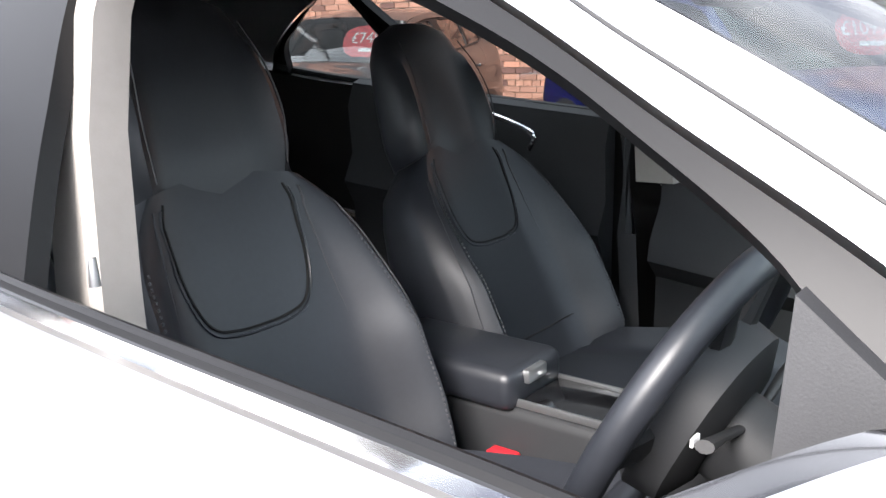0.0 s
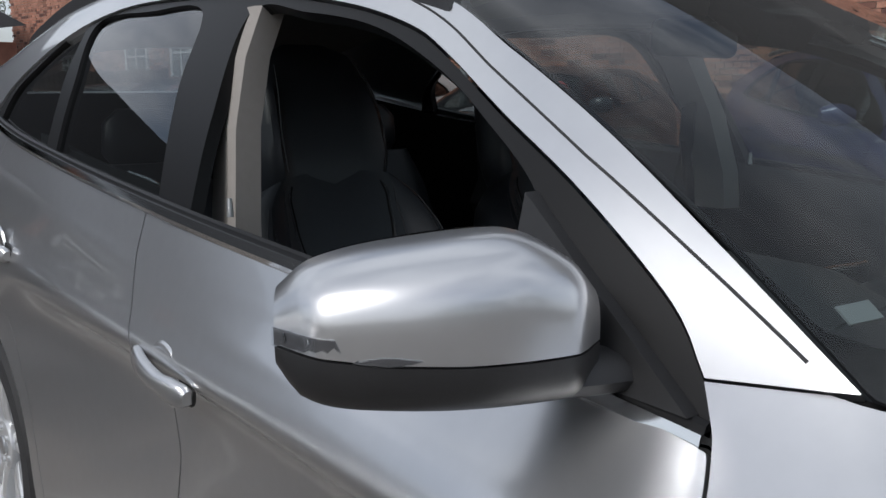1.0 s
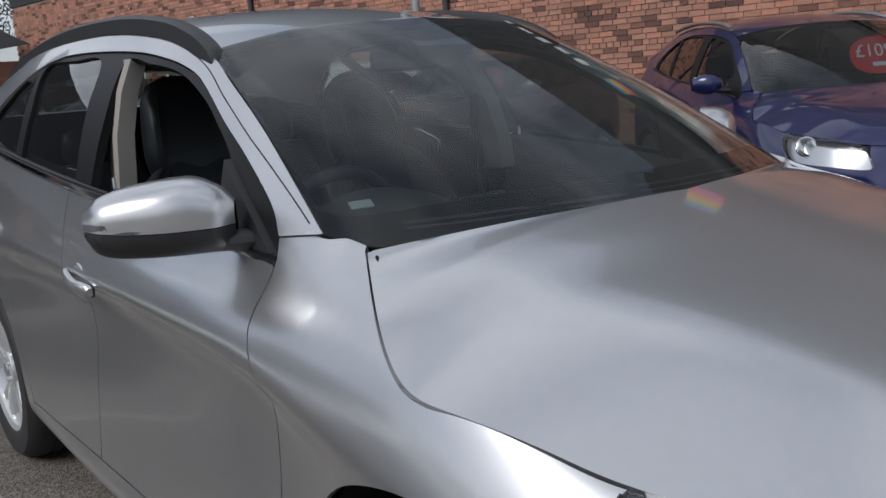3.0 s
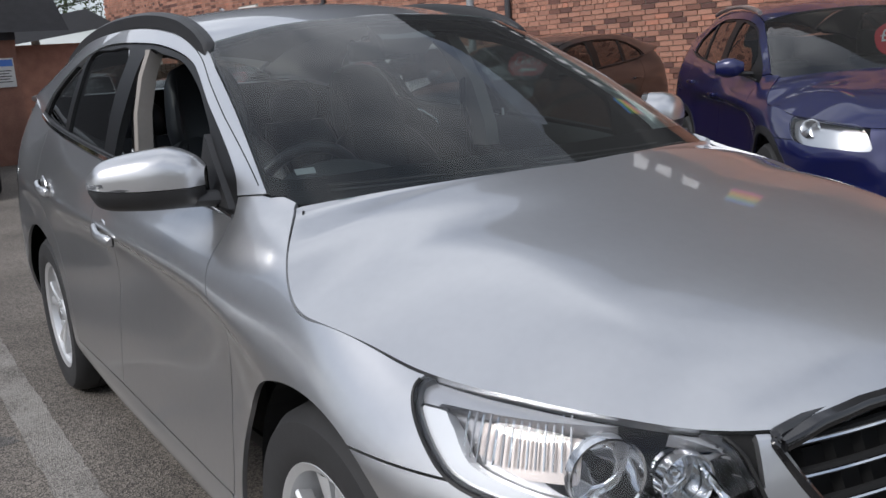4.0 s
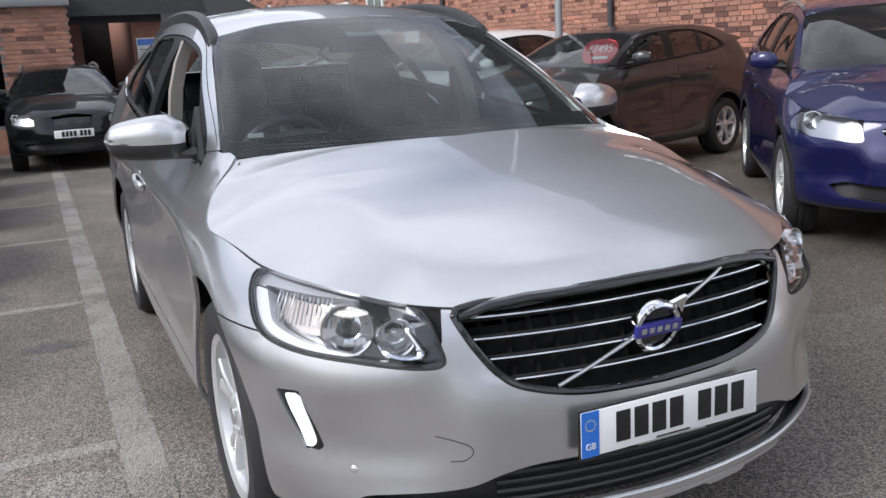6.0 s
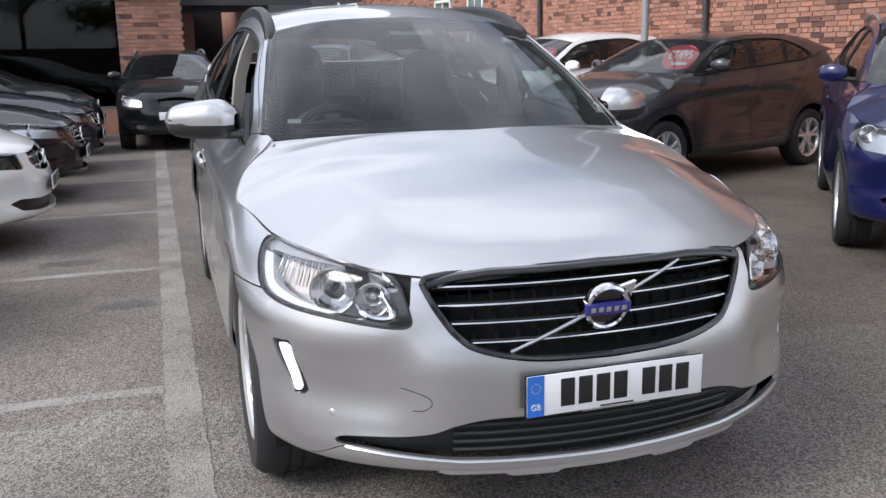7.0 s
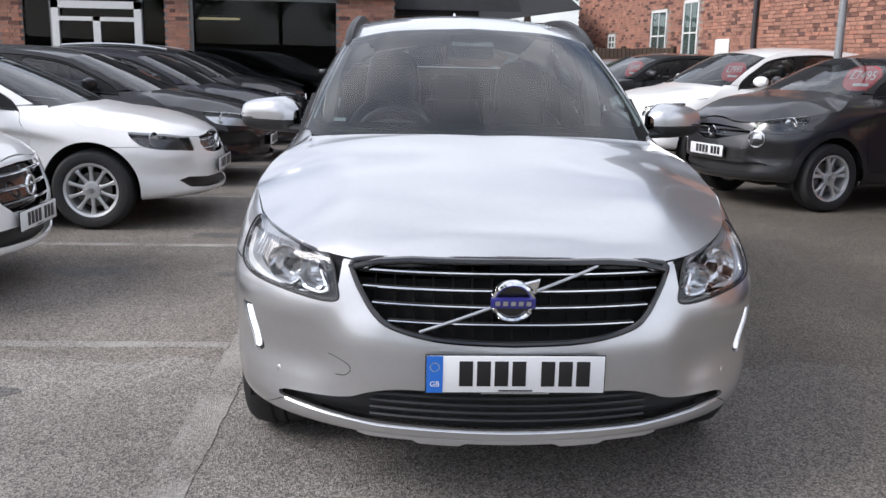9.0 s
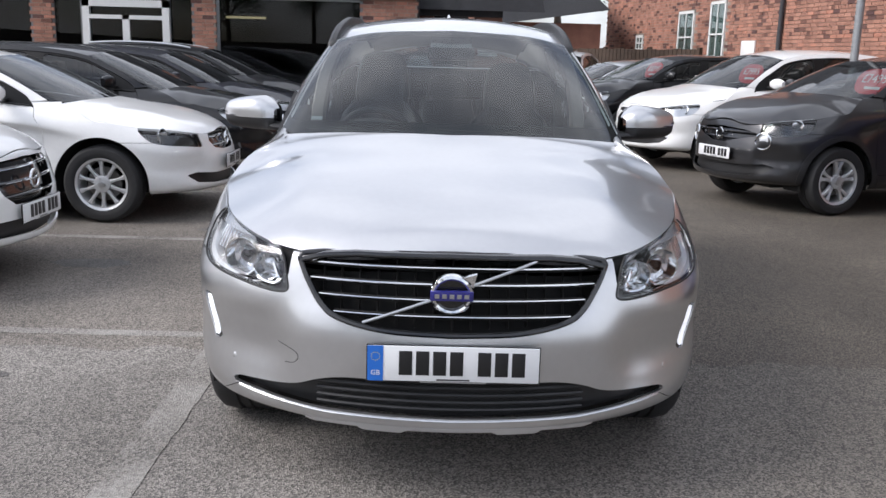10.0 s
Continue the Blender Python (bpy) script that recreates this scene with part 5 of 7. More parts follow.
# wipers and antenna
for x0, x1, y in ((-0.10, 0.52, 0.30), (-0.62, -0.02, 0.30)):
    cwl = lambda x: float(np.interp(abs(x), [q[0] for q in HERO["cowl"]], [q[1] for q in HERO["cowl"]]))
    pts = [Vector((x, cwl(x) + 0.018 + 0.022 * (i / 14), 1.096 + 0.012 * (i / 14) - 0.022 * abs(x) ** 2 + 0.003)) for i, x in enumerate(np.linspace(x1, x0, 15))]
    w = thing("wiper", "", "")
    w.parent = car
    part("wiper_arm", tube_bm(pts, [0.008] * 3 + [0.005] * 12, 6, 0.7), BLACK_PLASTIC, w)
    pts = [p + Vector((0, 0.014, 0.005)) for p in pts[3:]]
    part("wiper_blade", tube_bm(pts, 0.005, 5, 1.8), SEAL, w)
fin = loft_bm([[(a * k, 2.50 + 0.10 * f + d * 0.05 * k, 1.635 + 0.055 * f) for a, d in ((-0.018, -1), (0.0, -1.6), (0.018, -1), (0.018, 1), (-0.018, 1))] for f, k in ((0, 1.0), (0.5, 0.7), (1.0, 0.25))])
part("antenna_fin", fin, SILVER, car)
cov = loft_bm([[(x, cwl(x) + dy, 1.082 - 0.02 * abs(x) ** 2 + dz) for dy, dz in ((-0.07, -0.05), (-0.06, -0.032), (0.0, -0.022), (0.05, -0.03), (0.05, -0.06))] for x in np.linspace(-0.70, 0.70, 30)])
part("cowl_cover", cov, BLACK_PLASTIC, car)

tops, belts = spline(np.array(HERO["top"]), 400), spline(np.array(HERO["belt"]), 400)
for sx in (1, -1):
    seam = []
    for y, x, z in tops[::4]:
        if y < 1.30:
            v = float(np.interp(y, [0.5, 0.8, 1.1, 1.3], [0.87, 0.87, 0.93, 0.97]))
            g = (y - tops[0, 0]) / (tops[-1, 0] - tops[0, 0])
            yb_ = belts[0, 0] + (belts[-1, 0] - belts[0, 0]) * g
            q0 = Vector((np.interp(yb_, belts[:, 0], belts[:, 1]), yb_, np.interp(yb_, belts[:, 0], belts[:, 2])))
            q = q0.lerp(Vector((x, y, z)), v) + Vector((1, 0, 0.2)) * (0.022 * 4 * v * (1 - v) * smoothstep((yb_ - belts[0, 0]) / 0.45))
            if q.z > 1.116 - 0.1 * (q.y - 0.462):
                seam.append((sx * q.x, q.y, q.z))
    part("pillar_seam", tube_bm(seam, 0.0018, 6), SEAL, car)

part("windscreen_label", box_bm(-0.026, 0.026, -0.001, 0.001, -0.011, 0.011, m=pose(-0.60, 0.545, 1.135, -52, 0, -8)), LABEL_GREY, car, "small pale label")

# ---- cabin of the silver car ----
def seat(parent, x, y, z, lean, recline=0.0, fine=True):
    """A leather front seat with bolsters and a tall head restraint. (x, y, z): foot of the backrest."""
    st = new("front_seat")
    st.parent = parent
    st.matrix_world = pose(x, y, z)
    tagged(st, "black leather seat")
    back = pose(0, 0, 0, -lean)
    rows = []
    n = 40
    LEN = 0.575
    wid = lambda f: float(np.interp(f, [0, 0.3, 0.6, 0.8, 0.92, 1.0], [0.25, 0.275, 0.270, 0.245, 0.215, 0.165]))
    bolster = lambda f: float(np.interp(f, [0, 0.15, 0.5, 0.75, 1.0], [0.06, 0.10, 0.095, 0.055, 0.012]))
    for f in np.linspace(0, 1, 22):
        w, bol = wid(f), bolster(f)
        th = float(np.interp(f, [0, 0.5, 0.9, 1.0], [0.13, 0.12, 0.09, 0.05]))
        ring = []
        for k in range(n):
            a = 2 * math.pi * k / n
            c, s = math.cos(a), math.sin(a)
            xx = w * math.copysign(abs(c) ** 0.55, c)
            u = abs(xx) / w
            if s < 0:
                yy = -abs(s) ** 0.4 * 0.035 - bol * math.exp(-((u - 0.82) / 0.17) ** 2) + 0.012 * (1 - u)
            else:
                yy = th * abs(s) ** 0.4
            ring.append((xx, yy, f * LEN + 0.03 * (1 - u * u) * f**3))
        rows.append(ring)
    b = loft_bm(rows)
    b.transform(back)
    part("backrest", b, LEATHER, st)
    rows = []
    for f in np.linspace(0, 1, 16):
        w = float(np.interp(f, [0, 0.12, 0.3, 0.55, 0.8, 0.94, 1.0], [0.125, 0.150, 0.160, 0.152, 0.138, 0.112, 0.06]))
        t = float(np.interp(f, [0, 0.25, 0.6, 0.9, 1.0], [0.05, 0.058, 0.052, 0.038, 0.014]))
        wing = 0.034 * math.sin(min(1, f * 1.25) * math.pi) ** 0.6 if f < 0.8 else 0.0
        ring = []
        for k in range(32):
            a = 2 * math.pi * k / 32
            c, s = math.cos(a), math.sin(a)
            u = abs(c) ** 0.6
            ring.append((w * math.copysign(u, c), 0.036 - 0.050 * f + t * math.copysign(abs(s) ** 0.7, s) - (wing * math.exp(-((u - 0.86) / 0.16) ** 2) if s < 0 else 0), 0.535 + 0.355 * f))
        rows.append(ring)
    b = loft_bm(rows)
    b.transform(back)
    part("headrest", b, LEATHER, st)
    for sg in (1, -1):
        pts = [back @ Vector((sg * x, y, z)) for x, y, z in ((0.122, -0.052, 0.60), (0.128, -0.070, 0.68), (0.118, -0.072, 0.76), (0.104, -0.058, 0.83))]
        part("headrest_seam", tube_bm(spline(pts, 20), 0.0016, 5), STITCH, st)
    rows = []
    for f in np.linspace(0, 1, 13):
        w = float(np.interp(f, [0, 0.5, 0.9, 1.0], [0.235, 0.26, 0.25, 0.22]))
        hgt = float(np.interp(f, [0, 0.3, 0.85, 1.0], [0.09, 0.10, 0.12, 0.06]))
        ring = []
        for k in range(n):
            a = 2 * math.pi * k / n
            c, s = math.cos(a), math.sin(a)
            xx = w * math.copysign(abs(c) ** 0.55, c)
            u = abs(xx) / w
            zz = hgt * abs(s) ** 0.45 + 0.05 * math.exp(-((u - 0.84) / 0.15) ** 2) if s > 0 else -0.14 * abs(s) ** 0.4
            ring.append((xx, 0.06 - f * 0.56, zz - 0.03 + 0.06 * f))
        rows.append(ring)
    part("cushion", loft_bm(rows), LEATHER, st)
    panel = []
    def face(u, f):
        """A point on the front of the backrest."""
        w, bol = wid(f), bolster(f)
        s = math.sqrt(max(0, 1 - min(1, abs(u)) ** (2 / 0.55)))
        return back @ Vector((u * w, -s**0.4 * 0.035 - bol * math.exp(-((abs(u) - 0.82) / 0.17) ** 2) + 0.012 * (1 - abs(u)) - 0.0015, f * LEN + 0.03 * (1 - u * u) * f**3))
    for sg in (1, -1):
        pts = [face(sg * u, f) for u, f in spline([(0.62, 0.02), (0.60, 0.35), (0.58, 0.7), (0.62, 0.88), (0.70, 0.955)], 30)]
        part("piping", tube_bm(pts, 0.0022, 5), STITCH, st)
        pts = [face(sg * u, f) for u, f in spline([(0.90, 0.05), (0.91, 0.35), (0.88, 0.65), (0.86, 0.9)], 30)]
        part("stitching", tube_bm(pts, 0.0014, 5), STITCH, st)
    yoke = spline([(-0.60, 0.965), (-0.52, 0.86), (-0.44, 0.73), (-0.34, 0.655), (-0.18, 0.632), (0.0, 0.628), (0.18, 0.632), (0.34, 0.655), (0.44, 0.73), (0.52, 0.86), (0.60, 0.965)], 60)
    part("insert_seam", tube_bm([face(u, f) for u, f in yoke], 0.0022, 6), DARK, st)
    part("insert_piping", tube_bm([face(u * 1.03, f - 0.012) for u, f in yoke], 0.0022, 5), LEATHER, st)
    for sg in (1, -1):
        for k in range(46):
            f = 0.12 + 0.70 * k / 45
            p = face(sg * 0.80, f)
            part("stitch", box_bm(-0.0012, 0.0012, -0.002, 0.001, -0.0022, 0.0022, m=Matrix.Translation(p) @ back), STITCH, st)
    pts = [face(u, 0.24 + 0.02 * u * u) for u in np.linspace(-0.6, 0.6, 24)]
    part("back_seam", tube_bm(pts, 0.0022, 5), DARK, st)
    return st


seat(car, -0.385, 1.60, 0.60, 21)
seat(car, 0.37, 1.66, 0.58, 26)
for x in (-0.40, 0.0, 0.40):
    rb = loft_bm([[(x + w * math.copysign(abs(math.cos(a)) ** 0.6, math.cos(a)), 2.52 + f * 0.26 + t * math.sin(a), 0.55 + f * 0.58) for a in (2 * math.pi * k / 24 for k in range(24))] for f, w, t in ((0, 0.20, 0.07), (0.3, 0.205, 0.08), (0.8, 0.20, 0.07), (1.0, 0.17, 0.03))])
    part("rear_backrest", rb, LEATHER, car)
    hr = loft_bm([[(x + w * math.copysign(abs(math.cos(a)) ** 0.6, math.cos(a)), 2.80 + t * math.sin(a), z) for a in (2 * math.pi * k / 20 for k in range(20))] for z, w, t in ((1.12, 0.10, 0.03), (1.16, 0.13, 0.045), (1.25, 0.125, 0.04), (1.29, 0.08, 0.02))])
    part("rear_headrest", hr, LEATHER, car)
part("rear_cushion", box_bm(-0.62, 0.62, 2.02, 2.56, 0.42, 0.60, 0.05, 3), LEATHER, car)
part("cabin_floor", box_bm(-0.72, 0.72, 0.35, 3.3, 0.34, 0.38), TRIM_DARK, car)
part("load_floor", box_bm(-0.62, 0.62, 2.85, 3.45, 0.60, 0.64), TRIM_DARK, car)

# roof lining, pillars and door cards
top_l = spline(np.array(HERO["top"]), 60)
lin = []
for y, x, z in top_l:
    if 1.16 < y < 3.35:
        zc = float(np.interp(y, [q[0] for q in HERO["crest"]], [q[1] for q in HERO["crest"]]))
        lin.append([(x * u * 0.985, y, z + (zc - z) * (1 - abs(u) ** 2.2) - 0.022) for u in np.linspace(-1, 1, 15)] + [(x * u * 0.985, y, z + (zc - z) * (1 - abs(u) ** 2.2) - 0.030) for u in np.linspace(1, -1, 15)])
part("roof_lining", loft_bm(lin), BEIGE, car, "pale grey roof lining")
for sx in (1, -1):
    col = [[(sx * (x + a), y + d, z) for a, d in ((0.0, 0.0), (0.012, -w), (0.004, -w - 0.012), (-0.05, -w), (-0.06, 0.0))] for x, y, z, w in ((0.752, 1.615, 1.02, 0.088), (0.748, 1.62, 1.12, 0.085), (0.722, 1.65, 1.28, 0.08), (0.68, 1.69, 1.40, 0.085), (0.635, 1.74, 1.49, 0.12))]
    part("pillar_trim", loft_bm(col), BEIGE, car, "pale grey pillar trim")
    belt = tube_bm([(sx * 0.66, 1.62, 1.38), (sx * 0.655, 1.63, 1.2), (sx * 0.66, 1.62, 0.9), (sx * 0.68, 1.6, 0.6)], 0.024, 8, 1.0)
    belt.transform(Matrix.Translation((sx * 0.66 * 0.9, 0, 0)) @ Matrix.Diagonal((0.1, 1, 1, 1)))
    part("seat_belt", belt, TRIM_DARK, car)
    secs = []
    for y in np.linspace(0.62, 1.58, 12):
        xb = float(np.interp(y, [q[0] for q in HERO["belt"]], [q[1] for q in HERO["belt"]]))
        zb = float(np.interp(y, [q[0] for q in HERO["belt"]], [q[2] for q in HERO["belt"]]))
        secs.append([(sx * (xb - d), y, z) for d, z in ((0.022, zb + 0.002), (0.045, zb - 0.012), (0.075, zb - 0.08), (0.080, zb - 0.18), (0.135, zb - 0.26), (0.145, zb - 0.31), (0.09, zb - 0.36), (0.09, 0.42), (0.05, 0.42))])
    card = part("door_card", loft_bm(secs), TRIM_DARK, doors[sx][0])
    part("lock_pin", cyl_bm(0.006, 0.03, Matrix.Translation((sx * 0.772, 1.50, 1.155)), 12, 0.004), SATIN, doors[sx][0])
    pull = tube_bm(spline([(sx * 0.72, 2.08, 1.165), (sx * 0.70, 2.0, 1.150), (sx * 0.70, 1.925, 1.125), (sx * 0.705, 1.905, 1.105), (sx * 0.715, 1.925, 1.075)], 20), 0.008, 8)
    part("door_pull", pull, CHROME, doors[sx][1])
    secs = []
    for y in np.linspace(1.72, 2.55, 8):
        xb = float(np.interp(y, [q[0] for q in HERO["belt"]], [q[1] for q in HERO["belt"]]))
        zb = float(np.interp(y, [q[0] for q in HERO["belt"]], [q[2] for q in HERO["belt"]]))
        secs.append([(sx * (xb - d), y, z) for d, z in ((0.045, zb + 0.016), (0.075, zb + 0.006), (0.10, zb - 0.06), (0.09, zb - 0.2), (0.13, zb - 0.28), (0.09, zb - 0.36), (0.09, 0.45), (0.05, 0.45))])
    part("door_card", loft_bm(secs), TRIM_DARK, doors[sx][1])
    # inner sail panel behind the mirror
    sail = loft_bm([[(sx * x0, 0.60, 1.06), (sx * x1, 0.845, 1.235), (sx * x0, 0.845, 1.07)] for x0, x1 in ((0.770, 0.725), (0.790, 0.748))])
    part("sail_panel", sail, BLACK_PLASTIC, doors[sx][0])

# dashboard
sec = [(0.44, 1.085), (0.52, 1.09), (0.62, 1.085), (0.74, 1.06), (0.82, 1.035), (0.87, 1.0), (0.88, 0.94), (0.85, 0.86), (0.88, 0.78), (0.80, 0.66), (0.60, 0.60), (0.44, 0.60)]
dash = loft_bm([[(x, y + 0.02 * (x / 0.7) ** 2 - 0.01, z - 0.02 * (x / 0.7) ** 2) for y, z in sec] for x in np.linspace(-0.72, 0.72, 25)])
part("dashboard", dash, TRIM_DARK, car, "black dashboard")
hood_b = loft_bm([[(-0.37 + w * math.cos(a), y, 1.03 + h * max(0, math.sin(a)) ** 0.8) for a in np.linspace(0, math.pi, 17)] + [(-0.37 + (w - 0.015) * math.cos(a), y, 1.03 + (h - 0.015) * max(0, math.sin(a)) ** 0.8) for a in np.linspace(math.pi, 0, 17)] for y, w, h in ((0.64, 0.14, 0.05), (0.74, 0.18, 0.085), (0.86, 0.185, 0.09))])
part("instrument_hood", hood_b, TRIM_DARK, car)
part("centre_stack", box_bm(-0.11, 0.11, 0.86, 0.93, 0.72, 1.0, 0.02, m=pose(0, 0, 0)), GLOSS_BLACK, car)
part("screen", box_bm(-0.085, 0.085, 0.845, 0.872, 0.985, 1.055, 0.006), GLOSS_BLACK, car)
part("console", box_bm(-0.06, 0.115, 0.86, 1.62, 0.40, 0.755, 0.02, 3), TRIM_DARK, car)
part("console_cover", box_bm(-0.04, 0.085, 1.08, 1.47, 0.752, 0.765, 0.004), GLOSS_BLACK, car)
for x in (-0.048, 0.09):
    part("console_strip", box_bm(x - 0.003, x + 0.003, 1.05, 1.5, 0.755, 0.769, 0.001), SATIN, car)
arm_r = part("armrest", box_bm(-0.075, 0.105, 1.47, 1.80, 0.745, 0.82, 0.022, 3), LEATHER, car)
part("armrest_catch", box_bm(-0.03, 0.03, 1.46, 1.475, 0.79, 0.815, 0.004), SATIN, car)
part("gear_lever", join_bm(cyl_bm(0.012, 0.12, pose(0, 1.0, 0.81, 8), 12), cyl_bm(0.026, 0.05, pose(0, 1.008, 0.875, 8), 16, 0.02, 0.008)), LEATHER, car)
buck = part("belt_buckle", box_bm(-0.095, -0.065, 1.456, 1.506, 0.54, 0.668, 0.006), BLACK_PLASTIC, car)
part("buckle_button", box_bm(-0.096, -0.064, 1.454, 1.508, 0.666, 0.683, 0.005), RED_PLASTIC, buck, "red release button")

# steering wheel
wheel_m = pose(-0.37, 1.06, 0.985, -64)
sw = new("steering_wheel")
sw.parent = car
sw.matrix_world = wheel_m
rim_b = bmesh.new()
N, M = 64, 12
ringv = [[rim_b.verts.new(((0.186 + 0.0195 * math.cos(t)) * math.cos(a), (0.186 + 0.0195 * math.cos(t)) * math.sin(a), 0.018 * math.sin(t))) for t in (2 * math.pi * j / M for j in range(M))] for a in (2 * math.pi * i / N for i in range(N))]
for i in range(N):
    for j in range(M):
        rim_b.faces.new((ringv[i][j], ringv[(i + 1) % N][j], ringv[(i + 1) % N][(j + 1) % M], ringv[i][(j + 1) % M]))
bmesh.ops.recalc_face_normals(rim_b, faces=rim_b.faces[:])
part("rim", rim_b, LEATHER, sw)
hubp = loft_bm([[(w * math.copysign(abs(math.cos(a)) ** 0.8, math.cos(a)), -0.01 + h * math.copysign(abs(math.sin(a)) ** 0.8, math.sin(a)), z) for a in (2 * math.pi * k / 36 for k in range(36))] for z, w, h in ((-0.06, 0.07, 0.065), (-0.045, 0.108, 0.098), (-0.008, 0.115, 0.102), (0.008, 0.102, 0.090), (0.016, 0.078, 0.068), (0.018, 0.05, 0.045))])
part("airbag_cover", hubp, TRIM_DARK, sw)
for a0 in (0, 180, 250, 290):
    c, s_ = math.cos(radians(a0)), math.sin(radians(a0))
    sp = tube_bm([(0.07 * c, 0.07 * s_, -0.015), (0.13 * c, 0.13 * s_, -0.008), (0.185 * c, 0.185 * s_, 0.0)], [0.03, 0.02, 0.018], 8, 0.5)
    part("spoke", sp, BLACK_PLASTIC, sw)
part("trim_ring", tube_bm([(0.084 * math.cos(a), -0.01 + 0.074 * math.sin(a), 0.0145) for a in np.linspace(0, 2 * math.pi, 48)], 0.0032, 6), CHROME, sw)
for sg in (1, -1):
    st_ = tube_bm([(-0.37 + sg * 0.03, 0.98, 0.985), (-0.37 + sg * 0.10, 0.98, 1.0), (-0.37 + sg * 0.16, 0.97, 1.02)], [0.006, 0.007, 0.009], 10, 0.7)
    stalk = part("column_stalk", st_, BLACK_PLASTIC, car)
    part("stalk_mark", box_bm(-0.37 + sg * 0.145 - 0.008, -0.37 + sg * 0.145 + 0.008, 0.983, 0.986, 1.012, 1.020), WHITE_PRINT, stalk)
part("steering_column", cyl_bm(0.06, 0.26, pose(-0.37, 0.94, 0.93, -64), 24, 0.05, 0.01), TRIM_DARK, car)
rv = part("rear_view_mirror", box_bm(-0.12, 0.12, 1.14, 1.175, 1.40, 1.465, 0.015, 3), BLACK_PLASTIC, car)
part("mirror_face", box_bm(-0.105, 0.105, 1.1752, 1.177, 1.41, 1.455), MIRROR, rv)
part("sensor_pod", loft_bm([[(w * x, y, z) for x, y, z in ((-1, 0.96, 1.462), (1, 0.96, 1.462), (1, 1.06, 1.515), (-1, 1.06, 1.515), (-1, 1.10, 1.48), (1, 1.10, 1.48))][:4] for w in (0.10,)] + [[(0.08 * x, y + 0.02, z - 0.05) for x, y, z in ((-1, 0.97, 1.462), (1, 0.97, 1.462), (1, 1.06, 1.515), (-1, 1.06, 1.515))]]), GLOSS_BLACK, car)

# ---- the other cars ----
def rounded(cx, cz, w, h, n=28, power=2.6):
    return [(cx + w * math.copysign(abs(math.cos(a)) ** (2 / power), math.cos(a)), cz + h * math.copysign(abs(math.sin(a)) ** (2 / power), math.sin(a))) for a in (2 * math.pi * k / n for k in range(n))]


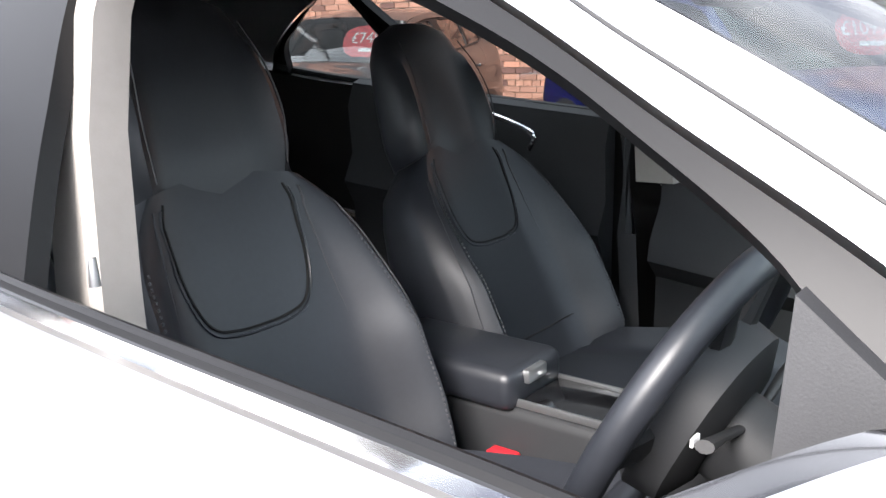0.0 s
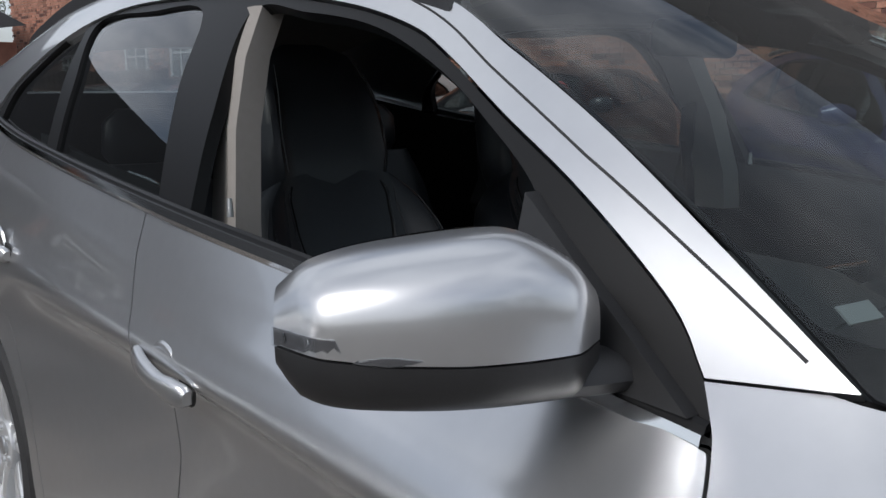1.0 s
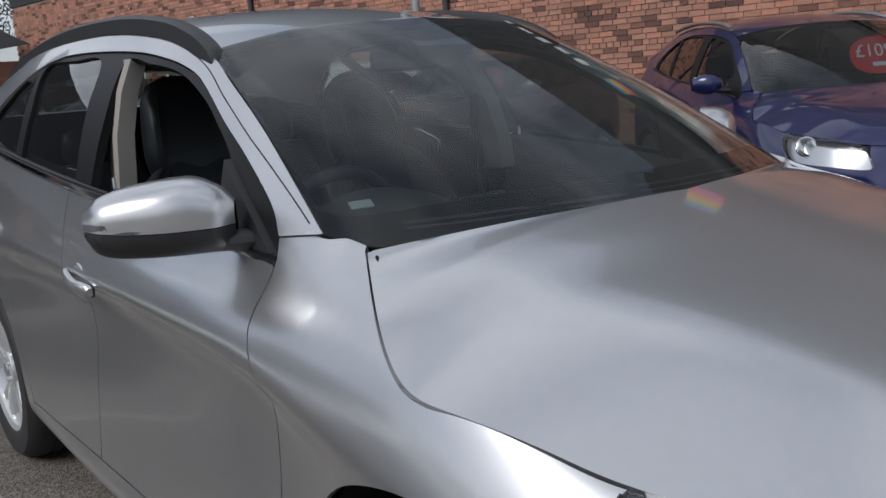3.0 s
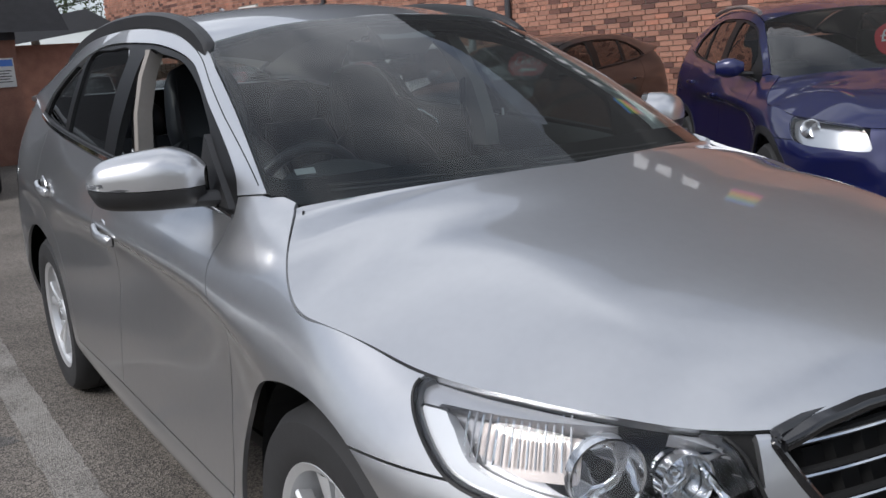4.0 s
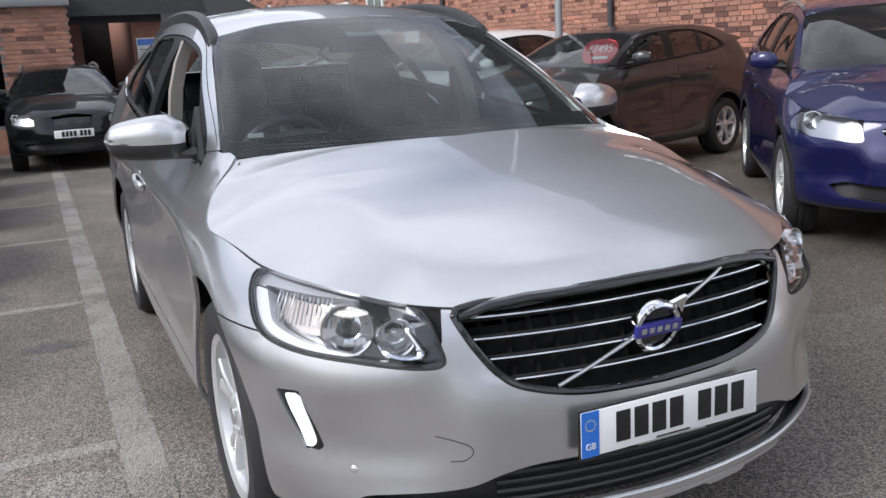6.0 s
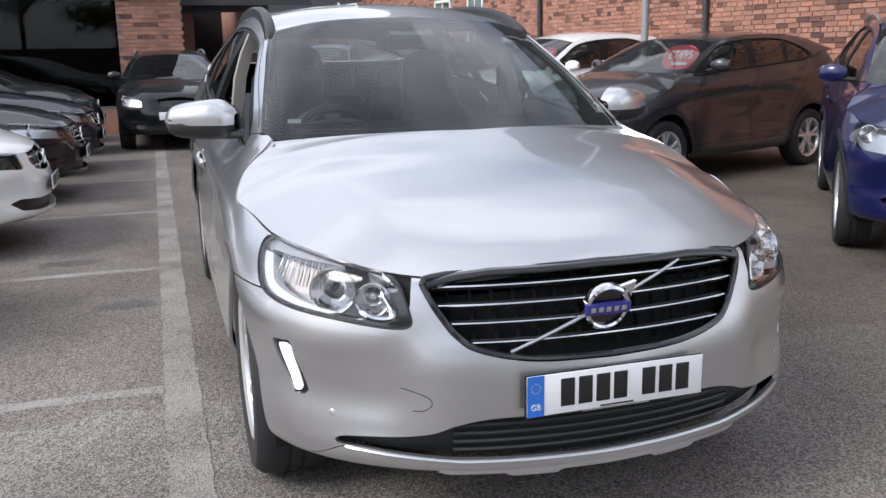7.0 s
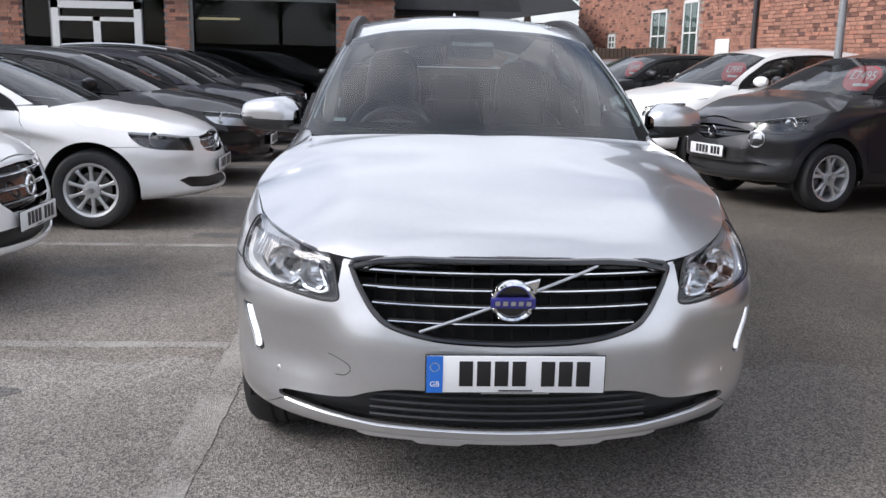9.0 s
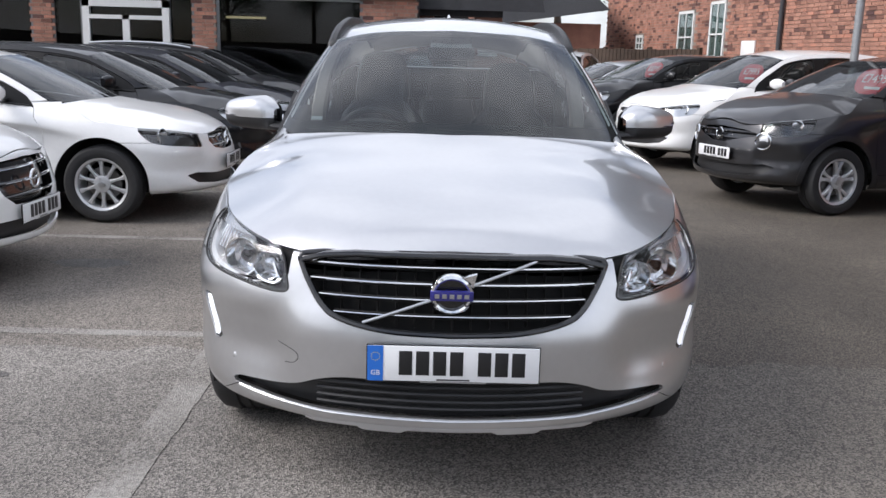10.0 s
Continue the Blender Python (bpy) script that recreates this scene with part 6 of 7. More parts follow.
def other_car(label, spec, mat, at, cell=0.035, wheel=(5, 0.17), rim=ALLOY, bars=3, sign="", plate=True, grille_chrome=CHROME, lamp_dark=False, rails=False, badge=True, lower=True, group="", cladding=False, round_lamps=False):
    root = thing("car", label, "car", group, at)
    bd, lmp, bmp, _, drs, lpoly, gpoly = make_body(root, spec, cell, mat, glass=CARGLASS)
    band = bd.band

    fp = lambda x, z: bd.front_point(x, z)[0]
    k = spec["bumper_z"] / 0.740
    hw = spec["half"]
    vent_o = np.array([(x * hw / 0.93, z * k) for x, z in ((0.0, 0.43), (0.40, 0.43), (0.60, 0.45), (0.70, 0.43), (0.62, 0.36), (0.40, 0.33), (0.0, 0.32))])
    vp = np.vstack([vent_o, vent_o[::-1] * (-1, 1)])
    b2 = bmp
    if lower:
        b2 = bmp.clip(-inside(bmp.v[:, [0, 2]], vp))
        ve_ = band.clip(np.where(band.v[:, 1] < 0, inside(band.v[:, [0, 2]], vp) - 0.015, 1)).offset(-0.045)
        ve_.plus(ve_.mirrored()).build("lower_grille", BLACK_PLASTIC, root)
    b2.plus(b2.mirrored()).build("front_bumper", mat, root, lip=0.012)
    g = band.clip(np.where(band.v[:, 1] < 0, inside(band.v[:, [0, 2]], gpoly) - 0.02, 1)).offset(-0.05)
    gob = g.plus(g.mirrored()).build("grille", GLOSS_BLACK, root)
    gl = np.array(spec["grille"])
    z0, z1 = gl[:, 1].min(), gl[:, 1].max()
    for i in range(bars):
        z = z0 + (z1 - z0) * (i + 0.75) / (bars + 0.4)
        row = gl[np.argsort(gl[:, 1])]
        cand = [abs(x) for x, zz in spline(gl, 80) if abs(zz - z) < (z1 - z0) * 0.12]
        w = (max(cand) if cand else 0.3) - 0.02
        pts = [fp(x, z) + Vector((0, 0.01, 0)) for x in np.linspace(-w, w, 15)]
        part("grille_bar", tube_bm(pts, 0.009, 6), grille_chrome, gob)
    if cladding:
        for cy in (0.0, spec["wb"]):
            for sx in (1, -1):
                rr = np.hypot(band.v[:, 1] - cy, band.v[:, 2] - spec["axle_z"])
                ring = band.clip(np.where((np.abs(band.v[:, 0]) < 0.5) | (band.v[:, 2] < 0.27), 1, np.abs(rr - spec["arch_r"] - 0.025) - 0.026))
                ring = ring if sx > 0 else ring.mirrored()
                ring.offset(0.004).build("arch_trim", BLACK_PLASTIC, root, lip=0.01)
    if round_lamps:
        for sx in (1, -1):
            q = fp(sx * 0.55, 0.700)
            cup = lathe_bm([(0.01, 0.035), (0.05, 0.025), (0.07, 0.002), (0.078, -0.006), (0.086, -0.002), (0.088, 0.04)], 32)
            cup.transform(Matrix.Translation(q) @ pose(0, 0, 0, 0, 0, sx * 24) @ pose(0, 0, 0, 0, 0, 90))
            rl = part("round_lamp", cup, CHROME, root)
            part("lamp_core", cyl_bm(0.062, 0.02, Matrix.Translation(q + Vector((0, 0.012, 0))) @ pose(0, 0, 0, 0, 0, sx * 24) @ pose(0, 0, 0, 90), 28, 0.045, 0.004), LAMP_SILVER, rl)
            part("lamp_glass", cyl_bm(0.074, 0.008, Matrix.Translation(q + Vector((0, 0.004, 0))) @ pose(0, 0, 0, 0, 0, sx * 24) @ pose(0, 0, 0, 90), 32, bevel=0.004), LENS, rl)
    if badge:
        c = fp(0, (z0 + z1) / 2) + Vector((0, -0.008, 0))
        bb = lathe_bm([(0.045, 0.0), (0.048, -0.008), (0.06, -0.008), (0.062, 0.004), (0.045, 0.004)], 28)
        bb.transform(Matrix.Translation(c) @ pose(0, 0, 0, 0, 0, 90))
        part("badge", bb, CHROME, gob)
    if plate:
        zc = (z0 + 0.43 * k) / 2 - 0.005
        pc = fp(0, zc)
        number_plate(root, pose(0, pc.y - 0.018, zc), band=False)
    for sx in (1, -1):
        ls = lmp if sx > 0 else lmp.mirrored()
        lo = new("head_lamp")
        lo.parent = root
        ls.build("lens", LENS, lo)
        ls.offset(-0.045).build("lamp_bowl", GLOSS_BLACK if lamp_dark else SATIN, lo)
        cen = ls.v.mean(0)
        spread = ls.v[:, 0].max() - ls.v[:, 0].min()
        for f, r in ((-0.18, 0.055), (0.24, 0.042)):
            q = Matrix.Translation((cen[0] + f * spread * sx * -1, cen[1] + 0.045 - f * 0.12 * 1, cen[2])) @ pose(0, 0, 0, 0, 0, sx * 22)
            cup = lathe_bm([(0.01, 0.03), (r * 0.6, 0.02), (r, -0.018), (r * 1.08, -0.014)], 24)
            cup.transform(q @ pose(0, 0, 0, 0, 0, 90))
            part("reflector_bowl", cup, CHROME, lo)
        for cy in (0, spec["wb"]):
            make_wheel(root, (sx * (hw - 0.135), cy, spec["wheel_r"]), spec["wheel_r"], 0.215, sx, wheel, rim)
        bt = np.array(spec["belt"])
        for y0, dr in ((1.50 * spec["wb"] / 2.774, drs[sx][0]), (2.42 * spec["wb"] / 2.774, drs[sx][1])):
            z = float(np.interp(y0, bt[:, 0], bt[:, 2])) - 0.20
            v = band.v
            d = (v[:, 1] - y0) ** 2 + (v[:, 2] - z) ** 2 + np.where(v[:, 0] < 0.3, 9, 0)
            xx = float(v[np.argmin(d), 0])
            hb = box_bm(xx + 0.012, xx + 0.034, y0 - 0.10, y0 + 0.10, z - 0.014, z + 0.014, 0.008)
            join_bm(hb, box_bm(xx - 0.01, xx + 0.02, y0 - 0.095, y0 - 0.07, z - 0.01, z + 0.01))
            join_bm(hb, box_bm(xx - 0.01, xx + 0.02, y0 + 0.07, y0 + 0.095, z - 0.01, z + 0.01))
            hb.transform(Matrix.Scale(sx, 4, (1, 0, 0)))
            bmesh.ops.recalc_face_normals(hb, faces=hb.faces[:])
            part("door_handle", hb, mat, dr)
        y0 = 0.80 * spec["wb"] / 2.774
        xb, zb = float(np.interp(y0, bt[:, 0], bt[:, 1])), float(np.interp(y0, bt[:, 0], bt[:, 2]))
        secs = []
        for f in np.linspace(0, 1, 9):
            s_ = math.sin(max(0.06, min(0.94, f)) * math.pi) ** 0.35
            secs.append([(sx * (xb + 0.05 + 0.19 * f), y0 - 0.05 * abs(math.cos(a)) ** 0.8 * s_ * (1.2 if math.cos(a) > 0 else -0.4) + 0.05 * f, zb + 0.085 + 0.072 * s_ * math.copysign(abs(math.sin(a)) ** 0.7, math.sin(a))) for a in (2 * math.pi * q / 16 for q in range(16))])
        mo = part("door_mirror", loft_bm(secs), mat, root)
        part("mirror_arm", tube_bm([(sx * (xb - 0.03), y0, zb + 0.03), (sx * (xb + 0.10), y0, zb + 0.045)], 0.026, 8, 0.7), BLACK_PLASTIC, mo)
        part("mirror_glass", box_bm(min(sx * (xb + 0.07), sx * (xb + 0.22)), max(sx * (xb + 0.07), sx * (xb + 0.22)), y0 + 0.045, y0 + 0.05, zb + 0.03, zb + 0.14, 0.002), MIRROR, mo)
        tr = [(sx * (x + 0.004), y, z + 0.004) for y, x, z in spline(bt, 40) if y > 0.6 * spec["wb"] / 2.774 and y < spec["wb"] * 1.06]
        part("belt_trim", tube_bm(tr, 0.008, 5), BLACK_PLASTIC, root)
        if rails:
            tl = [(sx * x, y, z + 0.035) for y, x, z in spline(np.array(spec["top"]), 60) if spec["header"][-1][1] + 0.1 < y < spec["wb"] + 0.2]
            part("roof_rail", tube_bm(tl, 0.018, 8), SATIN, root)
        sb = box_bm(sx * 0.37 - 0.22, sx * 0.37 + 0.22, 1.42, 1.56, 0.5, spec["belt"][3][2] + 0.02, 0.05, m=None)
        part("front_seat", sb, TRIM_DARK, root)
        hb = box_bm(sx * 0.37 - 0.12, sx * 0.37 + 0.12, 1.50, 1.60, spec["belt"][3][2] + 0.02, spec["belt"][3][2] + 0.22, 0.04)
        part("headrest", hb, TRIM_DARK, root)
    part("dashboard", box_bm(-hw + 0.2, hw - 0.2, 0.50, 0.80, 0.6, spec["cowl"][0][2] - 0.02, 0.05), TRIM_DARK, root)
    part("cabin_floor", box_bm(-hw + 0.2, hw - 0.2, 0.4, spec["wb"] + 0.3, 0.34, 0.40), TRIM_DARK, root)
    if sign:
        cw, he = np.array(spec["cowl"]), np.array(spec["header"])
        lo_, hi_ = Vector(cw[1]), Vector(he[1])
        f = 0.42
        c = lo_.lerp(hi_, f)
        c.x = 0.34
        up = (hi_ - lo_).normalized()
        up.x = 0
        m = Matrix.Translation(c + Vector((0, 0.25, 0.0))) @ pose(0, 0, 0, -24)
        pb = plate_bm(rounded(0, 0, 0.24, 0.145), -0.003, 0.003)
        pb.transform(m)
        sg = tagged(part("price_sign", pb, SIGN_RED, None, smooth=False), "red oval price sign behind a windscreen", "sign", "price signs")
        sg.matrix_world = at
        letters(sign, 0.135, m @ pose(0, -0.0045, 0.03, 90), WHITE_PRINT, sg)
        bar = box_bm(-0.09, 0.12, -0.005, -0.003, -0.085, -0.055, m=m)
        part("sign_bar", bar, WHITE_PRINT, sg)
    return root


SIGN_RED = material("sign_red", (0.62, 0.03, 0.04), 0.45, coat=0.3)
WHITE = paint("white_paint", (0.80, 0.80, 0.79), 0.0, 0.35)
BLACK = paint("black_paint", (0.004, 0.0045, 0.006), 0.0, 0.35, 0.8)
NAVY = paint("navy_black_paint", (0.005, 0.006, 0.012), 0.0, 0.35, 0.8)
GUN = paint("gunmetal_paint", (0.045, 0.045, 0.048), 0.7, 0.36, 0.8)
BLUE = paint("deep_blue_paint", (0.0025, 0.0055, 0.065), 0.3, 0.35)


def variant(sx, wb, low, high, nose=0.0, rake=0.0, r=0.335, lamp=None, grille=None):
    s = warp(HERO, sx, wb, low, high, nose, rake)
    s["axle_z"], s["wheel_r"], s["arch_r"] = r, r, r + 0.065
    if grille:
        s["grille"] = grille
    if lamp:
        s["lamp"] = lamp
    return s


hatch = variant(0.945, 2.70, 0.90, 0.80, 0.03, 0.10, 0.320, grille=((0.0, 0.735), (0.25, 0.73), (0.36, 0.715), (0.385, 0.66), (0.33, 0.595), (0.18, 0.575), (0.0, 0.572)))
cross = variant(0.945, 2.53, 1.07, 0.78, 0.08, 0.05, 0.335, grille=((0.0, 0.815), (0.3, 0.80), (0.48, 0.77), (0.46, 0.74), (0.25, 0.70), (0.12, 0.665), (0.0, 0.66)))
suv = variant(0.985, 2.69, 1.03, 0.98, 0.0, 0.02, 0.352, grille=((0.0, 0.80), (0.3, 0.795), (0.42, 0.785), (0.40, 0.745), (0.2, 0.735), (0.0, 0.735)))
wagon = variant(0.95, 2.75, 0.92, 0.84, -0.02, 0.06, 0.33)
low_suv = variant(0.955, 2.76, 0.97, 0.86, 0.02, 0.04, 0.34, grille=((0.05, 0.80), (0.24, 0.795), (0.27, 0.76), (0.25, 0.68), (0.20, 0.665), (0.06, 0.67), (0.04, 0.70)))
city = variant(0.94, 2.65, 0.96, 0.84, 0.0, 0.06, 0.32, grille=((0.0, 0.76), (0.30, 0.75), (0.40, 0.70), (0.34, 0.56), (0.25, 0.50), (0.0, 0.49)))

ROW_L, ROW_R = "cars in the row facing the aisle", "cars parked along the brick wall"
other_car("white hatchback with silver ten-spoke wheels on asphalt", hatch, WHITE, pose(-2.79, 4.60, 0, 0, 0, 90), 0.025, (10, 0), bars=2, group=ROW_L, lamp_dark=True)
other_car("white hatchback with black hexagonal grille beside a white line", city, WHITE, pose(-3.40, 1.95, 0, 0, 0, 90), 0.025, (5, 0.2), bars=3, group=ROW_L)
other_car("black estate car parked in a marked bay", wagon, BLACK, pose(-2.75, 7.05, 0, 0, 0, 90), 0.035, bars=4, group=ROW_L)
other_car("dark navy car parked in a marked bay", wagon, NAVY, pose(-2.70, 9.35, 0, 0, 0, 90), 0.045, group=ROW_L)
other_car("black people carrier in front of the showroom", low_suv, BLACK, pose(-2.75, 11.65, 0, 0, 0, 90), 0.045, group=ROW_L, rails=True)
other_car("dark grey car beside the showroom windows", wagon, NAVY, pose(-3.3, 13.7, 0, 0, 0, 90), 0.05, group=ROW_L, badge=False)
other_car("black compact SUV with twin kidney-shaped grille openings", low_suv, BLACK, pose(-0.80, 11.95, 0, 0, 0, 0), 0.035, bars=0, rails=True, badge=False)
other_car("deep blue SUV with a red price sign in its windscreen", suv, BLUE, pose(4.14, 1.63, 0, 0, 0, -38), 0.022, (5, 0.16), bars=1, sign="£10995", group=ROW_R, rails=True, cladding=True)
other_car("gunmetal grey crossover with a red price sign", cross, GUN, pose(3.58, 5.865, 0, 0, 0, -72), 0.022, (5, 0.2), bars=2, sign="£7495", group=ROW_R, grille_chrome=GLOSS_BLACK, lamp_dark=True, cladding=True, round_lamps=True)
other_car("white SUV with a red price sign, black windows", suv, WHITE, pose(3.45, 9.25, 0, 0, 0, -72), 0.035, bars=3, sign="£7995", group=ROW_R, grille_chrome=GLOSS_BLACK)
other_car("black crossover with a red price sign", cross, BLACK, pose(2.75, 11.9, 0, 0, 0, -72), 0.04, bars=2, sign="£6995", group=ROW_R)
other_car("silver hatchback parked far along the brick wall", wagon, SILVER, pose(2.3, 14.6, 0, 0, 0, -72), 0.05, group=ROW_R)
other_car("white car parked far along the fence", suv, WHITE, pose(2.6, 18.5, 0, 0, 0, -20), 0.05, group=ROW_R)

# ---- ground and markings ----
def asphalt():
    m = bpy.data.materials.new("asphalt")
    m.use_nodes = True
    nt = m.node_tree
    b = nt.nodes["Principled BSDF"]
    b.inputs["Roughness"].default_value = 0.88
    tc = nt.nodes.new("ShaderNodeTexCoord")
    grain = nt.nodes.new("ShaderNodeTexVoronoi")
    grain.inputs["Scale"].default_value = 150
    nt.links.new(tc.outputs["Object"], grain.inputs["Vector"])
    fine = nt.nodes.new("ShaderNodeTexNoise")
    fine.inputs["Scale"].default_value = 160
    fine.inputs["Detail"].default_value = 3
    nt.links.new(tc.outputs["Object"], fine.inputs["Vector"])
    patch = nt.nodes.new("ShaderNodeTexNoise")
    patch.inputs["Scale"].default_value = 0.55
    patch.inputs["Detail"].default_value = 8
    patch.inputs["Roughness"].default_value = 0.62
    nt.links.new(tc.outputs["Object"], patch.inputs["Vector"])
    ramp = nt.nodes.new("ShaderNodeValToRGB")
    ramp.color_ramp.elements[0].position, ramp.color_ramp.elements[0].color = 0.34, (0.13, 0.120, 0.109, 1)
    ramp.color_ramp.elements[1].position, ramp.color_ramp.elements[1].color = 0.66, (0.265, 0.248, 0.229, 1)
    nt.links.new(patch.outputs["Fac"], ramp.inputs["Fac"])
    stone = nt.nodes.new("ShaderNodeValToRGB")
    stone.color_ramp.elements[0].position, stone.color_ramp.elements[0].color = 0.25, (0.42, 0.42, 0.42, 1)
    stone.color_ramp.elements[1].position, stone.color_ramp.elements[1].color = 0.85, (1.62, 1.6, 1.57, 1)
    nt.links.new(grain.outputs["Color"], stone.inputs["Fac"])
    mul = nt.nodes.new("ShaderNodeMix")
    mul.data_type, mul.blend_type = "RGBA", "MULTIPLY"
    mul.inputs["Factor"].default_value = 1
    nt.links.new(ramp.outputs["Color"], mul.inputs["A"])
    nt.links.new(stone.outputs["Color"], mul.inputs["B"])
    # brownish shade towards the brick wall, put into the colour with ragged edges
    place = nt.nodes.new("ShaderNodeSeparateXYZ")
    nt.links.new(tc.outputs["Object"], place.inputs["Vector"])
    ragged = nt.nodes.new("ShaderNodeMath")
    ragged.operation = "MULTIPLY_ADD"
    ragged.inputs[1].default_value = 5.0
    nt.links.new(patch.outputs["Fac"], ragged.inputs[0])
    nt.links.new(place.outputs["X"], ragged.inputs[2])
    side = nt.nodes.new("ShaderNodeMapRange")
    side.interpolation_type = "SMOOTHSTEP"
    side.inputs["From Min"].default_value, side.inputs["From Max"].default_value = 2.2, 5.2
    nt.links.new(ragged.outputs[0], side.inputs["Value"])
    wall_shade = nt.nodes.new("ShaderNodeMix")
    wall_shade.data_type, wall_shade.blend_type = "RGBA", "MULTIPLY"
    wall_shade.inputs["B"].default_value = (0.60, 0.575, 0.53, 1)
    nt.links.new(side.outputs["Result"], wall_shade.inputs["Factor"])
    nt.links.new(mul.outputs["Result"], wall_shade.inputs["A"])
    nt.links.new(wall_shade.outputs["Result"], b.inputs["Base Color"])
    add = nt.nodes.new("ShaderNodeMath")
    nt.links.new(grain.outputs["Distance"], add.inputs[0])
    nt.links.new(fine.outputs["Fac"], add.inputs[1])
    bp = nt.nodes.new("ShaderNodeBump")
    bp.inputs["Strength"].default_value = 0.7
    bp.inputs["Distance"].default_value = 0.006
    nt.links.new(add.outputs[0], bp.inputs["Height"])
    nt.links.new(bp.outputs["Normal"], b.inputs["Normal"])
    return m


def worn_paint():
    """Road paint worn through to the stones."""
    m = ASPHALT.copy()
    m.name = "worn_line_paint"
    nt = m.node_tree
    b = nt.nodes["Principled BSDF"]
    old = b.inputs["Base Color"].links[0].from_socket
    tc = nt.nodes.new("ShaderNodeTexCoord")
    wear = nt.nodes.new("ShaderNodeTexNoise")
    wear.inputs["Scale"].default_value = 55
    wear.inputs["Detail"].default_value = 6
    wear.inputs["Roughness"].default_value = 0.7
    nt.links.new(tc.outputs["Object"], wear.inputs["Vector"])
    big = nt.nodes.new("ShaderNodeTexNoise")
    big.inputs["Scale"].default_value = 2.5
    nt.links.new(tc.outputs["Object"], big.inputs["Vector"])
    s = nt.nodes.new("ShaderNodeMath")
    nt.links.new(wear.outputs["Fac"], s.inputs[0])
    nt.links.new(big.outputs["Fac"], s.inputs[1])
    r = nt.nodes.new("ShaderNodeValToRGB")
    r.color_ramp.elements[0].position, r.color_ramp.elements[1].position = 0.42, 0.66
    half = nt.nodes.new("ShaderNodeMath")
    half.operation = "MULTIPLY"
    half.inputs[1].default_value = 0.5
    nt.links.new(s.outputs[0], half.inputs[0])
    nt.links.new(half.outputs[0], r.inputs["Fac"])
    mx = nt.nodes.new("ShaderNodeMix")
    mx.data_type = "RGBA"
    mx.inputs["B"].default_value = (0.35, 0.335, 0.31, 1)
    nt.links.new(r.outputs["Color"], mx.inputs["Factor"])
    nt.links.new(old, mx.inputs["A"])
    nt.links.new(mx.outputs["Result"], b.inputs["Base Color"])
    return m


ASPHALT = asphalt()
LINE = worn_paint()
STAIN = ASPHALT.copy()
STAIN.name = "oil_stain"
STAIN.node_tree.nodes["Principled BSDF"].inputs["Roughness"].default_value = 0.6
for nd in STAIN.node_tree.nodes:
    if nd.bl_idname == "ShaderNodeValToRGB" and nd.color_ramp.elements[0].color[0] < 0.2:
        nd.color_ramp.elements[0].color = (0.06, 0.056, 0.052, 1)
        nd.color_ramp.elements[1].color = (0.13, 0.122, 0.115, 1)
b = bmesh.new()
bmesh.ops.create_grid(b, x_segments=1, y_segments=1, size=400)
tagged(part("ground", b, ASPHALT), "worn grey asphalt of a car park", "ground", kind="structure")

OLD = ASPHALT.copy()
OLD.name = "older_asphalt"
for nd in OLD.node_tree.nodes:
    if nd.bl_idname == "ShaderNodeValToRGB" and nd.color_ramp.elements[0].color[0] < 0.2:
        for e in nd.color_ramp.elements:
            c = e.color
            e.color = (c[0] * 0.84, c[1] * 0.81, c[2] * 0.78, 1)
b = bmesh.new()
near = [(x, 0.62 + 0.25 * noise.noise(Vector((x * 0.6, 0.0, 1.0))) + 0.10 * noise.noise(Vector((x * 4.0, 2.0, 1.0))) + 0.03 * noise.noise(Vector((x * 17.0, 5.0, 1.0)))) for x in np.linspace(-9.8, 6.0, 400)]
low_v = [b.verts.new((x, y, 0.001)) for x, y in near]
top_v = [b.verts.new((x, 22.0, 0.001)) for x, y in near]
for i in range(len(near) - 1):
    b.faces.new((low_v[i], low_v[i + 1], top_v[i + 1], top_v[i]))
tagged(part("asphalt_patch", b, OLD, smooth=False), "older brownish asphalt with a ragged joint", "ground", kind="structure")


def line(x0, x1, y0, y1, label):
    """A thin painted band with ragged edges."""
    b = bmesh.new()
    long_y = (y1 - y0) > (x1 - x0)
    n = int(max(x1 - x0, y1 - y0) / 0.06)
    a_, b_ = [], []
    for i in range(n + 1):
        f = i / n
        j0, j1 = random.uniform(-0.006, 0.006), random.uniform(-0.006, 0.006)
        if long_y:
            a_.append(b.verts.new((x0 + j0, y0 + (y1 - y0) * f, 0.003)))
            b_.append(b.verts.new((x1 + j1, y0 + (y1 - y0) * f, 0.003)))
        else:
            a_.append(b.verts.new((x0 + (x1 - x0) * f, y0 + j0, 0.003)))
            b_.append(b.verts.new((x0 + (x1 - x0) * f, y1 + j1, 0.003)))
    for i in range(n):
        b.faces.new((a_[i], a_[i + 1], b_[i + 1], b_[i]))
    bmesh.ops.recalc_face_normals(b, faces=b.faces[:])
    if b.faces[0].normal.z < 0:
        bmesh.ops.reverse_faces(b, faces=b.faces[:])
    return tagged(part("bay_line", b, LINE, smooth=False), label, "road marking", "bay markings")


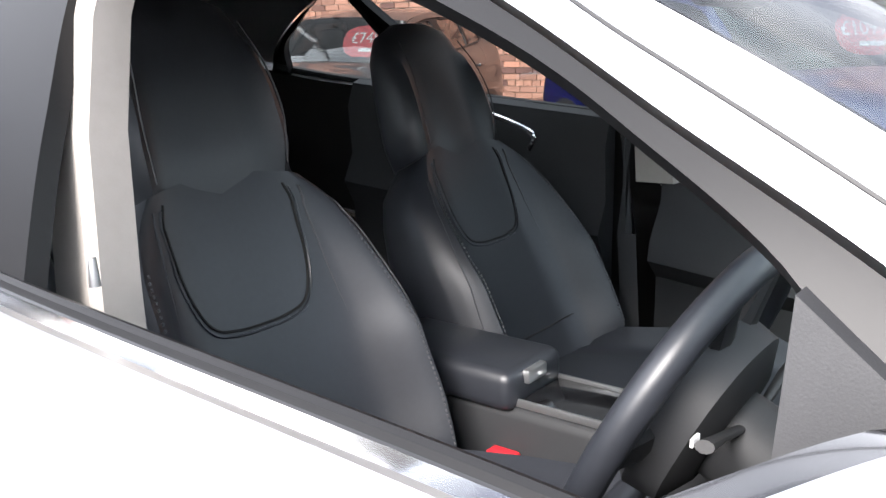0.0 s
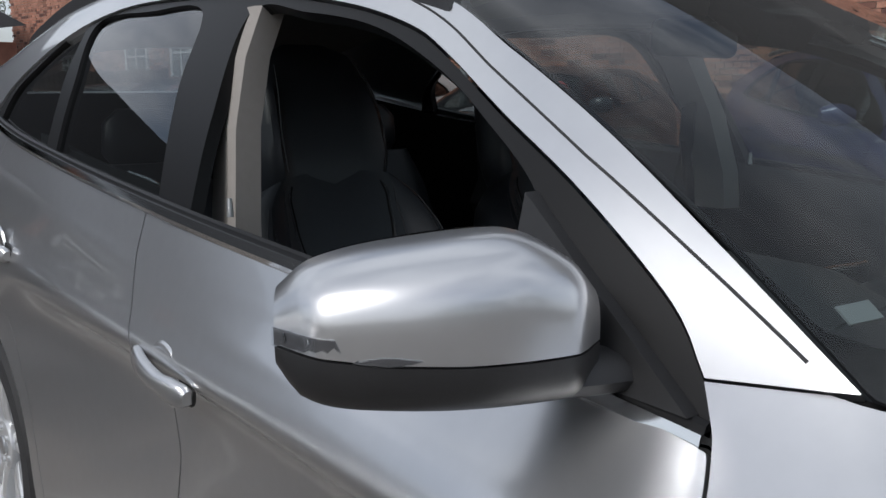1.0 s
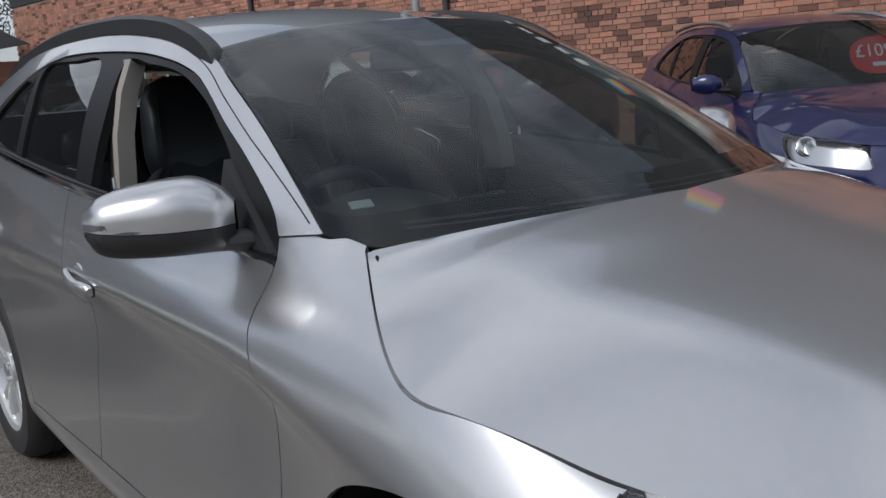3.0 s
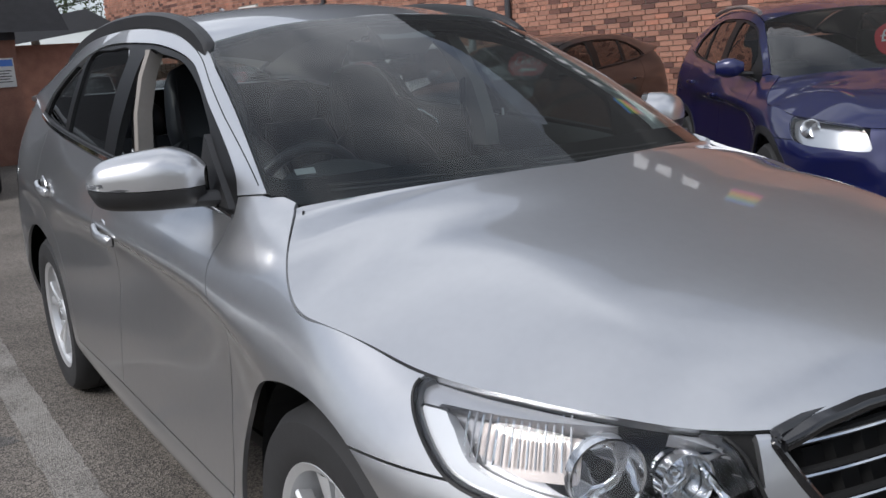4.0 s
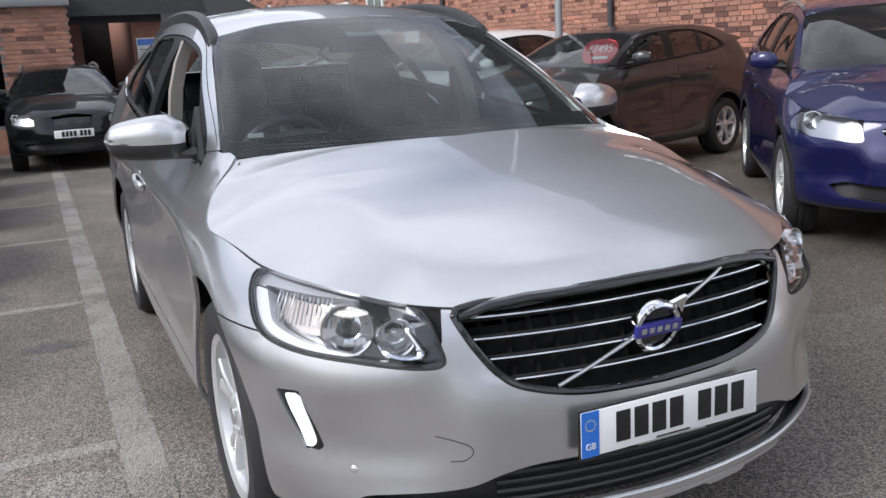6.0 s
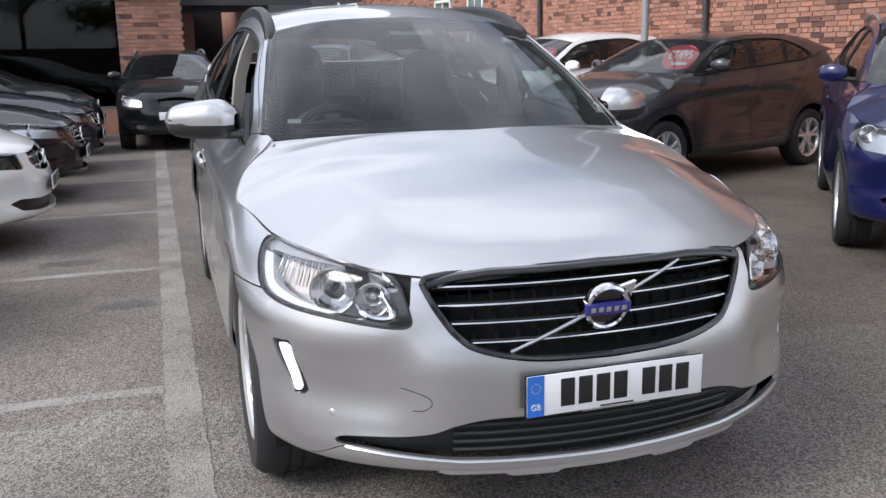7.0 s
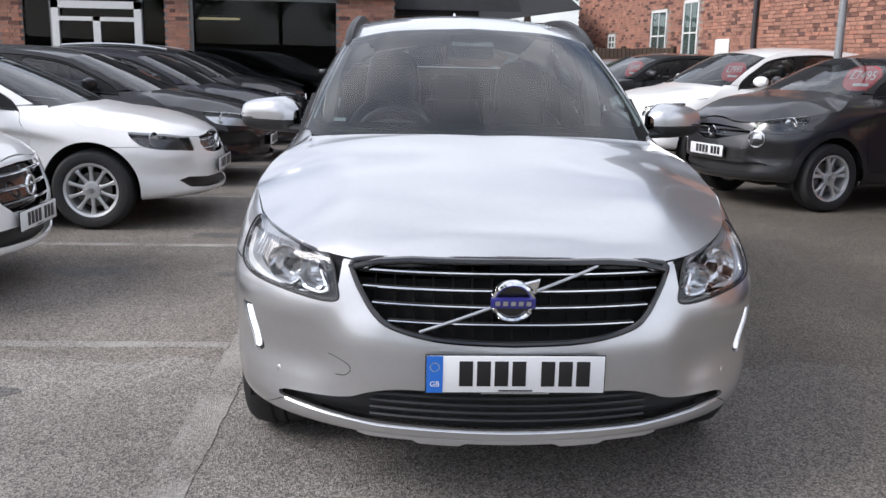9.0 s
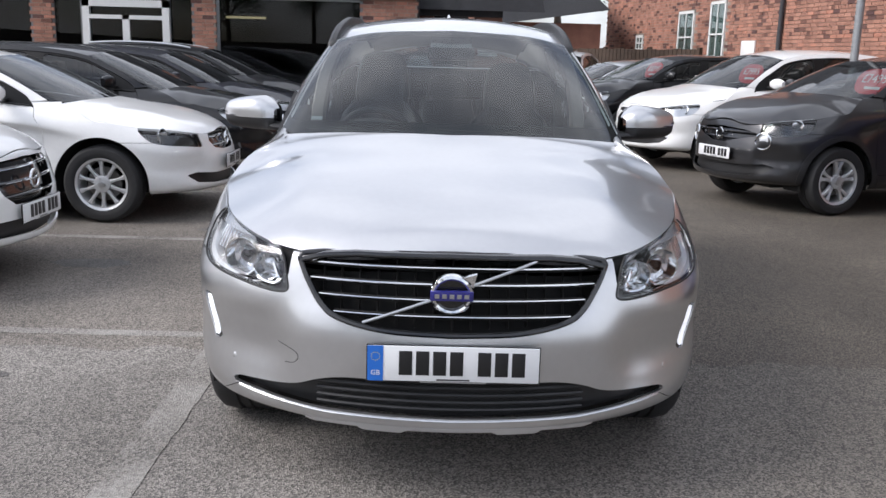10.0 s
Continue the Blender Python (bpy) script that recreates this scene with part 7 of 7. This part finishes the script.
line(-1.165, -1.02, -2.6, 13.5, "worn white line along the row of bays")
for y in (0.82, 3.16, 5.52, 7.86, 10.2, 12.55):
    line(-5.9, -1.17, y, y + 0.09, "worn white line between two bays")
for cx, cy, rx, ry in ((-1.35, 2.32, 0.16, 0.09), (-2.35, 2.35, 0.26, 0.13), (-1.75, 3.6, 0.2, 0.1), (-2.2, 0.2, 0.3, 0.12)):
    b = bmesh.new()
    b.faces.new([b.verts.new((cx + rx * math.cos(a) * (1 + 0.35 * noise.noise(Vector((cx + math.cos(a) * 1.7, cy + math.sin(a) * 1.7, 0)))), cy + ry * math.sin(a) * (1 + 0.4 * noise.noise(Vector((cy + math.cos(a) * 2.3, cx + math.sin(a) * 2.3, 3)))), 0.002)) for a in (2 * math.pi * k / 48 for k in range(48))])
    tagged(part("oil_stain", b, STAIN, smooth=False), "dark oil stain soaked into the asphalt", "stain", "oil stains")

# ---- brick wall on the right ----
BRICK = material("red_brick", (0.35, 0.18, 0.13), 0.9, vary=0.34, scale=4, bump=0.5, bump_scale=120, island=0.72)
MORTAR = material("mortar", (0.30, 0.26, 0.22), 0.95, vary=0.2, scale=12, bump=0.4, bump_scale=150)
SLATE = material("dark_slate", (0.045, 0.045, 0.05), 0.7, vary=0.25, scale=6, bump=0.3, bump_scale=60)
WOODW = material("white_gloss_paint", (0.74, 0.74, 0.72), 0.4, vary=0.05, scale=10)
PANE = glass_material("pane", (0.25, 0.27, 0.28), -0.025)
# gloom of the unlit rooms, put into a near-black colour
ROOM_GLOOM = material("room_gloom_black", (0.012, 0.012, 0.013), 0.85, vary=0.2, scale=2)
FASCIA = material("charcoal_fascia", (0.03, 0.031, 0.034), 0.5, vary=0.1, scale=3)
GREYPAINT = material("grey_paint", (0.30, 0.31, 0.32), 0.45, 0.3, vary=0.1, scale=12)
TIMBER = material("dark_timber", (0.075, 0.05, 0.035), 0.85, vary=0.35, scale=5, bump=0.4, bump_scale=80)

brick_me = {}


def brick_mesh(w, h, d):
    key = (round(w, 3), h, d)
    if key not in brick_me:
        b = box_bm(-w / 2, w / 2, 0, d, -h / 2, h / 2)
        me = bpy.data.meshes.new("brick")
        bmesh.ops.bevel(b, geom=b.edges[:], offset=0.004, segments=1, affect="EDGES")
        b.to_mesh(me)
        b.free()
        me.materials.append(BRICK)
        brick_me[key] = me
    return brick_me[key]


def brickwork(wall, m, length, z0, z1, near, holes=(), wall_name="brickwork"):
    """Courses of bricks standing 6 mm proud of a wall whose face is the plane y = 0 of the pose m, outwards to -y.
    Those with their place inside the stretch near are parts of their own, the others one joined part."""
    verts, faces = [], []
    w, h, d, j = 0.215, 0.065, 0.02, 0.010
    rows = int((z1 - z0) / (h + j))
    rnd = random.Random(5)
    made = 0
    cube = np.array([(-1, 0, -1), (1, 0, -1), (1, 1, -1), (-1, 1, -1), (-1, 0, 1), (1, 0, 1), (1, 1, 1), (-1, 1, 1)], float)
    quad = np.array([(0, 1, 5, 4), (1, 2, 6, 5), (2, 3, 7, 6), (3, 0, 4, 7), (4, 5, 6, 7), (3, 2, 1, 0)])
    for r in range(rows):
        z = z0 + (r + 0.5) * (h + j)
        header = r % 6 == 5
        ww = 0.1025 if header else w
        x = -(0.06 if r % 2 else 0.0)
        while x < length:
            cx = x + ww / 2
            x += ww + j
            if any(a - ww / 2 < cx < b_ + ww / 2 and c - 0.03 < z < e + 0.03 for a, b_, c, e in holes):
                continue
            out = rnd.uniform(-0.0035, 0.0025)
            if near and near[0] < cx < near[1] and near[2] < z < near[3] and made < 300:
                o = new("brick", brick_mesh(ww, h, d))
                o.parent = wall
                o.matrix_basis = m @ pose(cx, -0.006 + out, z)
                made += 1
            else:
                k = len(verts) * 8
                verts.append(cube * (ww / 2, d, h / 2) + (cx, -0.006 + out, z))
                faces.append(quad + k)
    v = np.vstack(verts)
    v = np.hstack([v, np.ones((len(v), 1))]) @ np.array(m).T
    me = bpy.data.meshes.new(wall_name)
    me.from_pydata(v[:, :3].tolist(), [], np.vstack(faces).tolist())
    me.materials.append(BRICK)
    o = new(wall_name, me)
    o.parent = wall
    tagged(o, kind="stuff")


ang = math.degrees(math.atan(0.13))
# local x runs from far to near along the wall, -y faces the car park
far_y = 27.0
WALL_M = pose(9.05 - 0.13 * far_y, far_y, 0, 0, 0, -90 + ang)
wall_len = 29.5
along_y = lambda y: (far_y - y) / math.cos(radians(ang))
wins_e = [(along_y(20.9), along_y(19.9), 1.42, 2.75), (along_y(18.95), along_y(18.1), 1.35, 2.9), (along_y(24.1), along_y(23.5), 1.75, 2.2)]
we = tagged(part("wall_east", box_bm(0, wall_len, 0.012, 0.30, 0, 9.0, m=WALL_M), MORTAR, smooth=False), "long old red-brick wall with patched brickwork", "wall", kind="structure")
brickwork(we, WALL_M, wall_len, 0.3, 4.1, (along_y(9.2), along_y(6.0), 1.05, 2.2), wins_e)
part("upper_cladding", box_bm(0, wall_len, -0.03, 0.012, 4.1, 9.0, m=WALL_M), FASCIA, we, smooth=False)
for a, b_, z0, z1 in wins_e:
    wd = tagged(new("window_1"), "tall white-framed sash window in a brick wall", "window", "windows in the brick wall", "structure")
    wd.matrix_world = WALL_M
    fr = bmesh.new()
    for x0, x1, c0, c1 in ((a, a + 0.07, z0, z1), (b_ - 0.07, b_, z0, z1), (a, b_, z1 - 0.07, z1), (a, b_, z0, z0 + 0.07), (a, b_, (z0 + z1) / 2 - 0.02, (z0 + z1) / 2 + 0.02), ((a + b_) / 2 - 0.015, (a + b_) / 2 + 0.015, z0, z1)):
        box_bm(x0, x1, -0.03, 0.02, c0, c1, bm=fr)
    part("window_frame", fr, WOODW, wd, smooth=False)
    part("pane", box_bm(a + 0.05, b_ - 0.05, -0.012, -0.008, z0 + 0.05, z1 - 0.05), GLASS, wd, smooth=False)
    part("blind", box_bm(a + 0.05, b_ - 0.05, -0.002, 0.008, z0 + 0.05, z1 - 0.05), WOODW, wd, smooth=False)
    part("window_sill", box_bm(a - 0.06, b_ + 0.06, -0.09, 0.01, z0 - 0.09, z0, 0.01), MORTAR, wd)
bx = along_y(16.8)
nb_ = tagged(part("notice_board", box_bm(bx - 0.32, bx + 0.32, -0.05, -0.012, 1.40, 1.95, 0.005, m=WALL_M), WOODW), "small white board fixed to the brick wall", "board")
dp = along_y(15.4)
tagged(part("drainpipe", cyl_bm(0.05, 6.0, WALL_M @ pose(dp, -0.07, 3.1), 16), SLATE), "black drainpipe on the brick wall", "drainpipe")
dp = along_y(10.2)
tagged(part("drainpipe", cyl_bm(0.05, 6.0, WALL_M @ pose(dp, -0.07, 3.1), 16), SLATE), "black drainpipe on the brick wall", "drainpipe")
# dark fascia with a white strapline and a striped corner, high on the wall
fas = part("wall_sign", box_bm(along_y(9.0), along_y(0.5), -0.10, -0.035, 4.3, 5.5, 0.01, m=WALL_M), FASCIA)
tagged(fas, "long charcoal sign board with pale lettering bars", "sign")
x = along_y(8.7)
for k, (w, h) in enumerate(((0.5, 0.34), (0.4, 0.34), (0.4, 0.34), (0.42, 0.34), (0.36, 0.46), (0.4, 0.34), (0.36, 0.34))):
    part("sign_bar", box_bm(x, x + w * 0.7, -0.108, -0.099, 4.75, 4.75 + h, m=WALL_M), WHITE_PRINT, fas)
    x += w + 0.06
for k, c in enumerate(((0.6, 0.05, 0.25), (0.7, 0.2, 0.04), (0.7, 0.5, 0.05), (0.2, 0.45, 0.2), (0.1, 0.25, 0.6))):
    part("sign_stripe", box_bm(along_y(5.15), along_y(4.65), -0.108, -0.099, 4.6 + k * 0.11, 4.71 + k * 0.11, m=WALL_M), material("stripe", c, 0.5), fas)

# ---- lamp post ----
post = thing("lamp_post", "slim grey metal post between parked cars", "post")
part("pole", cyl_bm(0.048, 6.0, pose(4.97, 7.5, 3.0), 20), GREYPAINT, post)
part("base_sleeve", cyl_bm(0.065, 1.0, pose(4.97, 7.5, 0.5), 20, bevel=0.01), GREYPAINT, post)

# ---- showroom ----
FY = 15.0
sr = tagged(part("wall_north", box_bm(-16, -0.5, FY + 0.02, FY + 0.30, 2.55, 5.4), FASCIA, smooth=False), "showroom front with brick piers and a charcoal fascia", "building", kind="structure")
part("plinth", box_bm(-16, -0.5, FY + 0.02, FY + 0.30, 0, 0.45), BRICK, sr, smooth=False)
for x0, x1 in ((-12.2, -11.8), (-8.22, -7.86), (-4.98, -4.55), (-1.6, -0.5)):
    part("pier_core", box_bm(x0 + 0.012, x1 - 0.012, FY + 0.0, FY + 0.42, 0, 2.6), MORTAR, sr, smooth=False)
    brickwork(sr, pose(x0, FY - 0.005, 0), x1 - x0 - 0.06, 0.0, 2.6, None, wall_name="pier_bricks")
part("fascia_edge", box_bm(-16, -0.45, FY - 0.10, FY + 0.02, 2.52, 2.68, 0.01), GREYPAINT, sr)
# room surfaces painted near-black in place of indoor shade
part("back_wall", box_bm(-16, -0.5, FY + 6.0, FY + 6.2, 0, 3.0), ROOM_GLOOM, sr, smooth=False)
part("side_wall", box_bm(-0.7, -0.5, FY + 0.3, FY + 6, 0, 3.0), ROOM_GLOOM, sr, smooth=False)
part("room_ceiling", box_bm(-16, -0.5, FY + 0.3, FY + 6, 2.9, 3.0), ROOM_GLOOM, sr, smooth=False)
part("room_floor", box_bm(-16, -0.7, FY + 0.3, FY + 6, 0.0, 0.03), ROOM_GLOOM, sr, smooth=False)
ALU = material("grey_aluminium", (0.20, 0.205, 0.21), 0.4, 0.6)
for i, (x0, x1) in enumerate(((-11.8, -8.22), (-7.86, -4.98), (-4.55, -1.6))):
    wd = tagged(new("window_2"), "large shop window with a dark metal frame", "window", "showroom windows", "structure")
    fr = bmesh.new()
    z0, z1 = 0.45, 2.5
    for a, b_, c, d in ((x0, x0 + 0.06, z0, z1), (x1 - 0.06, x1, z0, z1), (x0, x1, z1 - 0.06, z1), (x0, x1, z0, z0 + 0.06)):
        box_bm(a, b_, FY + 0.04, FY + 0.12, c, d, bm=fr)
    if i == 1:
        for xx in (-7.25, -5.5):
            box_bm(xx - 0.03, xx + 0.03, FY + 0.04, FY + 0.12, z0, z1, bm=fr)
    part("window_frame", fr, ALU, wd, smooth=False)
    part("pane", box_bm(x0 + 0.04, x1 - 0.04, FY + 0.075, FY + 0.083, z0 + 0.04, z1 - 0.04), PANE, wd, smooth=False)
dr = tagged(new("door_1"), "white-framed double entrance door of the showroom", "door", kind="structure")
fr = bmesh.new()
for a, b_, c, d in ((-7.22, -7.08, 0, 2.36), (-5.62, -5.48, 0, 2.36), (-7.22, -5.48, 2.22, 2.36), (-7.08, -5.62, 1.98, 2.06), (-6.42, -6.28, 0, 2.06), (-7.08, -5.62, 0, 0.2)):
    box_bm(a, b_, FY - 0.04, FY + 0.06, c, d, bm=fr)
part("door_frame", fr, WOODW, dr, smooth=False)
for x0, x1 in ((-7.06, -6.42), (-6.28, -5.64)):
    part("pane", box_bm(x0, x1, FY + 0.0, FY + 0.008, 0.2, 1.98), PANE, dr, smooth=False)
for xx in (-6.48, -6.22):
    part("door_handle", tube_bm([(xx, FY - 0.07, 0.9), (xx, FY - 0.07, 1.25)], 0.012, 8), SATIN, dr)
STRIP = material("strip_light", (1.0, 0.78, 0.42), 0.5, emit=3.0)
lt = thing("strip_light", "warm yellow strip light inside the showroom", "lamp")
part("tube", cyl_bm(0.025, 0.85, pose(-4.2, FY + 1.2, 2.12, 0, 90, 0), 12), STRIP, lt)
part("fitting", box_bm(-4.65, -3.75, FY + 1.17, FY + 1.23, 2.15, 2.20), GREYPAINT, lt)
for k in range(3):
    part("hanger", cyl_bm(0.006, 0.7, pose(-4.55 + k * 0.35, FY + 1.2, 2.55), 6), GREYPAINT, lt)

# ---- dark workshop and roofs behind ----
ws_ = thing("workshop", "dark workshop with an open doorway and slate roof", "building")
part("wall", box_bm(-0.5, -0.2, 17.0, 22, 0, 2.7), BRICK, ws_, smooth=False)
part("wall", box_bm(0.75, 1.35, 17.0, 22, 0, 2.7), BRICK, ws_, smooth=False)
part("back_wall", box_bm(-0.5, 1.35, 22, 22.2, 0, 2.7), ROOM_GLOOM, ws_, smooth=False)
roof_b = bmesh.new()
v = [roof_b.verts.new(p) for p in ((-0.9, 16.6, 2.42), (2.25, 16.6, 2.42), (1.9, 20, 5.6), (-0.9, 20, 5.6))]
roof_b.faces.new(v)
bmesh.ops.solidify(roof_b, geom=roof_b.faces[:], thickness=0.12)
part("roof", roof_b, SLATE, ws_, smooth=False)
part("lintel", box_bm(-0.5, 1.35, 16.9, 17.1, 2.3, 2.7), SLATE, ws_, smooth=False)
sgn_ = tagged(part("wall_notice", box_bm(0.82, 1.26, 16.95, 16.985, 1.45, 1.98, 0.004), WOODW), "white notice with a blue heading on a brick pier", "sign")
part("notice_heading", box_bm(0.84, 1.24, 16.944, 16.951, 1.83, 1.95), PLATE_BLUE, sgn_, smooth=False)
for k in range(5):
    part("notice_bar", box_bm(0.87, 1.20 - 0.04 * (k % 2), 16.944, 16.951, 1.74 - k * 0.05, 1.755 - k * 0.05), PLATE_BLACK, sgn_, smooth=False)
BIN = material("green_plastic", (0.02, 0.07, 0.045), 0.5, vary=0.1, scale=8)
bn = thing("wheelie_bin", "dark green plastic wheelie bin against the brick pier", "bin")
part("bin_body", loft_bm([[(1.75 + a * w, 16.6 + d * w, z) for a, d in ((-1, -1), (1, -1), (1, 1), (-1, 1))] for z, w in ((0.08, 0.24), (0.95, 0.30))]), BIN, bn, smooth=False)
part("bin_lid", box_bm(1.43, 2.07, 16.26, 16.94, 0.95, 1.03, 0.03), BIN, bn)
for x in (1.52, 1.98):
    part("bin_wheel", cyl_bm(0.1, 0.05, pose(x, 16.88, 0.1, 0, 90, 0), 16), TYRE, bn)
sh = thing("outbuilding", "low brick outbuilding with a tiled lean-to roof", "building")
part("wall", box_bm(1.6, 4.8, 24.0, 27, 0, 2.5), BRICK, sh, smooth=False)
roof_b = bmesh.new()
v = [roof_b.verts.new(p) for p in ((1.3, 23.7, 2.35), (5.0, 23.7, 2.9), (5.0, 27, 3.6), (1.3, 27, 3.0))]
roof_b.faces.new(v)
bmesh.ops.solidify(roof_b, geom=roof_b.faces[:], thickness=0.1)
part("roof", roof_b, SLATE, sh, smooth=False)
fence = thing("fence", "dark timber board fence in front of the wall", "fence")
f0, f1 = Vector((3.6, 23.0, 0)), Vector((6.2, 18.5, 0))
for k in range(36):
    p = f0.lerp(f1, k / 35)
    hgt = 1.75 + random.uniform(-0.02, 0.02)
    part("board", box_bm(-0.065, 0.065, -0.012, 0.012, 0.03, hgt, m=pose(p.x, p.y, 0, 0, 0, -60)), TIMBER, fence, smooth=False)
for k in range(4):
    p = f0.lerp(f1, k / 3)
    part("post", box_bm(-0.05, 0.05, 0.02, 0.12, 0, 1.8, m=pose(p.x, p.y, 0, 0, 0, -60)), TIMBER, fence, smooth=False)

# ---- trees ----
LEAF = material("leaves", (0.055, 0.085, 0.028), 0.7, vary=0.4, scale=1.5)
BARK = material("bark", (0.08, 0.06, 0.045), 0.9, vary=0.3, scale=6, bump=0.5, bump_scale=40)


def tree(x, y, h, spread, seed):
    rnd = random.Random(seed)
    t = thing("tree", "leafy green broadleaf tree behind the buildings", "tree", "trees behind the roofs")
    t.location = (x, y, 0)
    b = tube_bm([(0, 0, 0), (0.05, 0.02, h * 0.3), (-0.03, 0.05, h * 0.6), (0.02, 0, h * 0.85)], [0.22, 0.17, 0.10, 0.04], 10)
    tips = []
    for k in range(14):
        z = h * rnd.uniform(0.35, 0.8)
        a = rnd.uniform(0, 2 * math.pi)
        r = spread * rnd.uniform(0.5, 0.95)
        tip = Vector((r * math.cos(a), r * math.sin(a), z + h * rnd.uniform(0.08, 0.25)))
        mid = Vector((tip.x * 0.45, tip.y * 0.45, z + 0.1 * h))
        tube_bm([(0, 0, z), mid, tip], [0.06, 0.04, 0.015], 6, bm=b)
        tips += [tip, mid.lerp(tip, 0.6), mid.lerp(tip, 0.3) + Vector((0, 0, 0.3))]
    part("trunk", b, BARK, t)
    tips.append(Vector((0, 0, h * 0.93)))
    verts, faces = [], []
    for tip in tips:
        cr = spread * rnd.uniform(0.22, 0.4)
        for _ in range(150):
            d = Vector((rnd.gauss(0, 1), rnd.gauss(0, 1), rnd.gauss(0, 0.8))).normalized() * cr * rnd.random() ** 0.4
            c = tip + d
            s = rnd.uniform(0.06, 0.13)
            u = Vector((rnd.gauss(0, 1), rnd.gauss(0, 1), rnd.gauss(0, 1))).normalized()
            w = u.orthogonal().normalized()
            k = len(verts)
            verts += [c + u * s, c + w * s * 0.5, c - u * s, c - w * s * 0.5]
            faces.append((k, k + 1, k + 2, k + 3))
    me = bpy.data.meshes.new("crown")
    me.from_pydata(verts, [], faces)
    me.materials.append(LEAF)
    new("crown", me).parent = t


tree(2.2, 33, 8.0, 3.0, 1)
tree(5.0, 36, 9.5, 3.6, 2)
tree(-1.5, 38, 8.5, 3.2, 3)
# trees and houses behind the camera, seen in the glass and paint
for i, (x, y, h) in enumerate(((-14, -27, 8), (-8.5, -28, 9.5), (-3, -27, 7.5), (3, -29, 9), (9, -27, 8))):
    tree(x, y, h, 3.4, 4 + i)

# weeds along the wall's foot
WEED = material("weeds", (0.07, 0.10, 0.03), 0.8, vary=0.3, scale=4)
verts, faces = [], []
rnd = random.Random(9)
for k in range(900):
    y = rnd.uniform(3.4, 5.2)
    x = 7.6 - rnd.random() ** 2 * 2.2
    h = rnd.uniform(0.03, 0.12)
    a = rnd.uniform(0, 6.3)
    i = len(verts)
    verts += [(x, y, 0), (x + 0.008 * math.cos(a), y + 0.008 * math.sin(a), 0), (x + rnd.uniform(-0.04, 0.04), y + rnd.uniform(-0.04, 0.04), h)]
    faces.append((i, i + 1, i + 2))
me = bpy.data.meshes.new("weeds")
me.from_pydata(verts, [], faces)
me.materials.append(WEED)
tagged(new("weeds", me), "thin tufts of green weeds growing through asphalt", "weeds", kind="stuff")

# plain unseen walls, added behind the cars and the camera to bound the reflections
DULL = material("dark_render", (0.10, 0.085, 0.075), 0.9, vary=0.25, scale=1.2)
tagged(part("wall_west", box_bm(-17.2, -16.9, -24, 14.9, 0, 2.0), DULL, smooth=False), "plain dark wall added out of view to close the yard", "wall", kind="structure")
tagged(part("wall_south", box_bm(-17.2, 12.5, -24.3, -24.0, 0, 2.0), DULL, smooth=False), "plain dark wall added out of view to close the yard", "wall", kind="structure")
